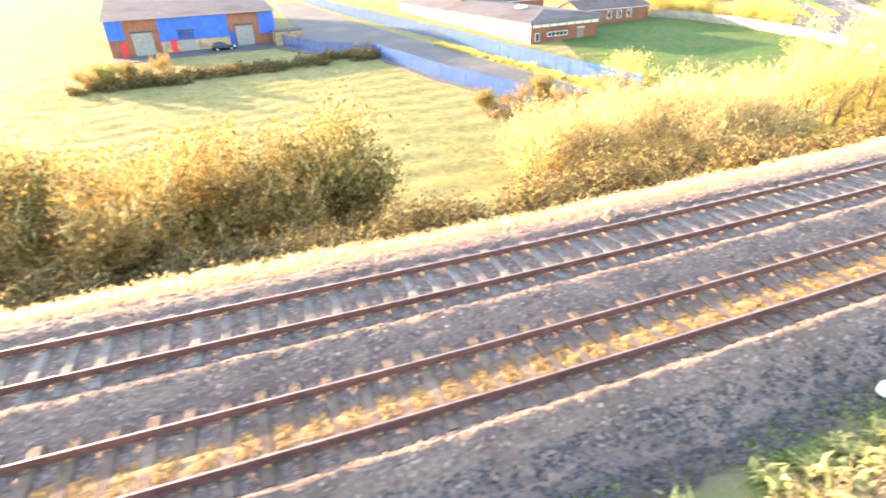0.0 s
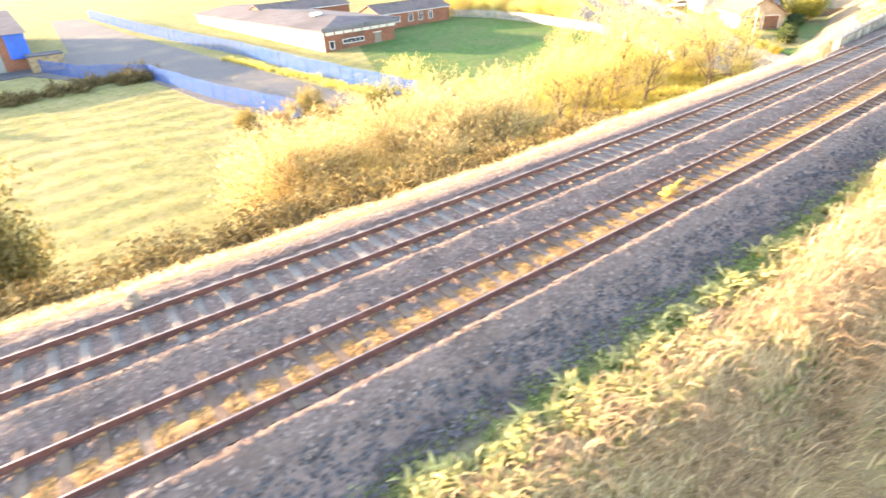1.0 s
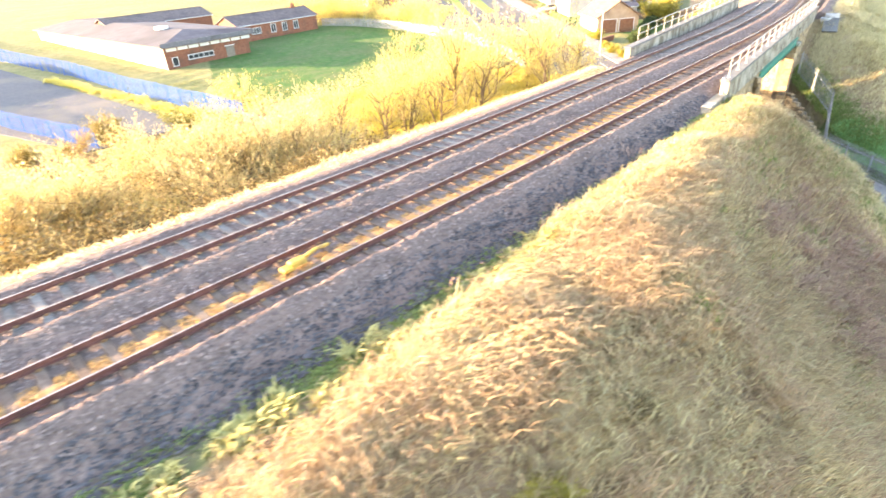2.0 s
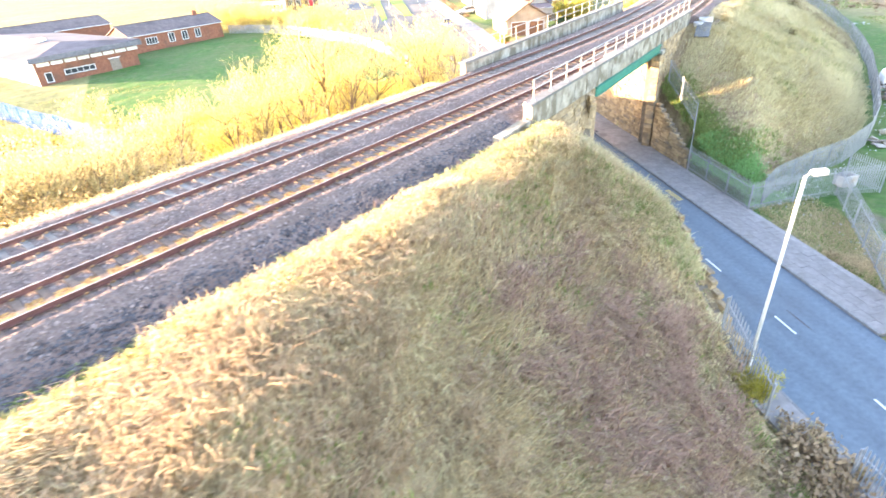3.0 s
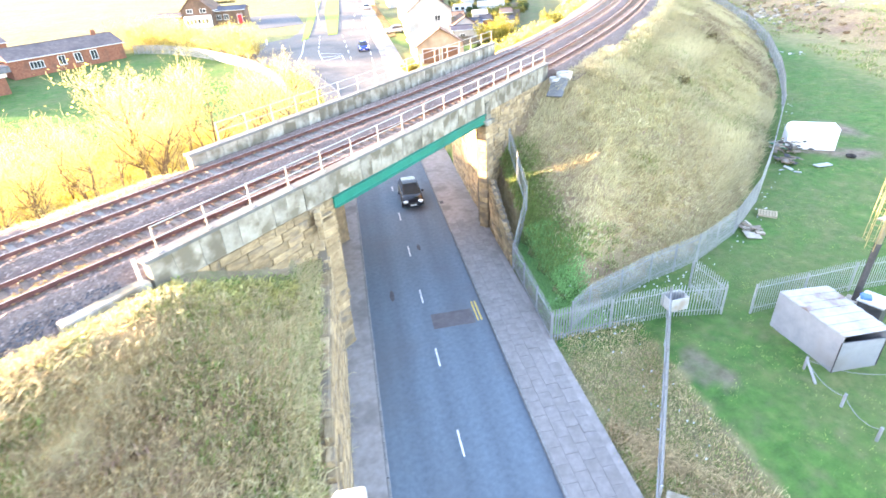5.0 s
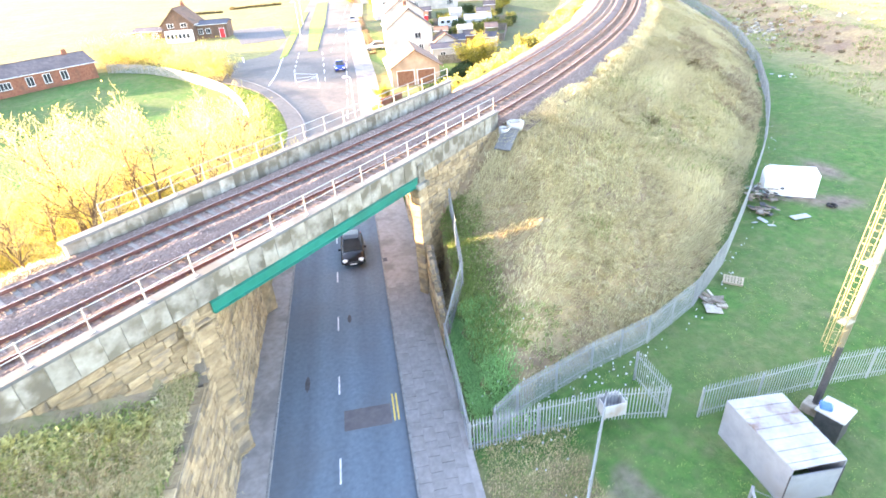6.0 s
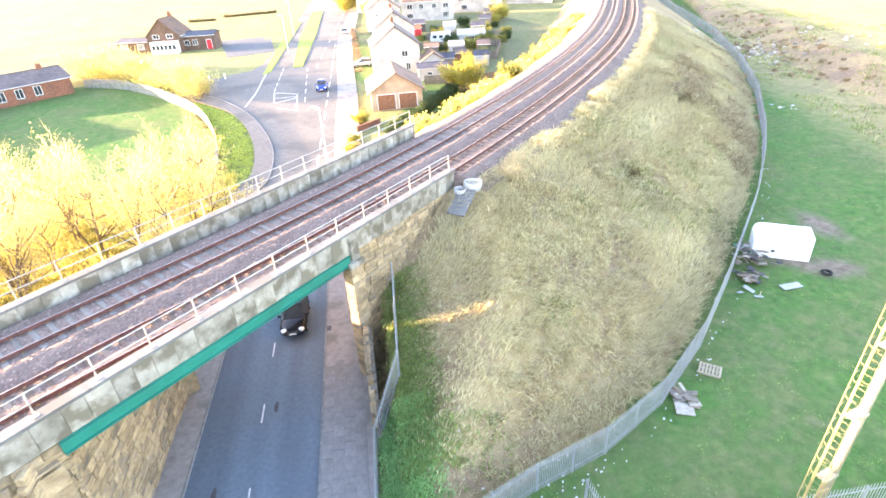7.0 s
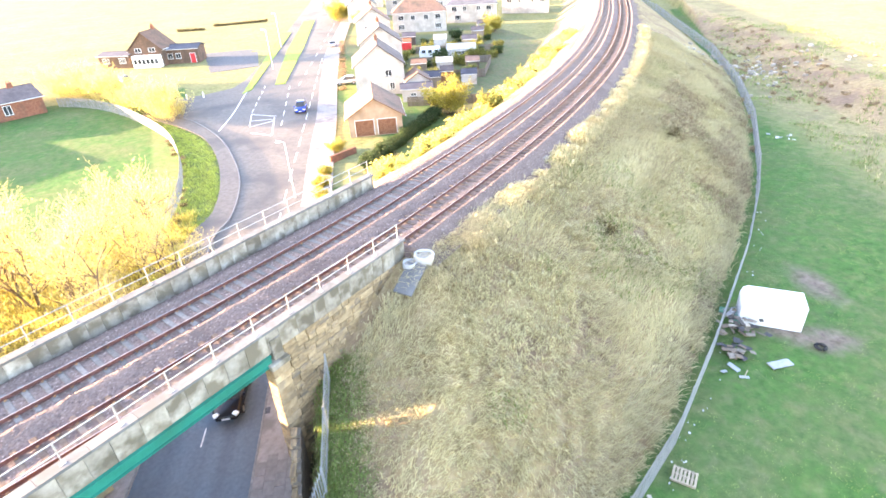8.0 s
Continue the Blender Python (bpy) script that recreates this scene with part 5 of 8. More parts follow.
def debris(x, y, spread_m, count, label, mats, seed, flat=0.1, size=(0.3, 0.9)):
    """A heap of loose boards and sheets, each a part."""
    r = random.Random(seed)
    h = thing("debris_heap", label, "rubbish", group="rubbish heaps", at=Matrix.Translation((x, y, ground_at(x, y))))
    for i in range(count):
        a, b = r.uniform(*size), r.uniform(*size)
        m = Mesh().box((0, 0, 0), (a, b * 0.5, r.uniform(0.03, flat)), 0, ch=0.01)
        o = part("scrap_piece", m, h, "", r.choice(mats))
        o.matrix_basis = pose(r.gauss(0, spread_m), r.gauss(0, spread_m), 0.06 + i * 0.02, r.uniform(-14, 14), r.uniform(-14, 14), r.uniform(0, 180))


debris(100.3, 35.6, 0.7, 48, "heap of scrap sheets and boards by the fence", ["timber_grey", "rubble", "steel_dark", "soil", "timber_dark", "timber_grey"], 4, size=(0.2, 0.7))
debris(98.2, 34.1, 0.5, 22, "sagging pile of brown boards and rubble by the fence", ["timber_grey", "soil", "steel_dark", "rubble"], 14)
debris(96.9, 32.7, 0.5, 5, "loose thin battens on the grass", ["timber_pale", "galv"], 15, 0.04, (0.1, 0.9))
debris(101.6, 37.0, 0.4, 9, "crumpled green sheeting against the trailer", ["green_sheet", "green_sheet", "green_sheet", "dirty_white"], 5, 0.3)
debris(85.2, 27.75, 0.42, 14, "broken boards and rubble beside the fence", ["rubble", "timber_grey", "soil"], 6)
debris(137.8, 60.0, 0.8, 7, "scattered pale boards on the grass", ["litter_white", "galv"], 7)
lone("metal_sheet", Mesh().box((0, 0, 0.06), (1.0, 0.85, 0.05), 0, ch=0.015), "rust-stained board lying below the fence", "board", "rubble", at=pose(84.2, 27.05, -9.2, 2, 4, -35))
m = Mesh().box((0, 0, 0.06), (1.65, 0.62, 0.05), 0, ch=0.015)
lone("metal_sheet", m, "grey metal sheet lying on the grass", "metal sheet", "galv", at=pose(99.8, 32.05, -9.2, 2, 3, -10))
m = Mesh().tube([(0.3 * math.cos(a), 0.3 * math.sin(a), 0.12) for a in (k * math.pi / 8 for k in range(17))], 0.11, 8)
lone("tyre", m, "old black tyre lying on the grass", "tyre", "tyre", at=Matrix.Translation((103.5, 31.9, -9.2)))

bask = thing("white_crate", "white plastic crate hung on the palisade fence", "crate", at=pose(72.55, 23.25, -8.0, 0, 0, -14))
for (cx, cy), (sx, sy) in (((0, -0.4), (1.1, 0.06)), ((0, 0.4), (1.1, 0.06)), ((-0.55, 0), (0.06, 0.8)), ((0.55, 0), (0.06, 0.8))):
    part("side", Mesh().box((cx, cy, 0), (sx, sy, 0.75), 0, ch=0.01), bask, "", "dirty_white")
part("bottom", Mesh().box((0, 0, -0.36), (1.1, 0.8, 0.05)), bask, "", "dirty_white")

bar = thing("rope_barrier", "low white posts with a sagging rope in the yard", "barrier")
posts = [(74.8, 17.2), (73.9, 14.9), (73.3, 13.1), (77.2, 14.6)]
for x, y in posts:
    z = ground_at(x, y)
    part("post", Mesh().tube([(x, y, z), (x, y, z + 0.75)], 0.07, 8), bar, "", "shed_white")
part("brace", Mesh().tube([(74.8, 17.2, -8.6), (74.3, 16.3, -9.2)], 0.06, 6), bar, "", "shed_white")
for (x0, y0), (x1, y1) in ((posts[0], posts[1]), (posts[1], posts[2]), (posts[0], posts[3])):
    part("rope", Mesh().tube([(x0 + (x1 - x0) * t, y0 + (y1 - y0) * t, -8.6 - 0.35 * (1 - (2 * t - 1) ** 2)) for t in (k / 8 for k in range(9))], 0.014, 5), bar, "", "shed_white")

# brick gate pier and slatted timber fence
pier = thing("gate_pier", "low worn brick gate pier beside the pavement", "pier", at=pose(62.9, 14.2, -9.25, 0, 0, 38))
r = random.Random(9)
brick_me = Mesh().box((0, 0, 0), (0.215, 0.1025, 0.065), ch=0.006).data("brick", "brick_brown")
for lay in range(18):
    for i in range(6):
        for face in (0, 1):
            off = 0.11 * (lay % 2)
            o = part("brick", brick_me, pier)
            a = -0.62 + i * 0.225 + off
            o.matrix_basis = pose(a, -0.36, 0.05 + lay * 0.075, 0, 0, 0) if face else pose(-0.62, -0.36 + 0.11 + i * 0.12, 0.05 + lay * 0.075, 0, 0, 90)
part("core", Mesh().box((0.0, 0.0, 0.68), (1.26, 0.66, 1.36)), pier, "", "soil")
part("coping", Mesh().box((0.0, 0.0, 1.4), (1.4, 0.85, 0.1), 0, ch=0.02), pier, "cracked stone coping", "concrete")
slat_fence = thing("slatted_fence", "dark weathered slatted timber fence of the yard", "fence")
a, b = Vector((63.6, 14.2)), Vector((68.5, 5.0))
n_sl = 66
d = (b - a).normalized()
tf = math.atan2(d.y, d.x)
slat_me = Mesh().box((0, 0, 0.75), (0.1, 0.03, 1.5), ch=0.006).data("slat", "timber_dark")
for i in range(n_sl):
    p = a + d * (b - a).length * i / n_sl
    o = part("slat", slat_me, slat_fence)
    o.matrix_basis = pose(p.x, p.y, ground_at(p.x, p.y) + r.uniform(-0.03, 0.06), r.uniform(-1, 1), r.uniform(-1.5, 1.5), math.degrees(tf))
for h in (0.4, 1.2):
    part("fence_rail", Mesh().tube([(a.x, a.y, -9.2 + h), (b.x, b.y, -9.2 + h)], 0.045, 4), slat_fence, "", "timber_dark")


# bags of ballast and a slab at the end of the near parapet
def sack(x, y, z, w, label, fill):
    bag = thing("builders_bag", label, "bag", group="builders bags", at=pose(x, y, z, 0, 0, 20))
    k = 16
    m = Mesh()
    v = []
    for rr, zz in ((0.42, 0), (0.5, 0.25), (0.52, 0.5), (0.5, 0.62), (0.43, 0.62), (0.42, 0.45)):
        for j in range(k):
            a = 2 * math.pi * j / k
            q = rr * w * (1 + 0.06 * math.sin(3 * a + zz * 5))
            v.append((q * math.cos(a), q * math.sin(a), zz * w))
    m.add(v, [(i * k + j, i * k + (j + 1) % k, (i + 1) * k + (j + 1) % k, (i + 1) * k + j) for i in range(5) for j in range(k)] + [tuple(range(k - 1, -1, -1))])
    part("sack", m, bag, "", "dirty_white", smooth=True)
    m = Mesh().tube([(0, 0, 0.3 * w), (0, 0, 0.5 * w)], 0.42 * w, 12)
    part("filling", m, bag, "grey stone filling", fill)


sack(79.4, 42.3, -0.72, 1.2, "white builders bag half full of stone", "rubble")
sack(78.45, 42.25, -0.75, 0.85, "white builders bag slumped on the bank", "rubble")
m = Mesh().box((0, 0, 0), (1.25, 2.1, 0.1), 0, ch=0.03)
gx0, gy0 = 78.05, 41.35
fall = Vector((ground_at(gx0 - 0.8, gy0) - ground_at(gx0 + 0.8, gy0), ground_at(gx0, gy0 - 0.8) - ground_at(gx0, gy0 + 0.8), 1.6)).normalized()
down = Vector((fall.x, fall.y, 0)).normalized()
down = (down - fall * down.dot(fall)).normalized()
lean_m = Matrix((down.cross(fall), down, fall)).transposed().to_4x4()
lean_m.translation = Vector((gx0, gy0, ground_at(gx0, gy0) + 0.42))
lone("concrete_slab", m, "grey concrete slab leaning on the bank below the bridge end", "slab", "coping", at=lean_m)
lone("trackside_tub", Mesh().tube([(0, 0, 0), (0, 0, 0.16), (0, 0, 0.2)], 0.2, 16, r1=0.17), "white round tub on the edge of the cess", "tub", "white_paint", at=Matrix.Translation((9.5, 8.9, -0.4)))

# ---------------------------------------------------------------- north of the railway
def flat(points, lift, thick=0.12):
    """A level-following slab over the plan points."""
    z = [float(base_level(y)) + lift for _, y in points]
    return Mesh().prism(points, [a - thick for a in z], z)


def smooth_line(points, per=6):
    """A rounded line through plan points."""
    p = [Vector((x, y)) for x, y in points]
    p = [2 * p[0] - p[1], *p, 2 * p[-1] - p[-2]]
    out = []
    for i in range(1, len(p) - 2):
        for k in range(per):
            t = k / per
            q = 0.5 * ((2 * p[i]) + (p[i + 1] - p[i - 1]) * t + (2 * p[i - 1] - 5 * p[i] + 4 * p[i + 1] - p[i + 2]) * t * t + (3 * p[i] - p[i - 1] - 3 * p[i + 1] + p[i + 2]) * t**3)
            out.append((q.x, q.y))
    return out + [(p[-2].x, p[-2].y)]


kerb_left = smooth_line([(66.4, 64.5), (67.8, 69.7), (69.8, 73.3), (71.7, 81.3), (72.1, 90.2), (71.2, 100.7), (68.4, 110.9), (65.0, 117.0), (62.0, 121.0)])
far_left = [(62.0, 127.5), (65.0, 127.5), (71.0, 127.6), (76.5, 129.6), (79.5, 134.5), (86.1, 152.0), (104.0, 204.0)]
right_edge = [(120.0, 204.0), (99.3, 148.0), (92.0, 122.9), (85.8, 100.9), (80.5, 84.1), (74.2, 62.0)]
lone("road_junction", flat([right_edge[-1], *right_edge[-2::-1], *far_left[::-1], *kerb_left[::-1]], 0.1), "asphalt road junction beyond the bridge, sunlight put into its pale colour", "road", "asphalt_sunlit", kind="structure")
lone("road_far", flat([(104, 204), (120, 204), (190, 420), (172, 424)], 0.1), "straight dual carriageway running into the distance", "road", "asphalt_sunlit", kind="structure")
lone("reservation", flat([(84.2, 127.5), (86.0, 127.0), (97.0, 160.0), (110.5, 203.8), (107.0, 203.8), (93.0, 160.0)], 0.22, 0.25), "narrow grass strip between the carriageways", "verge", "verge", kind="structure")
lone("verge_far", flat([(77.6, 124.0), (79.6, 126.2), (99.4, 186.0), (96.6, 186.0)], 0.2, 0.25), "narrow grass verge beside the main road", "verge", "verge", kind="structure")
inner = smooth_line([(64.2, 65.0), (65.2, 70.5), (68.0, 75.1), (69.6, 82.6), (70.1, 92.0), (69.2, 101.5), (66.4, 108.8), (63.2, 114.8), (60.4, 119.6)])
lone("footway_curved", flat([*kerb_left, *inner[::-1]], 0.2, 0.2), "curved footway round the grass verge, sunlight put into its pale colour", "pavement", "asphalt_sunlit", kind="structure")
lone("pavement_houses", flat([(74.1, 62.0), (80.4, 84.1), (85.7, 100.9), (91.9, 122.9), (99.2, 148.0), (119.7, 203.5), (123.0, 203.5), (102.6, 147.0), (95.0, 122.0), (88.8, 100.0), (83.6, 83.0), (77.5, 62.0)], 0.2, 0.2), "pale pavement in front of the houses", "pavement", "footway", kind="structure")
m = Mesh()
k_line = kerb_left
for (x0, y0), (x1, y1) in zip(k_line, k_line[1:]):
    d = math.hypot(x1 - x0, y1 - y0)
    m.box(((x0 + x1) / 2, (y0 + y1) / 2, float(base_level((y0 + y1) / 2)) + 0.14), (d + 0.02, 0.15, 0.22), math.atan2(y1 - y0, x1 - x0))
lone("kerb_curved", m, "curved line of kerb stones", "kerb", "kerb", kind="structure")
m = Mesh()


def paint(x0, y0, x1, y1, w=0.15):
    d = math.hypot(x1 - x0, y1 - y0)
    ym = (y0 + y1) / 2
    z = float(base_level(ym)) + 0.106
    sl = math.atan2(float(base_level(y1) - base_level(y0)), d)
    m.box(((x0 + x1) / 2, ym, z), (d, w, 0.008), math.atan2(y1 - y0, x1 - x0), ry=-sl)


for i in range(14):
    u = 49 + i * 6
    a, b = road(u, 1.6 + i * 0.12), road(u + 3.5, 1.6 + i * 0.12 + 0.06)
    paint(*a[:2], *b[:2])
for a, b in zip(smooth_line([(71.5, 104), (74.5, 112), (77.5, 122), (79.5, 128)]), smooth_line([(71.5, 104), (74.5, 112), (77.5, 122), (79.5, 128)])[1:]):
    paint(*a, *b, 0.2)
for a, b in (((77.2, 110.0), (80.6, 106.8)), ((76.0, 103.8), (77.2, 110.0)), ((76.0, 103.4), (79.8, 104.6)), ((75.7, 100.4), (78.3, 97.6)), ((78.3, 97.6), (80.3, 106.4)), ((76.6, 106.4), (79.9, 105.4))):
    paint(*a, *b, 0.18)
for i in range(5):
    paint(77.4 + i * 1.1, 111.0 + i * 3.7, 78.0 + i * 1.1, 113.0 + i * 3.7)
    paint(80.4 + i * 1.35, 101.5 + i * 5.2, 81.1 + i * 1.35, 104.0 + i * 5.2)
for i in range(10):
    paint(88 + i * 3.1, 124 + i * 8.2, 89.2 + i * 3.1, 127.2 + i * 8.2)
lone("junction_markings", m, "white lane lines and hatching painted on the junction", "road marking", "white_line", kind="structure")


def window(parent, inv, at, w, h, bars=1):
    """A window: frame, panes and sill, flat on a wall whose outside is -y of at."""
    fr = Mesh()
    t = 0.08
    fr.box((0, -0.03, h / 2 - t / 2), (w, 0.12, t)).box((0, -0.03, -h / 2 + t / 2), (w, 0.12, t))
    for x in (-w / 2 + t / 2, w / 2 - t / 2):
        fr.box((x, -0.03, 0), (t, 0.12, h))
    for b in range(bars):
        fr.box((-w / 2 + w * (b + 1) / (bars + 1), -0.03, 0), (0.06, 0.1, h))
    win = part("window", fr, parent, "", "upvc")
    win.matrix_parent_inverse = inv
    win.matrix_basis = at
    part("pane", Mesh().box((0, 0.0, 0), (w - t, 0.06, h - t)), win, "", "window_glass")
    part("sill", Mesh().box((0, -0.08, -h / 2 - 0.04), (w + 0.16, 0.2, 0.07)), win, "", "coping")
    return win


def house(x, y, turn, long, wide, eave, ridge, walls, roof, label, windows=(), chimneys=(), doors=(), hip=0.0, name="house", group="houses", over=0.3, z=None, category="house", ridge_off=0.0):
    """A gabled or hipped building; its ridge runs along local x. windows: side, along, height, width, high."""
    z = float(base_level(y)) if z is None else z
    at = pose(x, y, z, 0, 0, turn)
    h = thing(name, label, category, group=group, at=at)
    I = Matrix.Identity(4)
    a, b = long / 2, wide / 2
    m = Mesh()
    v = [(-a, -b, -0.5), (a, -b, -0.5), (a, b, -0.5), (-a, b, -0.5), (-a, -b, eave), (a, -b, eave), (a, b, eave), (-a, b, eave)]
    f = [(0, 1, 5, 4), (2, 3, 7, 6), (3, 2, 1, 0)]
    if hip:
        f += [(1, 2, 6, 5), (3, 0, 4, 7), (4, 5, 6, 7)]
    else:
        v += [(-a, ridge_off, ridge - 0.05), (a, ridge_off, ridge - 0.05)]
        f += [(1, 2, 6, 9, 5), (3, 0, 4, 8, 7)]
    m.add(v, f)
    part("wall", m, h, "", walls)
    o, t = over, 0.16
    ra = a + o - hip if hip else a + o
    dz = (ridge - eave) * o / b
    m = Mesh()
    lo, up = eave - dz + 0.04, ridge + 0.04
    v = [(-a - o, -b - o, lo), (a + o, -b - o, lo), (ra, ridge_off, up), (-ra, ridge_off, up), (-a - o, b + o, lo), (a + o, b + o, lo)]
    v += [(p[0], p[1], p[2] + t) for p in v]
    f = [(6, 7, 8, 9), (11, 10, 9, 8), (0, 3, 2, 1), (5, 2, 3, 4), (0, 1, 7, 6), (5, 4, 10, 11)]
    if hip:
        f += [(7, 11, 8), (10, 6, 9), (1, 2, 5), (4, 3, 0), (1, 5, 11, 7), (4, 0, 6, 10)]
    else:
        f += [(1, 2, 8, 7), (2, 5, 11, 8), (3, 0, 6, 9), (4, 3, 9, 10)]
    m.add(v, f)
    part("roof", m, h, "", roof)
    part("ridge_tiles", Mesh().tube([(-ra, ridge_off, up + t), (ra, ridge_off, up + t)], 0.1, 6), h, "", roof)
    for side in (-1, 1):
        part("gutter", Mesh().tube([(-a - o, side * (b + o), lo + 0.04), (a + o, side * (b + o), lo + 0.04)], 0.06, 6), h, "", "upvc")
    faces = {"f": lambda u, q: pose(u, -b, q), "b": lambda u, q: pose(u, b, q, 0, 0, 180), "l": lambda u, q: pose(-a, u, q, 0, 0, -90), "r": lambda u, q: pose(a, u, q, 0, 0, 90)}
    for side, u, q, w, hh in windows:
        window(h, I, faces[side](u, q), w, hh, 1 if w < 1.6 else 3)
    for side, u, w, hh, material in doors:
        d = Mesh().box((0, 0, hh / 2), (w, 0.1, hh), 0, ch=0.01)
        dd = part("door", d, h, "", material)
        dd.matrix_basis = faces[side](u, 0.0)
        part("door_frame", Mesh().box((0, 0.02, hh + 0.05), (w + 0.2, 0.12, 0.1)).box((-w / 2 - 0.05, 0.02, hh / 2), (0.1, 0.12, hh)).box((w / 2 + 0.05, 0.02, hh / 2), (0.1, 0.12, hh)), dd, "", "upvc")
    for u, w in chimneys:
        c = part("chimney", Mesh().box((u, ridge_off, ridge + 0.35), (w, 0.6, 1.3), 0, ch=0.03), h, "", "brick")
        for k in (-1, 1):
            part("chimney_pot", Mesh().tube([(u + k * w * 0.25, ridge_off, ridge + 0.95), (u + k * w * 0.25, ridge_off, ridge + 1.3)], 0.11, 8), c, "", "roof_tile")
    return h


RT = math.degrees(ROAD_TURN)
house(93.2, 94.2, RT, 9.5, 7.6, 2.7, 5.1, "render_tan", "roof_tile", "tan rendered bungalow with a brown tiled gable roof", [("f", 2, 1.5, 1.4, 1.1)], doors=[("l", -1.6, 2.6, 2.2, "rust"), ("l", 1.6, 2.6, 2.2, "rust")], over=0.5)
house(101.0, 114.0, RT, 10.0, 8.5, 5.0, 8.2, "render_white", "roof_brown", "white rendered two-storey house with a brown-grey roof", [("l", -1.5, 3.6, 1.2, 1.1), ("l", -2.0, 1.4, 0.9, 1.3), ("l", 0.3, 5.6, 0.5, 0.5)], chimneys=[(0, 0.9)])
house(105.5, 107.0, RT, 4.5, 4.0, 2.6, 3.9, "render_white", "roof_tile", "small white rear extension with a lean roof", [("l", 0, 1.5, 1.0, 1.0)])
house(108.0, 133.0, RT, 11.0, 8.5, 5.0, 8.0, "render_white", "roof_brown", "pale rendered house behind the front houses", [("l", -1.5, 3.6, 1.2, 1.1), ("l", 1.5, 3.6, 1.2, 1.1)], chimneys=[(2, 0.9)])
house(115.5, 160.0, RT, 11.0, 8.5, 5.0, 8.0, "render_white", "roof_tile", "pale rendered house along the main road", [("l", -1.5, 3.6, 1.2, 1.1), ("l", 1.5, 3.6, 1.2, 1.1)], chimneys=[(2, 0.9)])
house(131.5, 167.0, -22, 14.5, 8.5, 5.0, 8.0, "render_white", "roof_tile", "pair of white houses under a hipped tiled roof", [("f", -5, 3.7, 1.5, 1.2), ("f", -5, 1.4, 1.7, 1.3), ("f", -1.8, 3.7, 1.2, 1.2), ("f", 1.8, 3.7, 1.2, 1.2), ("f", 5, 3.7, 1.5, 1.2), ("f", 5, 1.4, 1.7, 1.3)], chimneys=[(0, 1.2)], hip=4.0)
house(150.5, 172.0, -28, 14.5, 8.5, 4.8, 7.8, "render_white", "roof_slate", "pair of houses under a blue-grey slate roof", [("f", -5, 3.7, 1.5, 1.2), ("f", -2, 3.7, 1.2, 1.2), ("f", 2, 3.7, 1.2, 1.2), ("f", 5, 3.7, 1.5, 1.2), ("f", -4, 1.4, 1.8, 1.3), ("f", 4, 1.4, 1.8, 1.3)], chimneys=[(-3, 1.0), (3, 1.0)], hip=4.0)
house(172.0, 176.0, -35, 14.5, 8.5, 4.8, 7.8, "render_white", "roof_tile", "pair of houses at the end of the row", [("f", -5, 3.7, 1.5, 1.2), ("f", -2, 3.7, 1.2, 1.2), ("f", 2, 3.7, 1.2, 1.2), ("f", 5, 3.7, 1.5, 1.2)], chimneys=[(0, 1.0)], hip=4.0)
for i, (x, y) in enumerate(((124, 196), (140, 200), (158, 204), (136, 228), (156, 236))):
    house(x, y, RT if i == 0 else -20, 12, 8.5, 4.8, 7.8, "render_white", "roof_tile" if i % 2 else "roof_slate", "pale house with a tiled roof in the far rows", [("f", -3, 3.7, 1.5, 1.2), ("f", 3, 3.7, 1.5, 1.2), ("f", -3, 1.4, 1.5, 1.2), ("f", 3, 1.4, 1.5, 1.2)], chimneys=[(0, 1.0)])
house(104.0, 103.6, -20, 5.0, 3.0, 2.1, 2.6, "render_white", "roof_flat", "low white garage with a dark window", [("f", -0.6, 1.2, 1.0, 0.6)], name="garage", category="garage", group="")
house(125.3, 129.0, -26, 6.2, 2.6, 1.8, 2.6, "dirty_white", "dirty_white", "long pale green garden shed", [("f", 0, 1.1, 3.0, 0.7)], name="garden_shed", category="shed", group="garden sheds", over=0.1)
house(112.0, 121.5, -25, 3.0, 2.2, 1.7, 2.3, "timber_grey", "roof_tile", "dark stained timber garden shed", name="garden_shed", category="shed", group="garden sheds", over=0.1)
house(117.0, 120.0, -25, 3.2, 2.4, 1.7, 2.3, "render_white", "dirty_white", "small pale garden shed", name="garden_shed", category="shed", group="garden sheds", over=0.1)
house(112.5, 143.0, -25, 4.0, 2.4, 1.9, 2.5, "blue_fence", "timber_grey", "blue painted garden shed", name="garden_shed", category="shed", group="garden sheds", over=0.1)
house(117.8, 144.5, -25, 3.5, 2.4, 1.6, 2.2, "red_paint", "rust", "red garden store under the houses", name="garden_shed", category="shed", group="garden sheds", over=0.1)


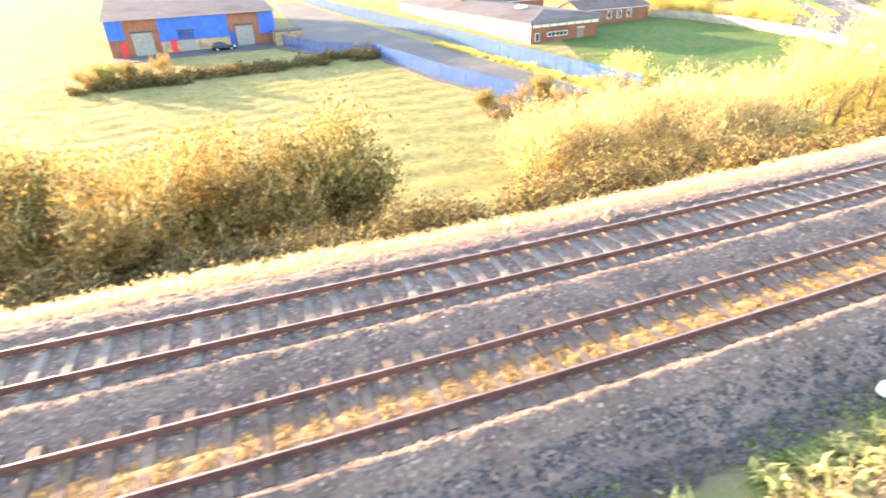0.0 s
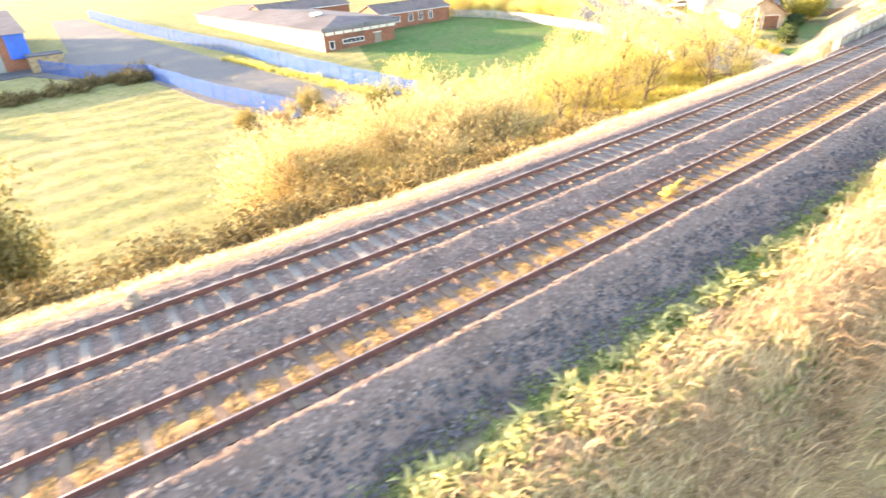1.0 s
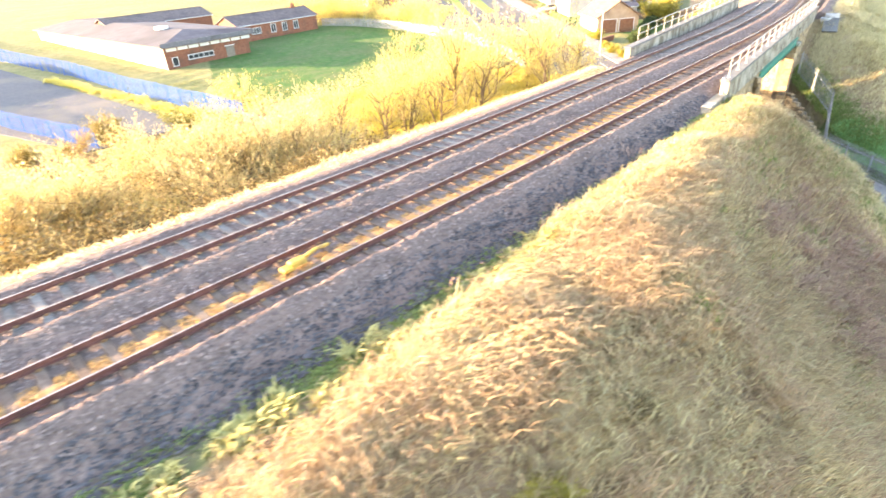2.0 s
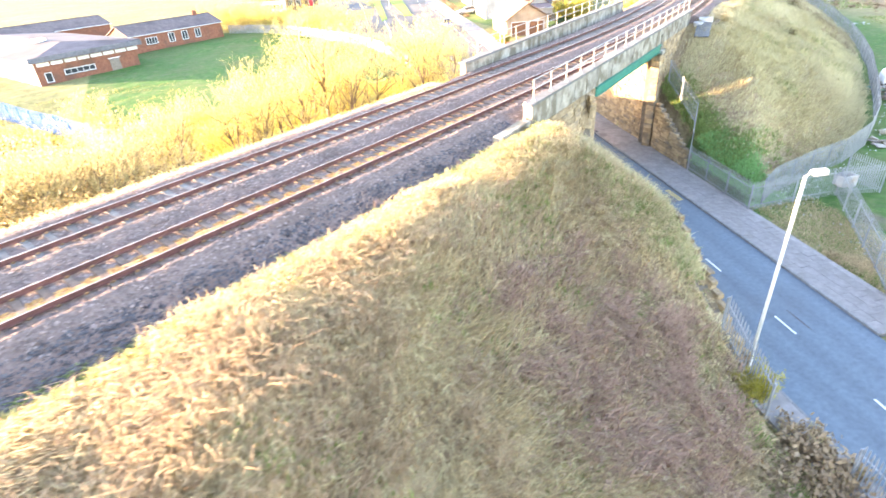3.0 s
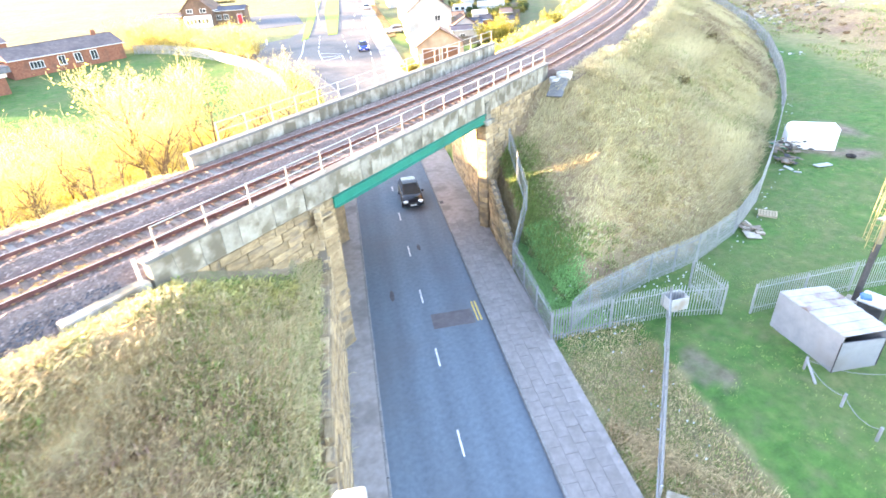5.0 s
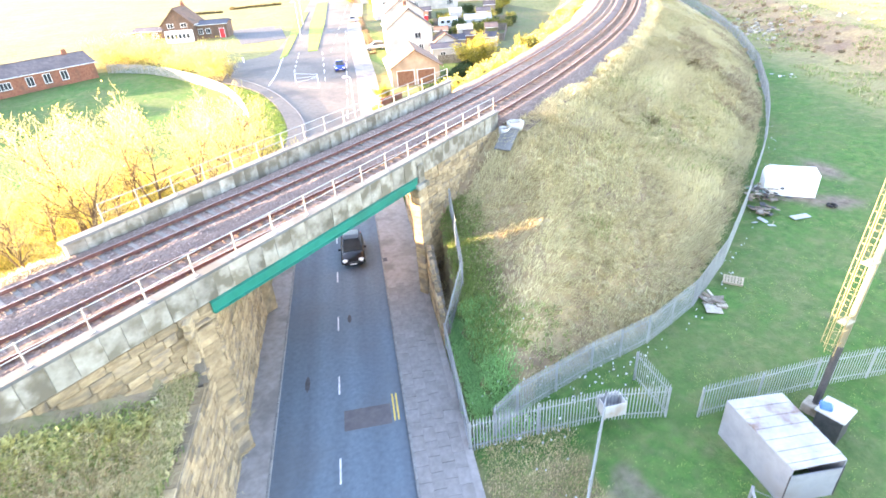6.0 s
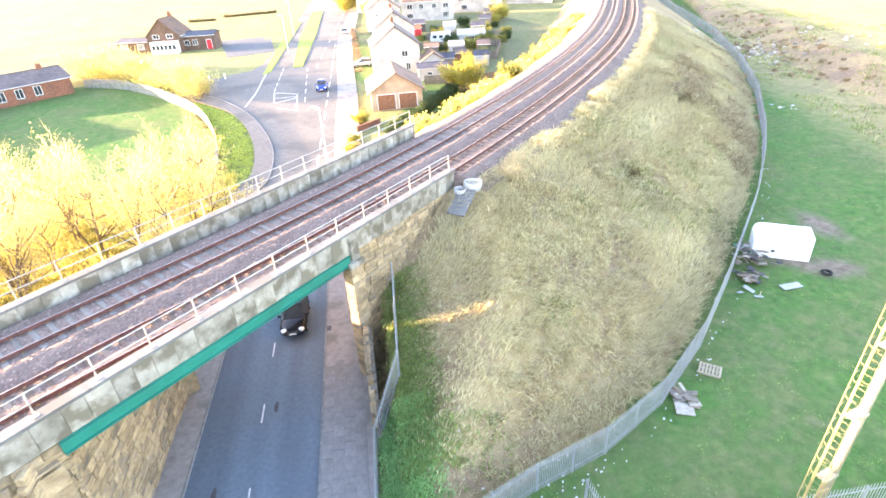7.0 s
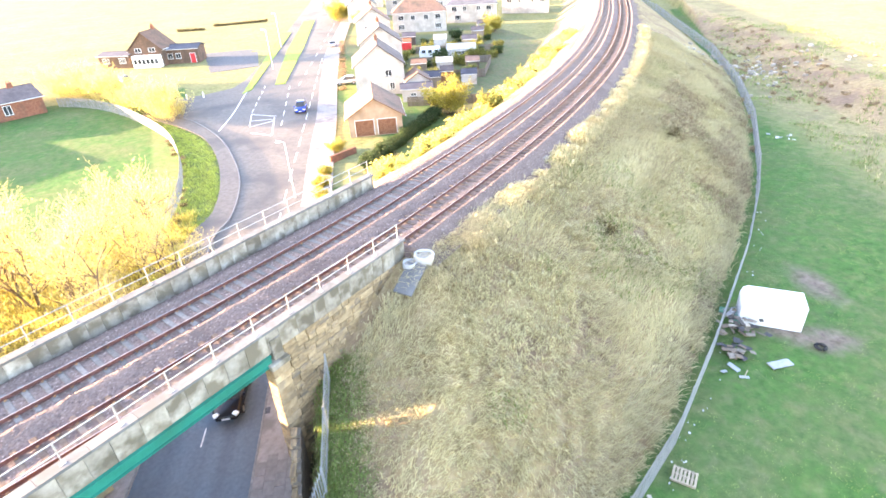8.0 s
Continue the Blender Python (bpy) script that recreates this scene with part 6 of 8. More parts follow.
def caravan(x, y, turn):
    c = thing("caravan", "white touring caravan parked in a back garden", "caravan", at=pose(x, y, float(base_level(y)), 0, 0, turn))
    prof = [(-2.3, 0.45), (2.3, 0.45), (2.45, 1.3), (2.1, 2.35), (-2.1, 2.35), (-2.45, 1.3)]
    m = Mesh().add([(px, py, pz) for py in (-1.05, 1.05) for px, pz in prof], [tuple(range(6)), tuple(range(11, 5, -1))] + [(i, 6 + i, 6 + (i + 1) % 6, (i + 1) % 6) for i in range(6)])
    part("shell", m, c, "", "white_paint")
    for wx in (-1.4, 0, 1.4):
        part("window", Mesh().box((wx, -1.06, 1.6), (0.8, 0.04, 0.6), 0, ch=0.01), c, "", "window_glass")
    for wy in (-0.95, 0.95):
        part("wheel", Mesh().tube([(0, wy - 0.09, 0.3), (0, wy + 0.09, 0.3)], 0.3, 12), c, "", "tyre")
    part("drawbar", Mesh().tube([(2.3, -0.4, 0.45), (3.4, 0, 0.42), (2.3, 0.4, 0.45)], 0.05, 6), c, "", "galv")


caravan(118.9, 131.5, -25)

# garden boundary fences
board_me = Mesh().box((0, 0, 0.75), (0.15, 0.025, 1.5), ch=0.004).data("board", "timber_grey")


def board_fence(points, label):
    fence = thing("garden_fence", label, "fence", group="garden fences")
    for (x0, y0), (x1, y1) in zip(points, points[1:]):
        run = math.hypot(x1 - x0, y1 - y0)
        k = int(run / 0.16)
        t = math.degrees(math.atan2(y1 - y0, x1 - x0))
        for i in range(k):
            x, y = x0 + (x1 - x0) * (i + 0.5) / k, y0 + (y1 - y0) * (i + 0.5) / k
            part("board", board_me, fence).matrix_basis = pose(x, y, float(base_level(y)), 0, 0, t)
        for h in (0.35, 1.15):
            part("fence_rail", Mesh().tube([(x0, y0, float(base_level(y0)) + h), (x1, y1, float(base_level(y1)) + h)], 0.04, 4), fence, "", "timber_grey")


board_fence([(101.0, 100.5), (106.5, 98.0)], "brown timber garden fence behind the garage")
board_fence([(108.0, 116.5), (121.0, 110.5)], "dark timber fence between back gardens")
board_fence([(113.0, 127.0), (128.0, 120.5)], "timber fence between back gardens")
board_fence([(106.5, 98.0), (118.0, 93.5)], "brown timber fence at the end of the gardens")
board_fence([(118.0, 138.0), (134.0, 130.0)], "grey timber fence across the back gardens")
board_fence([(121.0, 110.5), (128.0, 120.5)], "weathered timber fence along the railway side of the gardens")
for gx0, gy0, gl, gw0, gh, g_wall, g_roof, g_label in (
    (109.5, 109.5, 3.2, 2.4, 1.9, "timber_grey", "roof_flat", "grey timber garden shed with a felt roof"),
    (113.8, 112.2, 2.4, 2.0, 1.8, "rust", "roof_brown", "brown stained timber garden shed"),
    (116.2, 107.8, 2.8, 2.0, 1.8, "dirty_white", "roof_flat", "pale block outhouse with a felt roof"),
    (121.5, 116.5, 2.6, 2.0, 1.9, "timber_dark", "roof_brown", "dark creosoted garden shed"),
    (107.8, 124.0, 3.0, 2.2, 1.9, "timber_grey", "roof_flat", "low timber garden store"),
    (131.5, 137.0, 3.4, 2.4, 1.9, "timber_pale", "roof_flat", "pale timber summer house"),
    (126.0, 141.5, 3.0, 2.2, 1.9, "dirty_white", "dirty_white", "pale sheeted greenhouse in a back garden"),
    (121.0, 149.0, 3.2, 2.4, 1.9, "timber_dark", "roof_flat", "dark garden shed below the hipped houses"),
    (138.5, 146.0, 3.0, 2.4, 1.9, "timber_grey", "roof_brown", "small brown-roofed garden shed"),
    (144.5, 154.0, 3.2, 2.4, 1.9, "dirty_white", "roof_flat", "pale block garden garage"),
):
    house(gx0, gy0, -25, gl, gw0, gh, gh + 0.7, g_wall, g_roof, g_label, name="garden_shed", category="shed", group="garden sheds", over=0.1)
gw = Mesh()
gw.prism([(83.2, 82.6), (87.2, 84.5), (87.1, 84.8), (83.1, 82.9)], -8.3, -7.3)
lone("garden_wall", gw, "low red brick garden wall at the corner of the bungalow", "wall", "brick")

# pub
pub = house(63.5, 165.0, 65, 7.2, 7.6, 3.7, 7.2, "brick_brown", "roof_tile", "brown brick roadside pub with a tall gable and white bay front", [("l", -1.6, 3.6, 1.5, 0.95), ("l", 1.6, 3.6, 1.5, 0.95)], chimneys=[(2.6, 0.7)], name="pub", category="pub", group="", z=-6.0)
part("bay_front", Mesh().box((-4.4, -0.3, 1.3), (1.6, 6.2, 2.6), 0, ch=0.05), pub, "white painted bay front", "white_paint")
for i in range(6):
    part("bay_window", Mesh().box((-5.22, -2.7 + i * 0.95, 1.4), (0.06, 0.6, 0.95)), pub, "", "window_glass")
wing = house(56.3, 166.6, -30, 7.4, 5.0, 2.7, 3.2, "brick_brown", "roof_flat", "flat-roofed brown brick side wing of the pub", [("f", -2, 1.7, 1.6, 1.2), ("f", 2, 1.7, 1.6, 1.2)], name="pub_wing", category="pub", group="pub wings", z=-6.0)
house(70.4, 163.2, -20, 7.0, 5.6, 3.1, 3.7, "brick_brown", "roof_flat", "flat-roofed brown brick wing of the pub with a red door", [("f", -2.8, 1.7, 1.2, 1.2), ("f", -1.0, 1.7, 1.2, 1.2)], doors=[("f", 2.2, 1.1, 2.1, "red_paint")], name="pub_wing", category="pub", group="pub wings", z=-6.0)

# school
ang = 27.5
hall = thing("school_hall", "flat-roofed brick and white school building with clerestory windows", "school", at=pose(15.7, 106.0, -7.5, 0, 0, ang))
L_, D_ = 15.4, 60.0
part("wall", Mesh().box((L_ / 2, D_ / 2, 1.4), (L_, D_, 3.8)), hall, "red brick wall", "brick")
part("side_wall", Mesh().box((-0.08, D_ / 2, 1.5), (0.1, D_, 3.6)), hall, "white panelled side wall", "render_white")
m = Mesh()
m.add([(-0.8, -0.8, 3.4), (L_ + 0.8, -0.8, 3.4), (L_ + 0.8, D_ + 0.8, 3.4), (-0.8, D_ + 0.8, 3.4), (-0.8, -0.8, 3.6), (L_ + 0.8, -0.8, 4.2), (L_ * 0.45, 6, 5.0), (L_ + 0.8, D_ + 0.8, 4.2), (-0.8, D_ + 0.8, 3.6), (L_ * 0.45, D_ - 4, 5.0)], [(3, 2, 1, 0), (0, 1, 5, 4), (1, 2, 7, 5), (2, 3, 8, 7), (3, 0, 4, 8), (4, 5, 6), (5, 7, 9, 6), (7, 8, 9), (8, 4, 6, 9)])
part("roof", m, hall, "low grey felt roof", "roof_flat")
part("fascia", Mesh().box((L_ / 2, -0.85, 3.7), (L_ + 1.7, 0.08, 0.75)), hall, "dark fascia board", "roof_slate")
for i in range(8):
    part("clerestory_window", Mesh().box((1.2 + i * 1.95, -0.06, 2.9), (1.7, 0.1, 0.5)), hall, "", "upvc")
window(hall, Matrix.Identity(4), pose(6.0, -0.02, 1.3), 4.6, 0.8, 4)
window(hall, Matrix.Identity(4), pose(1.4, -0.02, 1.0), 1.0, 1.4, 0)
dd = part("door", Mesh().box((11.5, -0.04, 0.9), (1.6, 0.1, 2.1), 0, ch=0.01), hall, "", "timber_grey")
part("door_frame", Mesh().box((11.5, -0.03, 2.0), (1.9, 0.14, 0.12)), dd, "", "upvc")
part("vent", Mesh().box((6, 12, 5.1), (1.8, 1.8, 0.5), 0, ch=0.1), hall, "white roof light", "white_paint")
house(35.2, 131.6, 26, 19.0, 8.0, 2.8, 4.3, "brick", "roof_brown", "long low brick school block with a dark pitched roof", [("f", -5.5, 1.6, 2.2, 1.2), ("f", -1.5, 1.6, 1.2, 1.6), ("f", 1.2, 1.6, 1.2, 1.6), ("f", 4.0, 1.6, 1.2, 1.6)], chimneys=[(6.5, 0.9)], name="school_block", category="school", group="school buildings")
house(12.8, 147.5, 26, 22.0, 9.0, 3.0, 4.4, "brick", "roof_brown", "rear brick school block with a dark pitched roof", [("f", -5, 1.8, 2.2, 1.2), ("f", 0, 1.8, 2.2, 1.2)], name="school_block", category="school", group="school buildings")

# panelled fence round the school field
panel_line = smooth_line([(47.0, 134.6), (51.0, 131.5), (56.3, 124.5), (61.3, 113.5), (64.6, 103.0), (65.7, 92.0), (65.2, 82.0), (63.4, 73.5)], 5)
palisade(panel_line, 1.7, "grey steel railing curving round the school field", singly=False, metal="galv", gap=0.1, name="school_fence")

lone("pub_car_park", flat([(73.8, 146.5), (84.0, 146.5), (87.0, 167.5), (74.4, 169.5)], 0.05), "grey asphalt car park beside the pub", "car park", "yard_asphalt", kind="structure")

# warehouse
wh = thing("warehouse", "blue clad warehouse with brick bays and roller shutters", "warehouse", at=pose(-60.5, 103.3, -7.6, 0, 0, 25.5))
WL, WD, WHI = 29.5, 45.0, 6.2
part("wall", Mesh().box((WL / 2, WD / 2, WHI / 2), (WL, WD, WHI)), wh, "", "brick")
for cx_, cz_, cw_, ch_ in ((1.4, 4.6, 2.8, 3.2), (14.6, 4.2, 12.2, 4.0), (28.0, 4.2, 3.0, 4.0)):
    part("cladding", Mesh().box((cx_, -0.1, cz_), (cw_, 0.16, ch_)), wh, "bright blue metal cladding", "blue_clad")
part("plinth", Mesh().box((14.6, -0.06, 1.2), (12.2, 0.1, 1.9)), wh, "buff masonry base", "sandstone")
part("roof", Mesh().add([(-0.5, -0.5, WHI), (WL + 0.5, -0.5, WHI), (WL + 0.5, WD, WHI), (-0.5, WD, WHI), (-0.5, WD / 2, WHI + 2.5), (WL + 0.5, WD / 2, WHI + 2.5)], [(0, 1, 5, 4), (3, 4, 5, 2), (1, 2, 5), (0, 4, 3), (0, 3, 2, 1)]), wh, "pale sheet roof", "roof_flat")
for x, w, h, material, label in ((5.6, 3.4, 4.0, "shutter", "grey roller shutter"), (13.0, 2.8, 3.8, "shutter", "pale roller shutter"), (23.6, 3.2, 4.0, "shutter", "grey roller shutter")):
    sh_ = part("roller_shutter", Mesh().box((x, -0.12, h / 2), (w, 0.12, h)), wh, label, material)
    part("shutter_frame", Mesh().box((x, -0.16, h + 0.1), (w + 0.4, 0.2, 0.3)), sh_, "", "steel_dark")
for x in (2.2, 10.6):
    part("door", Mesh().box((x, -0.12, 1.2), (1.1, 0.12, 2.4)), wh, "red door", "red_paint")
part("door", Mesh().box((21.2, -0.2, 1.5), (0.9, 0.12, 3.0)), wh, "pale blue door", "blue_fence")
hut = thing("yard_hut", "buff block hut beside the warehouse", "hut", at=pose(-31.0, 113.5, -7.4, 0, 0, 25))
part("wall", Mesh().box((0, 0, 1.3), (5.0, 3.5, 2.6)), hut, "", "sandstone")
part("roof", Mesh().box((0, 0, 2.7), (5.4, 3.9, 0.2), 0, ch=0.04), hut, "", "roof_flat")
# shade over this yard is painted by its dark asphalt
lone("warehouse_yard", flat([(-62, 102), (-58, 97.5), (-33, 109), (-24, 102), (-12, 97), (-2, 80), (8.5, 67.5), (19.0, 71.5), (7.0, 92.0), (-3.0, 109.0), (-26, 148), (-46, 186), (-54, 186), (-33, 130), (-34, 116)], 0.1), "worn grey asphalt yard and access road", "yard", "yard_asphalt", kind="structure")


def mesh_fence(points, high, label, metal, gap=0.6):
    """Blue steel mesh panels on posts, seen far off: thin pales and rails."""
    palisade(points, high, label, singly=False, metal=metal, gap=gap * 0.24)


mesh_fence([(-33.0, 113.0), (-23.3, 103.0), (-11.8, 98.0), (-0.8, 81.0), (9.6, 68.2)], 2.2, "blue steel palisade fence round the warehouse yard", "blue_fence")
mesh_fence([(-44.0, 186.0), (-24.0, 150.0), (-6.0, 121.0), (1.3, 110.0)], 2.4, "blue steel fence along the access road", "blue_fence")
mesh_fence([(1.3, 110.0), (10.3, 93.3), (22.2, 73.6), (24.5, 69.8)], 2.4, "blue-grey steel fence between access road and school field", "blue_fence")
m = Mesh().prism([(24.5, 69.8), (29.0, 63.0), (29.2, 63.2), (24.7, 70.0)], [-8.9, -9.1, -9.1, -8.9], [-7.5, -7.8, -7.8, -7.5])
lone("boundary_wall", m, "pale low wall at the end of the school fence", "wall", "coping")


# ---------------------------------------------------------------- cars
def car(x, y, turn, paint_name, label, z=None):
    """A hatchback: lofted body, glasshouse, lights, mirrors, bumpers, wheels; its nose at +x."""
    z = float(base_level(y)) if z is None else z
    c = thing("car", label, "car", group="cars", at=pose(x, y, z, 0, 0, turn))
    stations = [(-2.05, 0.72, 0.35, 0.85), (-1.9, 0.84, 0.28, 0.98), (-1.2, 0.88, 0.24, 0.95), (0.0, 0.89, 0.24, 0.92), (0.9, 0.88, 0.24, 0.9), (1.6, 0.84, 0.26, 0.8), (2.0, 0.72, 0.32, 0.66), (2.1, 0.55, 0.36, 0.58)]
    m, v = Mesh(), []
    for px, w, lo, hi in stations:
        v += [(px, -w * 0.9, lo), (px, -w, lo + 0.15), (px, -w, hi - 0.12), (px, -w * 0.85, hi), (px, w * 0.85, hi), (px, w, hi - 0.12), (px, w, lo + 0.15), (px, w * 0.9, lo)]
    f = [(8 * i + j, 8 * i + (j + 1) % 8, 8 * i + 8 + (j + 1) % 8, 8 * i + 8 + j) for i in range(7) for j in range(8)] + [tuple(range(7, -1, -1)), tuple(range(56, 64))]
    m.add(v, [tuple(reversed(g)) for g in f])
    part("body", m, c, "", paint_name, smooth=True)
    cab = [(-1.95, 0.66, 0.96), (-1.55, 0.6, 1.4), (-0.6, 0.6, 1.48), (0.1, 0.58, 1.44), (0.95, 0.66, 0.92)]
    m, v = Mesh(), []
    for px, w, hi in cab:
        v += [(px, -0.78, 0.9), (px, -w, hi), (px, w, hi), (px, 0.78, 0.9)]
    m.add(v, [(4 * i + j, 4 * i + 4 + j, 4 * i + 4 + (j + 1) % 4, 4 * i + (j + 1) % 4) for i in range(4) for j in range(4)] + [(0, 1, 2, 3), (19, 18, 17, 16)])
    part("glasshouse", m, c, "dark window glass", "window_glass")
    m = Mesh().add([(-1.5, -0.59, 1.41), (-0.6, -0.6, 1.49), (0.05, -0.57, 1.46), (0.05, 0.57, 1.46), (-0.6, 0.6, 1.49), (-1.5, 0.59, 1.41), (-1.5, -0.59, 1.45), (-0.6, -0.6, 1.53), (0.05, -0.57, 1.5), (0.05, 0.57, 1.5), (-0.6, 0.6, 1.53), (-1.5, 0.59, 1.45)], [(6, 7, 10, 11), (7, 8, 9, 10), (0, 5, 4, 1), (1, 4, 3, 2), (0, 1, 7, 6), (1, 2, 8, 7), (2, 3, 9, 8), (3, 4, 10, 9), (4, 5, 11, 10), (5, 0, 6, 11)])
    part("roof_panel", m, c, "", paint_name)
    for s in (-1, 1):
        part("headlight", Mesh().box((1.93, s * 0.6, 0.66), (0.3, 0.34, 0.14), -s * 0.5, ch=0.03), c, "clear headlight", "head_lamp")
        part("tail_light", Mesh().box((-1.97, s * 0.66, 0.78), (0.14, 0.2, 0.3), 0, ch=0.02), c, "", "red_paint")
        part("mirror", Mesh().box((0.62, s * 0.97, 0.98), (0.16, 0.2, 0.14), 0, ch=0.03), c, "", paint_name)
        for px in (-1.28, 1.28):
            w = part("wheel", Mesh().tube([(px, s * 0.7, 0.31), (px, s * 0.9, 0.31)], 0.31, 16), c, "", "tyre")
            part("rim", Mesh().tube([(px, s * 0.89, 0.31), (px, s * 0.915, 0.31)], 0.2, 10), w, "", "galv")
    part("front_bumper", Mesh().box((2.03, 0, 0.42), (0.2, 1.3, 0.2), 0, ch=0.05), c, "", paint_name)
    part("grille", Mesh().box((2.1, 0, 0.56), (0.08, 0.8, 0.12), 0, ch=0.02), c, "", "plastic_black")
    part("number_plate", Mesh().box((2.14, 0, 0.43), (0.02, 0.5, 0.11)), c, "white number plate", "white_paint")


cx, cy, _ = road(CAR_U, 1.3)
car(cx, cy, RT + 180, "car_black", "black hatchback driving on the road under the bridge", float(base_level(cy)) + 0.005)
car(84.9, 107.5, RT + 180, "car_blue", "blue car waiting at the junction", float(base_level(107.5)) + 0.105)
car(96.4, 120.5, 170, "car_silver", "silver car parked in a driveway")
car(104.0, 158.0, RT, "car_silver", "pale car on the main road", float(base_level(158)) + 0.105)
car(-42.0, 108.5, 30, "car_black", "dark car parked at the warehouse", -7.45)
car(57.0, 148.0, 120, "car_black", "dark car in the pub car park")
street_lamp(Matrix.Translation((76.9, 74.6, float(base_level(74.6)))), 6.5, 0.3, "pale street lamp beside the junction", 2.6)
street_lamp(Matrix.Translation((86.3, 141.5, float(base_level(141.5)))), 8.0, 0.3, "grey street lamp on the reservation", 2.9)
street_lamp(Matrix.Translation((92.5, 165.0, float(base_level(165)))), 8.0, 0.3, "grey street lamp on the reservation", 2.9)
for x, y in ((68.2, 125.6), (71.0, 125.8)):
    lone("bollard", Mesh().box((0, 0, 0.5), (0.25, 0.25, 1.0), 0, ch=0.04), "white bollard at the mouth of the side road", "bollard", "white_paint", group="bollards", at=Matrix.Translation((x, y, float(base_level(y)) + 0.1)))

# ---------------------------------------------------------------- grass and scrub
veg = np.random.default_rng(21)


def blades(name, x, y, length, width, material, label, lean=0.5, per=5, spread_r=0.12, category="grass", slump=0.0, comb=0.0):
    """Clumps of bent grass blades at plan points, joined: each blade two faces."""
    z, *_ = terrain(x, y)
    k = len(x) * per
    px = np.repeat(x, per) + veg.normal(0, spread_r, k)
    py = np.repeat(y, per) + veg.normal(0, spread_r, k)
    pz = np.repeat(z, per) - 0.03
    L = np.repeat(length, per) * veg.uniform(0.6, 1.25, k)
    a = veg.uniform(0, 2 * np.pi, k)
    if comb:
        flow = -1.1 + 1.3 * np.sin(x * 0.37 + 1.7 * np.sin(y * 0.29)) + 0.9 * np.sin(y * 0.61 - x * 0.23)
        a = np.where(veg.random(k) < comb, np.repeat(flow + veg.normal(0, 0.25, len(x)), per) + veg.normal(0, 0.35, k), a)
    dx, dy = np.cos(a) * lean * veg.uniform(0.3, 1.3, k), np.sin(a) * lean * veg.uniform(0.3, 1.3, k)
    dy = dy - slump
    w = width * veg.uniform(0.6, 1.4, k)
    b = a + np.pi / 2 + veg.uniform(-0.6, 0.6, k)
    wx, wy = np.cos(b) * w, np.sin(b) * w
    v = np.empty((k, 5, 3))
    v[:, 0] = np.c_[px - wx, py - wy, pz]
    v[:, 1] = np.c_[px + wx, py + wy, pz]
    mx, my, mz = px + dx * L * 0.35, py + dy * L * 0.35, pz + L * 0.62
    v[:, 2] = np.c_[mx + wx * 0.8, my + wy * 0.8, mz]
    v[:, 3] = np.c_[mx - wx * 0.8, my - wy * 0.8, mz]
    v[:, 4] = np.c_[px + dx * L, py + dy * L, pz + L * (0.92 - 0.25 * lean)]
    o = 5 * np.arange(k)[:, None]
    f = np.concatenate([o + [0, 1, 2], o + [0, 2, 3], o + [3, 2, 4]]).astype(np.int64)
    return lone(name, big_mesh(name, v.reshape(-1, 3), f, material), label, category, kind="stuff")


def on_line(count, s0, s1, d0, d1):
    s, d = veg.uniform(s0, s1, count), veg.uniform(d0, d1, count)
    h = np.interp(s, SS, HH)
    return np.interp(s, SS, XX) - d * np.sin(h), np.interp(s, SS, YY) + d * np.cos(h)


def clear(x, y, margin=0.35):
    """Drops points on the road, in the walls and on the bridge."""
    v = (x - RO[0]) * RV[0] + (y - RO[1]) * RV[1]
    n = (x - BO[0]) * BN[0] + (y - BO[1]) * BN[1]
    b = (x - BO[0]) * BB[0] + (y - BO[1]) * BB[1]
    ok = ~((v > V_WALL_L - 0.75 - margin) & (v < V_WALL_R + margin)) & ~((n > -margin) & (n < BRIDGE_WIDE + 0.5) & (b > -10) & (b < 26))
    return x[ok], y[ok]


def patchy(x, y, seed, keep=0.5, size=3.0):
    """Keeps points in clumps."""
    q = np.array([noise.noise(Vector((a / size, b / size, seed))) for a, b in zip(x, y)])
    ok = q > np.quantile(q, 1 - keep)
    return x[ok], y[ok]


x, y = clear(*on_line(28000, -6, 64, -26, -6.05))
rs, rd = rail_coords(x, y)
ok = (terrain(x, y)[2] > 0.5) & ((rs > 34) | (rd < -7.3))
x, y = x[ok], y[ok]
blades("dry_grass", x, y, veg.uniform(0.25, 0.6, len(x)), 0.014, "grass_straw", "long dry straw-coloured grass on the bank", 1.0, 9, 0.22, slump=0.25, comb=0.75)
x, y = patchy(*clear(*on_line(10000, -6, 38, -24, -7.6)), 3.3, 0.45, 2.2)
blades("bracken", x, y, veg.uniform(0.45, 0.9, len(x)), 0.013, "bracken", "withered brown bracken on the bank", 0.9, 13, 0.25, slump=0.3)
x, y = patchy(*clear(*on_line(9000, -6, 64, -23, -8.0)), 8.1, 0.25)
mx, my = patchy(*clear(*on_line(8000, 44, 64, -22, -6.8)), 2.8, 0.6)
x, y = np.r_[x, mx], np.r_[y, my]
blades("green_grass", x, y, veg.uniform(0.15, 0.4, len(x)), 0.018, "grass_green", "green grass among the dry stalks", 0.7, 8, 0.22)
px, py = veg.normal(46.8, 1.3, 1500), veg.normal(15.3, 2.0, 1500)
px, py = np.r_[px, veg.normal(44.8, 1.4, 1300)], np.r_[py, veg.normal(13.4, 1.6, 1300)]
px, py = patchy(*clear(px, py), 12.0, 0.34, 0.9)
blades("bracken", px, py, veg.uniform(0.5, 0.95, len(px)), 0.016, "dead_bracken", "dark purple-brown dead bracken low on the bank", 0.8, 14, 0.22, slump=0.2)
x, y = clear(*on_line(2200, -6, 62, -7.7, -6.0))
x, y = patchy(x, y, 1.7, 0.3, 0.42)
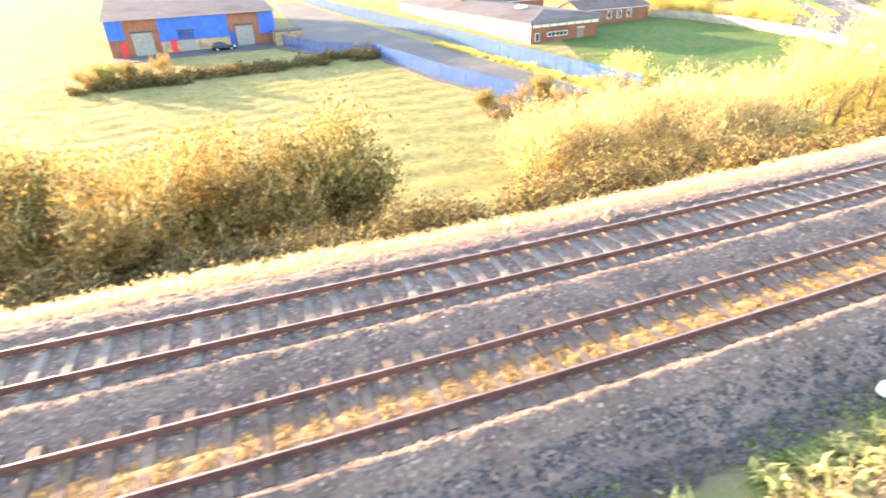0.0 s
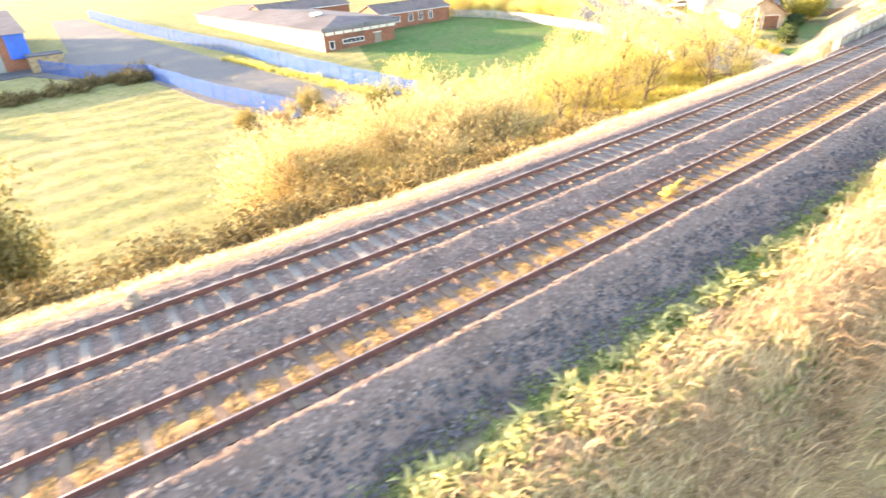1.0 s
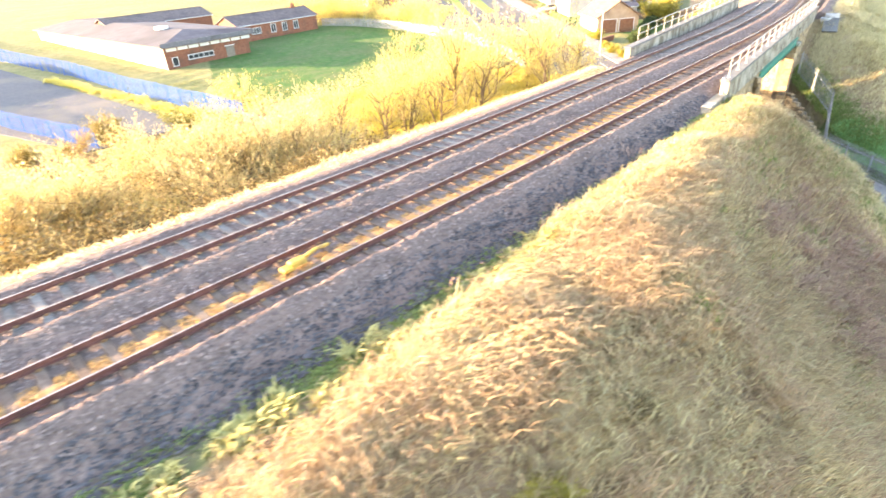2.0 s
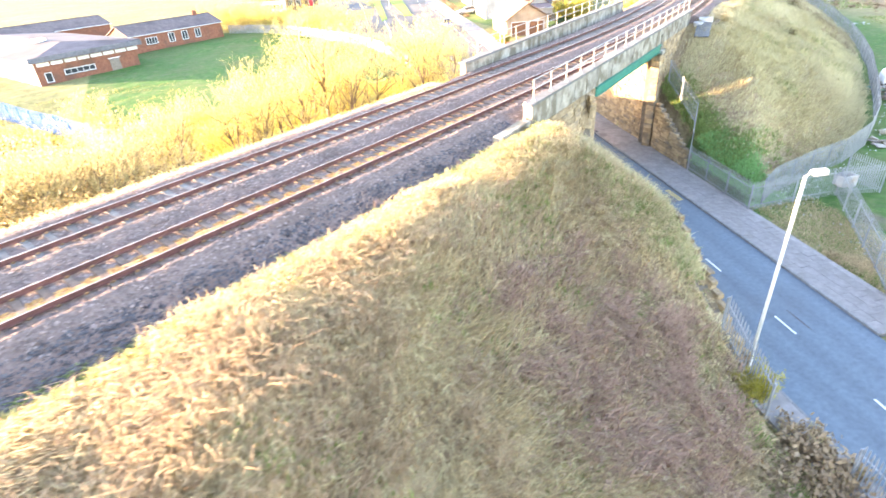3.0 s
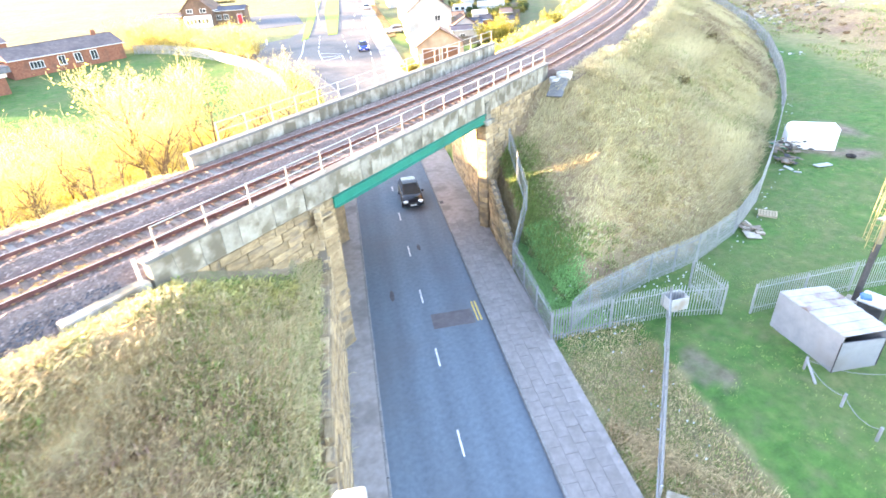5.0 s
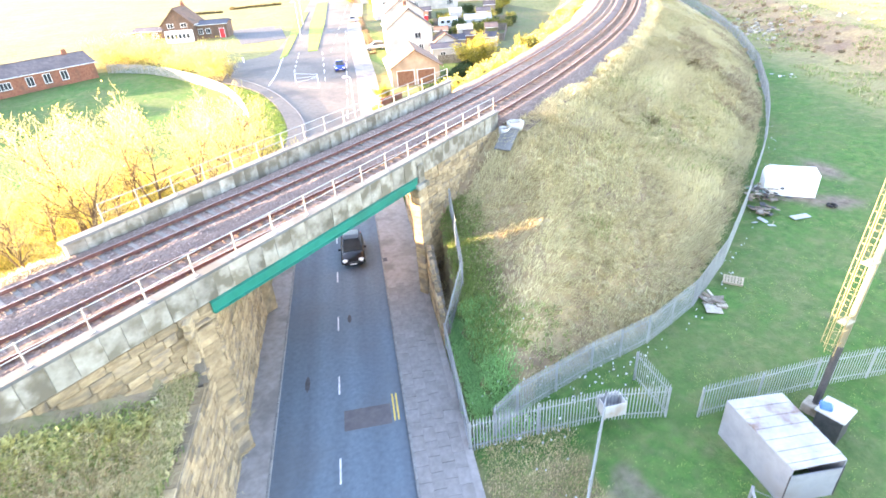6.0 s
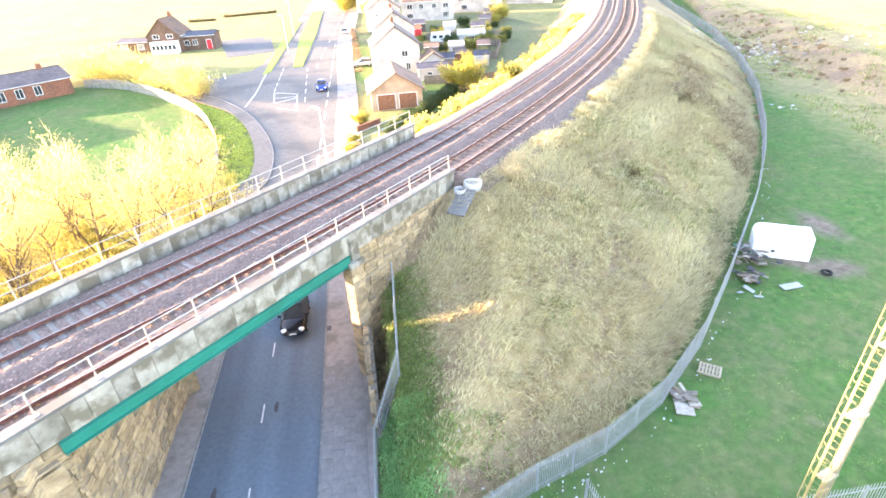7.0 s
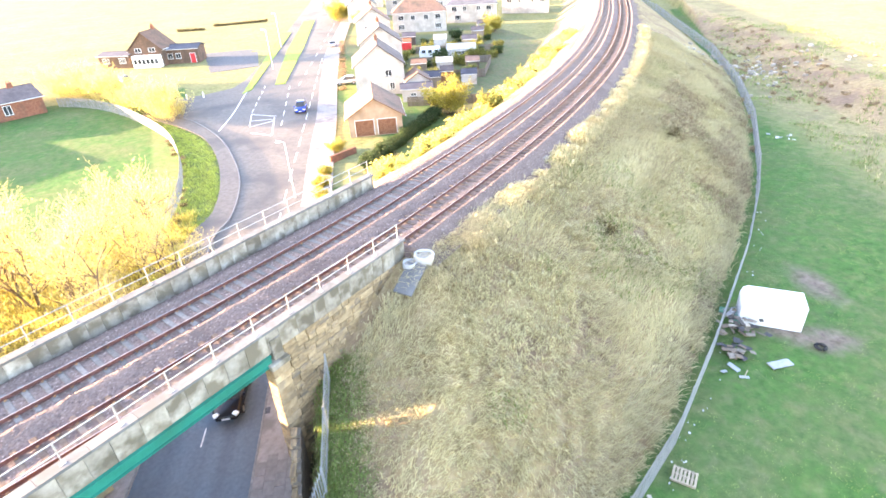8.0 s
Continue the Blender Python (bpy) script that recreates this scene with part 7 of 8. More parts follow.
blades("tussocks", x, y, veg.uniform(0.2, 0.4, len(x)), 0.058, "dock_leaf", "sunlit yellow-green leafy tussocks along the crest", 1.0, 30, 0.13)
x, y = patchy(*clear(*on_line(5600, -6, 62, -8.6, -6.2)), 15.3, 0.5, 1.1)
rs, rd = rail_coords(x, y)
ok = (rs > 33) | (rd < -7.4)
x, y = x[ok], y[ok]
blades("tussocks", x, y, veg.uniform(0.22, 0.45, len(x)), 0.011, "straw_sunlit", "straw tussocks on the crest, low sun put into their pale colour", 0.9, 20, 0.2, comb=0.6)
x, y = patchy(*clear(*on_line(9000, 40, 64, -22, -7.5)), 17.1, 0.55, 1.3)
blades("dry_grass", x, y, veg.uniform(0.25, 0.5, len(x)), 0.016, "grass_straw", "tangled dry grass on the bank above the road", 1.0, 9, 0.2, slump=0.2, comb=0.6)
x, y = clear(*on_line(6000, 24, 64, -17, -7.4))
blades("dry_grass", x, y, veg.uniform(0.3, 0.6, len(x)), 0.015, "grass_dry", "thin pale stalks among the grass of the bank", 1.0, 6, 0.25, slump=0.25, comb=0.5)
px, py = veg.normal(42.9, 1.7, 2300), veg.normal(14.4, 2.2, 2300)
px, py = patchy(*clear(px, py), 13.0, 0.42, 1.0)
blades("bracken", px, py, veg.uniform(0.35, 0.8, len(px)), 0.014, "dead_bracken", "purple-brown dead bracken across the bank", 0.9, 13, 0.25, slump=0.25)
x, y = patchy(*clear(*on_line(1500, 32, 62, -7.2, -5.85)), 19.2, 0.6, 0.8)
blades("tussocks", x, y, veg.uniform(0.15, 0.34, len(x)), 0.03, "dock_leaf", "ragged leafy fringe along the edge of the ballast", 1.0, 24, 0.14)
x, y = patchy(*clear(*on_line(6500, -6, 62, -6.7, -5.2)), 4.4, 0.65, 0.9)
blades("green_grass", x, y, veg.uniform(0.05, 0.14, len(x)), 0.025, "grass_green", "low dark green weeds at the edge of the cess", 0.9, 9, 0.15)
x, y = clear(*on_line(2900, -6, 46, -10.0, -6.6))
blades("straw", x, y, veg.uniform(0.35, 0.7, len(x)), 0.013, "bracken", "tall tawny straw on the shoulder of the bank", 0.9, 7, 0.2, slump=0.3)
x, y = clear(*on_line(29000, 64, 175, -22.0, -5.2))
ex, ey = clear(*on_line(1500, 66, 98, -5.3, -4.3), 0.05)
x, y = np.r_[x, ex], np.r_[y, ey]
side = (x - RO[0]) * RV[0] + (y - RO[1]) * RV[1] - V_WALL_R
ok = (terrain(x, y)[2] > 0.5) & ((y > 26.5) | (x > 77)) & ((side > 3.2) | (veg.random(len(x)) < 0.45))
x, y = x[ok], y[ok]
blades("dry_grass", x, y, veg.uniform(0.35, 0.8, len(x)) * np.clip((x - 68) / 10, 0.35, 1), 0.021, "grass_dry", "long pale dry grass on the eastern bank", 1.05, 7, 0.22, slump=0.25, comb=0.8)
gx_, gy_ = patchy(x, y, 5.5, 0.14, 4.0)
blades("green_grass", gx_, gy_, veg.uniform(0.15, 0.4, len(gx_)), 0.03, "grass_green", "green grass on the eastern bank", 0.6, 5, 0.2)
near = (x > 112) & (y < 0.78 * x - 28)
bx, by = patchy(x[near], y[near], 2.2, 0.4, 5.0)
blades("bracken", bx, by, veg.uniform(0.3, 0.7, len(bx)), 0.035, "leaf_brown", "brown withered bracken low on the eastern bank", 0.8, 8, 0.3, slump=0.3)
x, y = veg.uniform(70, 150, 16000), veg.uniform(2, 62, 16000)
lo = terrain(x, y)
ok = (lo[1] > 0.4) & (lo[3] < 0.3) & ((x - RO[0]) * RV[0] + (y - RO[1]) * RV[1] > V_WALL_R + 1)
x, y = patchy(x[ok], y[ok], 6.1, 0.6, 3.0)
blades("field_grass", x, y, veg.uniform(0.05, 0.13, len(x)), 0.02, "grass_green", "short uneven grass of the field", 0.8, 6, 0.2)
x, y = veg.uniform(122, 196, 9000), veg.uniform(30, 130, 9000)
lo = terrain(x, y)
ok = (lo[2] > 0.2) & (lo[2] < 1.2) & (lo[1] < 0.9)
x, y = patchy(x[ok], y[ok], 7.7, 0.6, 5.0)
blades("rough_grass", x, y, veg.uniform(0.2, 0.6, len(x)), 0.03, "grass_green", "rough green tussocks below the crest of the field", 0.9, 7, 0.35)
blades("rough_grass", x[::3] + 0.4, y[::3], veg.uniform(0.3, 0.7, len(x[::3])), 0.022, "grass_straw", "dry stalks below the crest of the field", 0.9, 6, 0.4)
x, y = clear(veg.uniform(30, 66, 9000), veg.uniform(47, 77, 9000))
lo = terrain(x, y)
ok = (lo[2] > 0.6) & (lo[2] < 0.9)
blades("gold_grass", x[ok], y[ok], veg.uniform(0.35, 0.9, int(ok.sum())), 0.035, "gold_grass", "tall grass under the bare trees, low sun put into its yellow", 0.8, 7, 0.3)
u, v = veg.uniform(-6, 12, 3200), V_WALL_L - veg.uniform(0.3, 1.3, 3200)
x, y = RO[0] + u * RU[0] + v * RV[0], RO[1] + u * RU[1] + v * RV[1]
blades("overhanging_grass", x, y, veg.uniform(0.3, 0.6, len(x)), 0.02, "grass_dry", "dry grass hanging over the top of the retaining wall", 0.9, 6, 0.15)
blades("overhanging_grass", x[::2], y[::2], veg.uniform(0.2, 0.45, len(x[::2])), 0.022, "grass_green", "green grass along the top of the retaining wall", 0.8, 5, 0.15)
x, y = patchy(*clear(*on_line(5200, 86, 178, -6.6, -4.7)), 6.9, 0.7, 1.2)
blades("tussocks", x, y, veg.uniform(0.2, 0.5, len(x)), 0.03, "straw_sunlit", "tussocks along the crest with sunlight put into their pale colour", 0.7, 10, 0.25)
# pale blades paint the sunlit band beside the far track
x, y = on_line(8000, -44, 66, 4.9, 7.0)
blades("trackside_grass", x, y, veg.uniform(0.08, 0.2, len(x)), 0.012, "straw_sunlit", "trampled grass beside the track with sunlight put into its pale colour", 0.8, 9, 0.25)
u, v = veg.uniform(-9, 6, 3600), V_WALL_R + 0.25 + veg.uniform(0, 4.6, 3600)
x, y = RO[0] + u * RU[0] + v * RV[0], RO[1] + u * RU[1] + v * RV[1]
blades("verge_grass", x, y, veg.uniform(0.08, 0.22, len(x)), 0.014, "grass_straw", "rough dry grass on the roadside verge", 0.7, 6, 0.2)
blades("verge_weeds", x[::2] + 0.2, y[::2], veg.uniform(0.06, 0.18, len(x[::2])), 0.02, "grass_green", "green weeds on the roadside verge", 0.7, 6, 0.2)
u, v = veg.uniform(6, 14.5, 4200), V_WALL_R + 0.5 + veg.uniform(0, 3.2, 4200) * veg.uniform(0.5, 1, 4200)
x, y = clear(RO[0] + u * RU[0] + v * RV[0], RO[1] + u * RU[1] + v * RV[1], 0.1)
ux, vx = veg.uniform(10, 22, 3200), V_WALL_R + 1.5 + veg.uniform(0, 3.0, 3200) * veg.uniform(0.4, 1, 3200)
gx_, gy_ = clear(RO[0] + ux * RU[0] + vx * RV[0], RO[1] + ux * RU[1] + vx * RV[1], 0.1)
blades("green_grass", gx_, gy_, veg.uniform(0.12, 0.28, len(gx_)), 0.018, "grass_green", "short olive-green grass beside the bridge wall", 0.8, 8, 0.2)
blades("nettles", x, y, veg.uniform(0.1, 0.24, len(x)), 0.022, "nettle", "dense green weeds between fence and bank", 0.7, 7, 0.2)
x, y = veg.uniform(64, 70, 5200), veg.uniform(66, 112, 5200)
edge_in = np.interp(y, [65, 70, 75, 82, 92, 101, 109, 115], [64.0, 65.0, 67.8, 69.4, 69.9, 69.0, 66.2, 63.0])
edge_out = np.interp(y, [73.5, 82, 92, 103, 113.5], [63.6, 65.4, 65.9, 64.8, 61.5])
ok = (x < edge_in) & (x > edge_out)
blades("verge_grass", x[ok], y[ok], veg.uniform(0.12, 0.28, int(ok.sum())), 0.03, "verge_blade", "sunlit yellow-green grass of the curved verge", 0.7, 6, 0.25)
x, y = veg.uniform(-65, 34, 26000), veg.uniform(38, 96, 26000)
x, y = patchy(x, y, 9.2, 0.5, 2.0)
blades("field_grass", x, y, veg.uniform(0.1, 0.24, len(x)), 0.03, "field_blade", "uneven tussocky grass of the field", 0.6, 3, 0.3)


def twig_tree(seed, high, stems, spread_a, depth, twig_m, bark_m, leaf=None, leaves=0, leaf_size=0.1, leaf_from=0.3, r0=0.05, kids=4, droop=0.0):
    """Branching shrub or tree. Returns wood and leaf data."""
    r = np.random.default_rng(seed)
    segs, tips = [], []

    def grow(p, d, length, rad, level):
        n_seg = 3 if level < depth else 2
        q = p
        for i in range(n_seg):
            d = d + r.normal(0, 0.16, 3) + np.array([0, 0, 0.08 - droop * level])
            d = d / np.linalg.norm(d)
            e = q + d * length / n_seg
            segs.append((q, e, rad * (1 - 0.6 * i / n_seg), rad * (1 - 0.6 * (i + 1) / n_seg), level))
            q = e
            if level < depth:
                for _ in range(kids if level else kids + 1):
                    if r.random() < 0.75:
                        a = r.normal(0, 1, 3)
                        a = a / np.linalg.norm(a)
                        nd = d * 0.75 + a * 0.75
                        nd[2] = abs(nd[2]) * 0.7 + 0.15
                        grow(q, nd / np.linalg.norm(nd), length * r.uniform(0.42, 0.62), rad * 0.45, level + 1)
            tips.append(q)

    for i in range(stems):
        a = 2 * np.pi * (i + r.uniform(0, 0.6)) / stems
        t = spread_a * r.uniform(0.4, 1.1) if stems > 1 else 0.05
        d = np.array([np.cos(a) * np.sin(t), np.sin(a) * np.sin(t), np.cos(t)])
        grow(np.array([0.15 * np.cos(a), 0.15 * np.sin(a), -0.1]) if stems > 1 else np.zeros(3), d, high * r.uniform(0.5, 0.68), r0 * r.uniform(0.8, 1.2), 0)
    arr = {}
    for which in (0, 1):
        pick = [s for s in segs if (s[4] >= 2) == bool(which)]
        if not pick:
            continue
        A, B = np.array([s[0] for s in pick]), np.array([s[1] for s in pick])
        ra, rb = np.array([s[2] for s in pick]), np.array([s[3] for s in pick])
        ra, rb = np.maximum(ra, 0.013), np.maximum(rb, 0.01)
        d = B - A
        d /= np.linalg.norm(d, axis=1)[:, None] + 1e-9
        up = np.where(abs(d[:, 2:3]) > 0.9, [[1.0, 0, 0]], [[0, 0, 1.0]])
        s1 = np.cross(d, up)
        s1 /= np.linalg.norm(s1, axis=1)[:, None] + 1e-9
        s2 = np.cross(d, s1)
        sides = (3 if r0 < 0.04 else 5) if which == 0 else 2
        ring = [np.cos(2 * np.pi * j / sides) * s1 + np.sin(2 * np.pi * j / sides) * s2 for j in range(sides)]
        v = np.stack([A + ra[:, None] * q for q in ring] + [B + rb[:, None] * q for q in ring], 1)
        o = 2 * sides * np.arange(len(pick))[:, None]
        f = np.concatenate([o + [j, (j + 1) % sides, sides + (j + 1) % sides, sides + j] for j in range(sides if sides > 2 else 1)])
        arr[which] = big_mesh("branches" if which == 0 else "twigs", v.reshape(-1, 3), f, bark_m if which == 0 else twig_m)
    if leaf:
        T = np.array(tips)
        T = T[T[:, 2] > leaf_from * high]
        c = T[r.integers(0, len(T), leaves)] + r.normal(0, 0.16, (leaves, 3))
        n1 = r.normal(0, 1, (leaves, 3))
        n1 /= np.linalg.norm(n1, axis=1)[:, None]
        n2 = np.cross(n1, r.normal(0, 1, (leaves, 3)))
        n2 /= np.linalg.norm(n2, axis=1)[:, None]
        sz = leaf_size * r.uniform(0.6, 1.5, (leaves, 1))
        v = np.stack([c - n1 * sz, c + n2 * sz * 0.55, c + n1 * sz, c - n2 * sz * 0.55], 1)
        f = (4 * np.arange(leaves)[:, None] + [0, 1, 2, 3]).astype(np.int64)
        arr["leaf"] = big_mesh("leaves", v.reshape(-1, 3), f, leaf)
    return arr


def plant(proto, label, category="tree", name="tree", group="trees"):
    t = thing(name, label, category, group=group)
    for key, nm in ((0, "trunk"), (1, "branchwork"), ("leaf", "crown")):
        if key in proto:
            part(nm, proto[key], t)
    return t


KINDS = {
    "hedge": [twig_tree(31 + i, 4.6, 4, 0.5, 3, "twig", "bark", "leaf_olive" if i else "leaf_green", 8000, 0.06, 0.3, 0.06, 3) for i in range(2)] + [twig_tree(37, 4.8, 3, 0.4, 3, "twig", "bark", "leaf_rust", 4800, 0.065, 0.15, 0.07, 3)],
    "scrub": [twig_tree(111 + i, 1.5, 10, 0.9, 1, "twig", "twig", "leaf_yellow", 800, 0.085, 0.05, 0.02, 4) for i in range(2)],
    "sallow": [twig_tree(101 + i, 4.6, 10, 0.7, 2, "twig", "bark", "leaf_tan", 2600, 0.05, 0.2, 0.035, 4) for i in range(2)],
    "thicket": [twig_tree(91 + i, 1.2, 14, 1.2, 1, "twig", "twig", "leaf_brown", 1100, 0.1, 0.02, 0.02, 4, 0.2) for i in range(2)],
    "willow": [twig_tree(41 + i, 4.2, 9, 0.75, 2, "twig", "twig", "leaf_yellow", 1500, 0.08, 0.25, 0.03, 4) for i in range(2)],
    "bare": [twig_tree(51 + i, 7.2, 2, 0.25, 3, "twig", "bark", "leaf_yellow", 700, 0.07, 0.4, 0.1, 3) for i in range(3)],
    "bramble": [twig_tree(61 + i, 1.6, 16, 1.2, 1, "twig", "twig", "leaf_dark", 3000, 0.055, 0.05, 0.018, 4, 0.2) for i in range(2)],
    "bush": [twig_tree(71, 4.6, 10, 0.85, 2, "twig", "bark", "leaf_gold", 9000, 0.1, 0.05, 0.05, 4)],
    "evergreen": [twig_tree(121, 1.9, 9, 0.8, 1, "bark", "bark", "hedge_dark", 2600, 0.1, 0.02, 0.025, 4)],
    "thicket_low": [twig_tree(131 + i, 1.2, 10, 1.2, 1, "twig", "twig", "leaf_brown", 420, 0.15, 0.02, 0.02, 3, 0.2) for i in range(2)],
    "bramble_low": [twig_tree(141 + i, 1.6, 10, 1.2, 1, "twig", "twig", "leaf_dark", 900, 0.1, 0.05, 0.018, 3, 0.2) for i in range(2)],
    "scrub_low": [twig_tree(151 + i, 1.5, 8, 0.9, 1, "twig", "twig", "leaf_yellow", 420, 0.12, 0.05, 0.02, 3) for i in range(2)],
    "shrub": [twig_tree(81, 1.9, 9, 0.9, 1, "twig", "twig", "leaf_green", 1600, 0.1, 0.05, 0.025, 4)],
}
LABELS = {
    "hedge": "leafy olive-green hedgerow tree on several stems",
    "willow": "dense pale yellow scrub willow of upright twigs",
    "bare": "nearly bare autumn tree with fine yellow twigs",
    "bramble": "low tangle of dark brambles",
    "scrub": "low yellow scrub bush of upright twigs",
    "sallow": "rounded tan scrub willow of dense fine twigs",
    "thicket": "low brown thicket of withered stems",
    "bush": "rounded yellow-green leafy bush",
    "evergreen": "dark green clipped garden hedge bush",
    "shrub": "low green shrub with small leaves",
}
first = {}
pick = random.Random(77)


def put(kind, x, y, size=1.0, z=None):
    i = pick.randrange(len(KINDS[kind]))
    k = pick.uniform(0.85, 1.15) * size
    m = Matrix.LocRotScale((x, y, (ground_at(x, y) if z is None else z) - 0.05), Euler((0, 0, pick.uniform(0, 6.28))), (k * pick.uniform(0.9, 1.1), k, k * pick.uniform(0.9, 1.1)))
    if (kind, i) not in first:
        t = plant(KINDS[kind][i], LABELS[kind], "tree" if kind in ("hedge", "bare", "willow", "sallow") else "bush", "tree" if kind in ("hedge", "bare", "willow", "sallow") else "bush", kind + " plants")
        first[kind, i] = t
        t.matrix_world = m
        return t
    src = first[kind, i]
    c = copy_thing(src, m)
    c.scale = m.to_scale()
    return c


def thicket_mass(name, kind, places, label):
    """Many alike plants that nobody could count, joined into one object."""
    verts, faces, slots, o = [], [], [], 0
    keys = [0, 1, "leaf"]
    for x, y, size in places:
        proto = KINDS[kind][pick.randrange(len(KINDS[kind]))]
        m = Matrix.LocRotScale((x, y, ground_at(x, y) - 0.05), Euler((0, 0, pick.uniform(0, 6.28))), (size, size, size * pick.uniform(0.8, 1.1)))
        a = np.array(m)
        for key in keys:
            if key not in proto:
                continue
            me = proto[key]
            co = np.empty(len(me.vertices) * 3)
            me.vertices.foreach_get("co", co)
            co = co.reshape(-1, 3) @ a[:3, :3].T + a[:3, 3]
            li = np.empty(len(me.loops), int)
            me.loops.foreach_get("vertex_index", li)
            k = len(me.loops) // len(me.polygons)
            faces.append((li.reshape(-1, k) + o)[:, [0, 1, 2, 3 if k > 3 else 2]] if k == 4 else None)
            if faces[-1] is None:
                faces.pop()
                continue
            slots.append(np.full(len(faces[-1]), 1 if key == "leaf" else 0))
            verts.append(co)
            o += len(co)
    wood, leaf = KINDS[kind][0][1 if 1 in KINDS[kind][0] else 0].materials[0], KINDS[kind][0]["leaf"].materials[0]
    me = big_mesh(name, np.concatenate(verts), np.concatenate(faces), wood.name)
    me.materials.append(leaf)
    me.polygons.foreach_set("material_index", np.concatenate(slots).astype(np.int32))
    me.update()
    return lone(name, me, label, "bush", kind="stuff")


for i in range(30):
    s = -48 + i * 1.78 + pick.uniform(-0.6, 0.6)
    put("hedge", *along(s, 20.5 + pick.uniform(-2.0, 2.0))[:2], pick.uniform(1.55, 1.95) if s < 3 else 1.3)
for i in range(64):
    s = -40 + i * 1.4
    put("bramble", *along(s, 10.5 + pick.uniform(-2.0, 6.0))[:2], pick.uniform(1.1, 1.75))
for i in range(34):
    f = i / 33
    x, y = 6 + 44 * f + pick.uniform(-2, 2), 43 + 17 * f + pick.uniform(-4.0, 4.0)
    if x < 31:
        put("sallow", x, y, pick.uniform(1.15, 1.6))
for i in range(6):
    put("bare", 37 + 2.6 * i, 56.5 + 1.1 * i + pick.uniform(-2, 3), pick.uniform(0.95, 1.35))
for x, y in ((38, 60), (41.6, 62.4), (46.4, 66), (48, 58), (51.3, 71), (53.8, 64.5), (57.9, 66), (59.5, 72.3), (52, 67), (63, 69), (57, 59), (62, 64.5), (45, 73), (60, 57.5), (64, 62.5), (43, 57)):
    put("bare", x + pick.uniform(-1, 1), y + pick.uniform(-1, 1), pick.uniform(1.1, 1.4))
    if pick.random() < 0.2:
        put("willow", x + pick.uniform(-3, 3), y + pick.uniform(-3, 3), pick.uniform(0.7, 1.0))
for x, y in ((50, 58), (54, 58.5), (59, 61.5), (47, 62), (61, 67), (56, 69), (64, 72), (62.5, 75), (36, 56), (40, 56), (44, 60), (33, 58), (30, 55)):
    if pick.random() < 0.5:
        put("bare", x + pick.uniform(-3, 3), y + pick.uniform(-2, 3), pick.uniform(0.8, 1.1))
for x, y in ((4.6, 63.7), (8, 65), (11.5, 65.4), (14, 62), (18.5, 64), (22.7, 66.7), (16, 57.5), (19.5, 60)):
    put("hedge", x, y, pick.uniform(0.65, 0.95))
    put("thicket", x + 1.5, y - 1.0, pick.uniform(1.2, 1.8))
put("willow", 23.7, 75.2, 1.15)
put("willow", 26.0, 72.0, 0.7)
for i in range(34):
    f = i / 33
    put("scrub", 20.5 - 21.5 * f + pick.uniform(-0.6, 0.6), 73.0 + 34 * f + pick.uniform(-0.6, 0.6), pick.uniform(0.5, 0.85))

for x, y in ((47, 141), (50, 137), (53.5, 133.5), (56.5, 129.5), (59, 125), (61.5, 120.5), (63.5, 116.5), (65.0, 113.0), (45, 146), (50, 145), (54, 141)):
    put("willow", x, y, pick.uniform(1.1, 1.45))
    put("sallow", x + 1.5, y + 1.0, pick.uniform(0.8, 1.1))
for x, y in ((108, 112), (111.5, 115), (114.5, 110.5), (119, 113), (110, 119), (115, 124.5), (119.5, 127), (124, 124.5), (122, 132), (127.5, 133), (113, 133), (117, 137.5), (130, 140.5), (124, 146.5), (134, 149), (139, 142), (142, 149), (129, 128.5), (133.5, 127)):
    put("evergreen" if pick.random() < 0.7 else "shrub", x, y, pick.uniform(0.8, 1.5))
put("bush", 105.2, 93.4, 1.2)
put("bush", 85.0, 86.5, 0.45)
put("bush", 116.8, 196, 1.3)
put("bush", 146, 151, 0.9)
put("bush", 141, 146, 0.7)
put("bush", 119.5, 182, 1.1)
for i in range(10):
    put("thicket" if i % 3 else "bramble", *along(3 + 1.8 * i + pick.uniform(-1, 1), -pick.uniform(8.5, 14))[:2], pick.uniform(0.35, 0.65))
thicket_mass("bank_scrub", "scrub_low", [(*along(98 + i, 7.2 + pick.uniform(0, 3.6))[:2], pick.uniform(0.8, 1.3)) for i in range(84)], "low yellow scrub along the northern bank of the railway")
for i in range(24):
    put("shrub", *along(100 + 3.2 * i, 8.0 + pick.uniform(0, 3.0))[:2], pick.uniform(0.8, 1.2))
for i in range(18):
    f = i / 17
    put("thicket" if i % 2 else "bramble", 64.2 + 2.0 * math.sin(3.0 * f) + pick.uniform(-0.5, 0.5) - 0.6, 70 + 38 * f, pick.uniform(0.28, 0.42))
for i in range(26):
    f = i / 25
    put("evergreen", 87.2 + 15.5 * f, 79.0 + 14.2 * f + pick.uniform(-0.5, 0.5), pick.uniform(0.7, 1.0))
for i in range(14):
    put("thicket", 94.6 + i * 0.97, 117 + i * 3.4, pick.uniform(0.6, 0.9))
for x, y in ((113, 117), (117, 124), (122, 122), (127, 127), (131, 133), (121, 138), (135, 140), (128, 146)):
    put("shrub", x, y, pick.uniform(1.0, 1.5))
for x, y in ((79.0, 76), (80.5, 79.5), (78.4, 72.5)):
    put("bush", x + 1.2, y, 0.35)
for x, y in ((128, 126), (130, 124), (110, 126), (121, 136), (128, 139), (134, 144), (126, 146), (116, 113), (137, 133)):
    put("shrub", x, y, pick.uniform(0.8, 1.3))
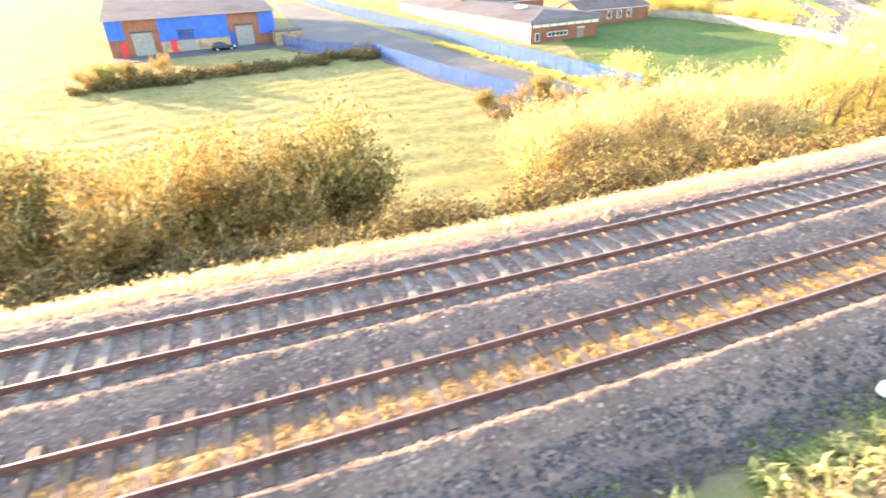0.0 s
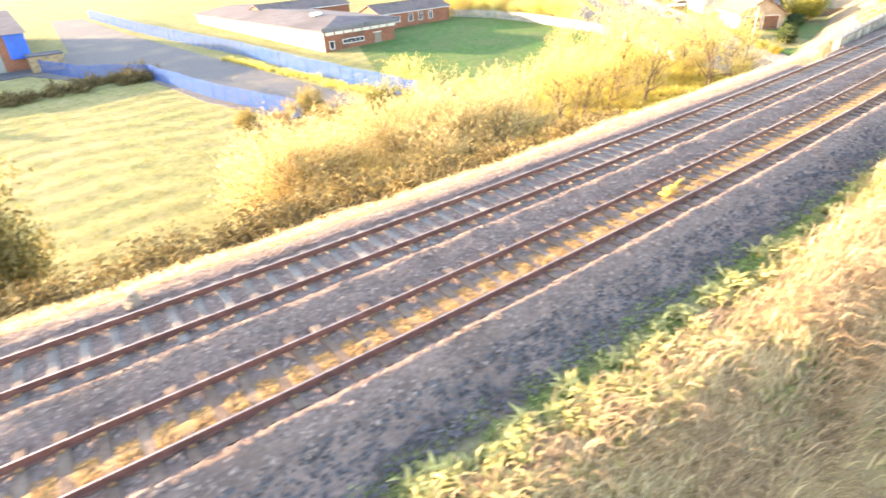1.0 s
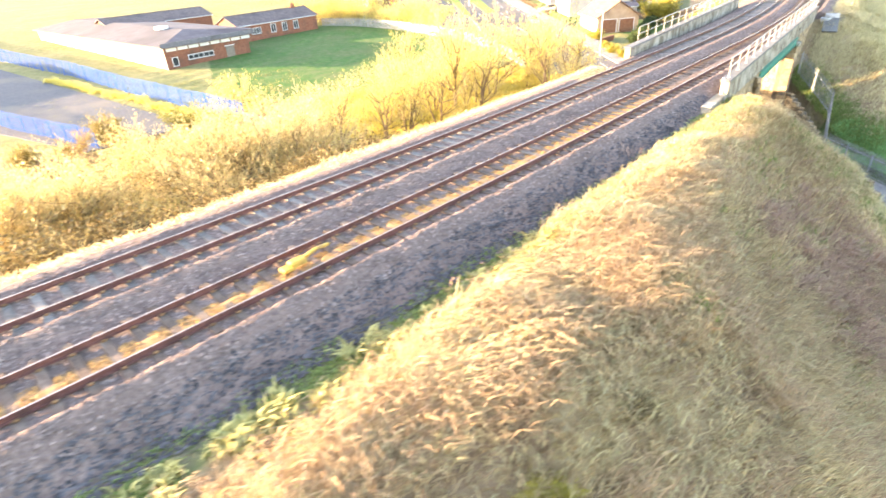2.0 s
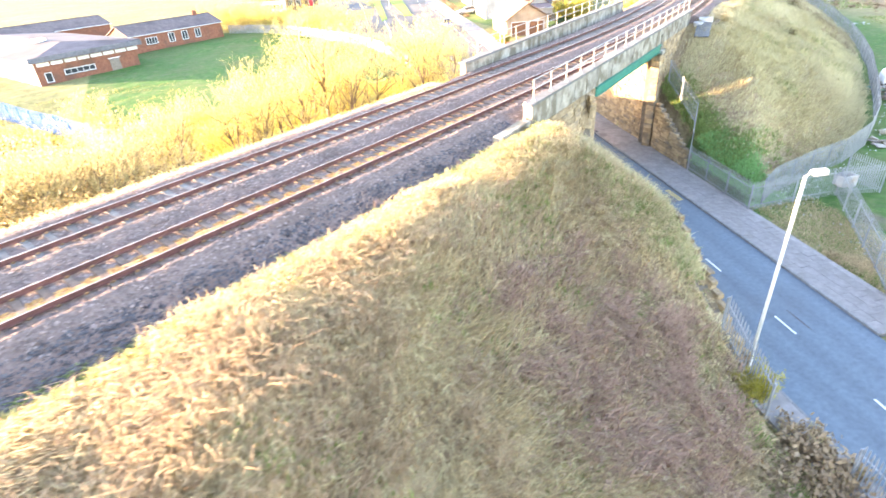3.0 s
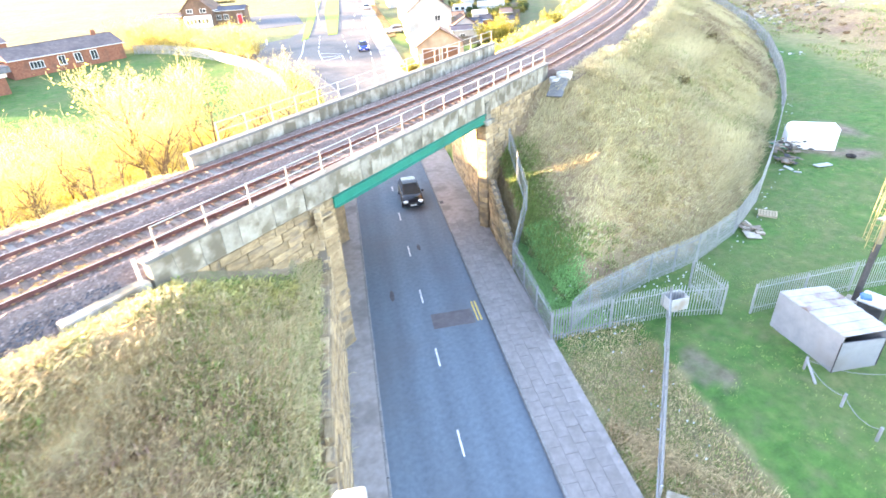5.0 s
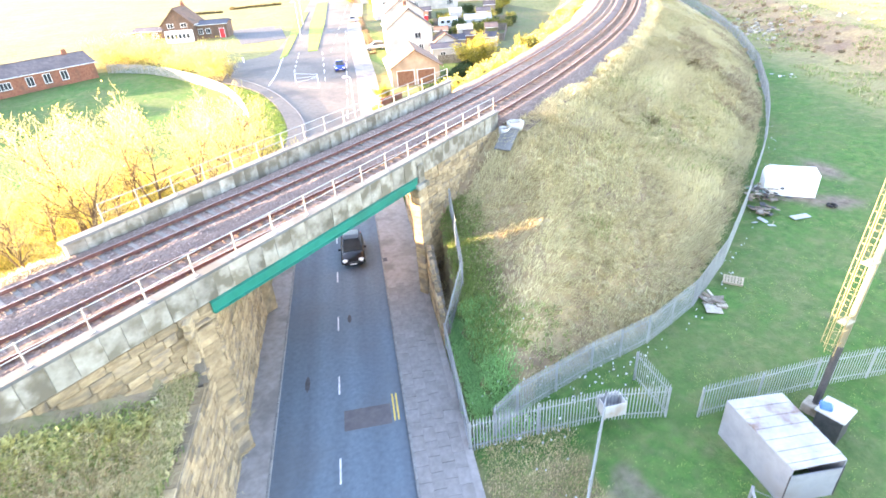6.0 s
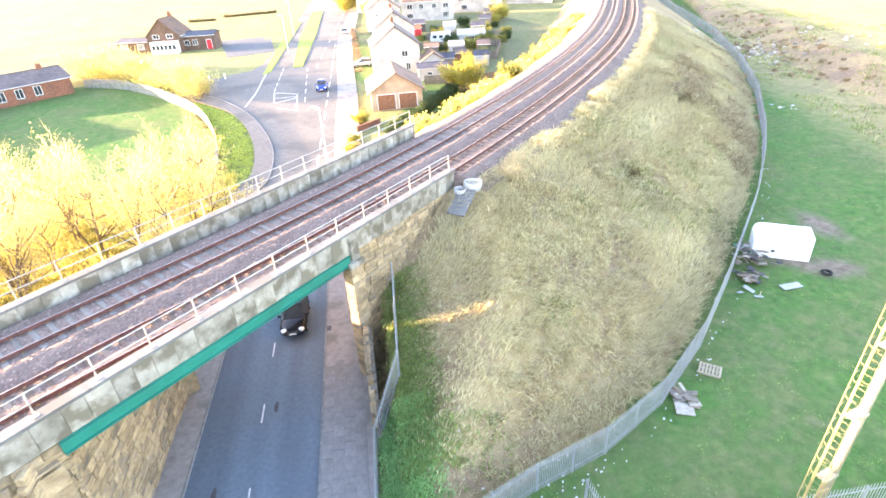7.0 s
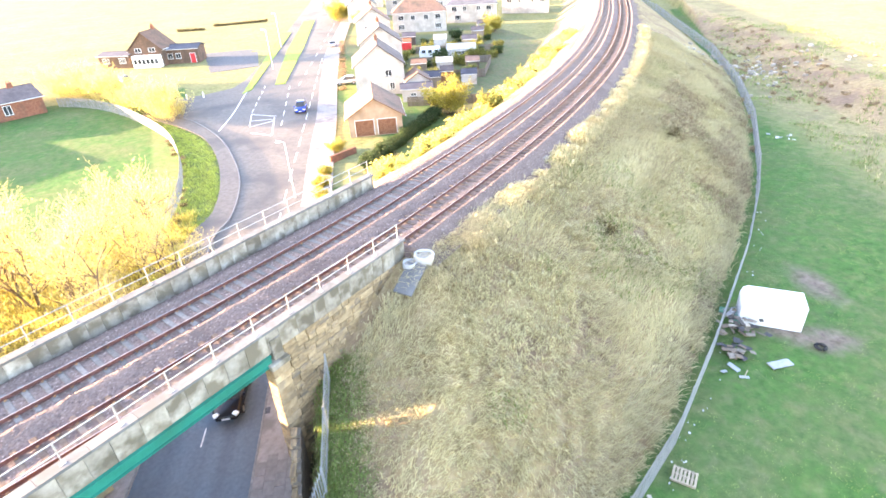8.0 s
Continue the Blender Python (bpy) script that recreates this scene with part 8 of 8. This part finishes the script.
thicket_mass("scrub_mass", "thicket_low", [(156 + 32 * f + pick.uniform(-9, 3), 62 + 52 * f + pick.uniform(-5, 5), pick.uniform(0.25, 0.55)) for f in (pick.random() for _ in range(110))] + [(131 + 5 * i, 58.5 + 5.2 * i + pick.uniform(-1, 1), pick.uniform(0.4, 0.7)) for i in range(10)], "brown scrub on the shaded slope below the field crest")
put("bush", 50.1, 13.1, 0.34)
put("bramble", 24.5, 9.3, 0.6)
put("bush", 26.8, 9.5, 0.24)
put("bramble", 29.6, 10.6, 0.4)
thicket_mass("far_hedge", "bramble_low", [(70.5 + 6.4 * f, 211.8 - 1.8 * f, 0.75) for f in (i / 5 for i in range(6))] + [(81.6 + 15.1 * f, 216.7 - 1.6 * f, 0.8) for f in (i / 10 for i in range(11))], "low dark hedges across the far fields")
put("bramble", 95.1, 44.3, 0.7)
put("bramble", 115.2, 58.2, 0.8)
for x, y in ((49.5, 7), (50.4, 9.5), (51.2, 4.5), (49.0, 3.0), (50.8, 11.3), (50.1, 10.4), (49.2, 9.0), (48.6, 11.0)):
    put("thicket", x, y, pick.uniform(0.8, 1.1))
for i in range(5):
    put("hedge", -51 + 2.1 * i, 79.5 + 1.2 * i + pick.uniform(-1, 1), pick.uniform(0.6, 0.85))
thicket_mass("scrub_mass", "bramble_low", [(-52 + 40 * f + pick.uniform(-1, 1), 78.5 + 20.5 * f + pick.uniform(-1.5, 2.5), pick.uniform(1.0, 1.7)) for f in (i / 35 for i in range(36))], "long dark strip of brambles before the warehouse yard")

# litter along the foot of the fences
lit = Mesh()
lr = random.Random(13)
for a, b in zip(LONG[:8], LONG[1:9]):
    for _ in range(9):
        t = lr.random()
        x, y = a[0] + (b[0] - a[0]) * t + lr.uniform(-0.3, 1.0), a[1] + (b[1] - a[1]) * t - lr.uniform(0.1, 1.0)
        q = lr.uniform(0.03, 0.12)
        lit.box((x, y, ground_at(x, y) + 0.04), (q, q * lr.uniform(0.5, 1.2), 0.05), lr.uniform(0, 3), rx=lr.uniform(-0.3, 0.3))
for _ in range(110):
    x, y = lr.uniform(66.5, 77), lr.uniform(23.6, 27.6)
    q = lr.uniform(0.03, 0.11)
    lit.box((x, y, ground_at(x, y) + 0.06), (q, q * lr.uniform(0.6, 1.4), 0.05), lr.uniform(0, 3), rx=lr.uniform(-0.4, 0.4))
for _ in range(60):
    x, y, _z = road(lr.uniform(-8, 12), V_WALL_R + lr.uniform(0.2, 5))
    q = lr.uniform(0.03, 0.09)
    lit.box((x, y, ground_at(x, y) + 0.06), (q, q, 0.04), lr.uniform(0, 3), rx=lr.uniform(-0.4, 0.4))
lone("litter", lit, "scattered pale litter along the fence", "litter", "litter_white", kind="stuff")
rub = Mesh()
for _ in range(420):
    s, d = lr.uniform(98, 165), -lr.uniform(3.9, 6.2)
    x, y, _z = along(s, d)
    q = lr.uniform(0.08, 0.34)
    rub.box((x, y, ground_at(x, y) + q * 0.2), (q, q * lr.uniform(0.5, 1), q * 0.6), lr.uniform(0, 3), ch=q * 0.12, rx=lr.uniform(-0.5, 0.5))
for _ in range(160):
    x, y = lr.gauss(162, 8), lr.gauss(86, 6)
    q = lr.uniform(0.15, 0.9)
    rub.box((x, y, ground_at(x, y) + q * 0.2), (q, q * lr.uniform(0.4, 1), q * 0.5), lr.uniform(0, 3), ch=q * 0.12, rx=lr.uniform(-0.5, 0.5))
lone("rubble", rub, "pale stone rubble strewn along the crest and waste ground", "rubble", "rubble", kind="stuff")
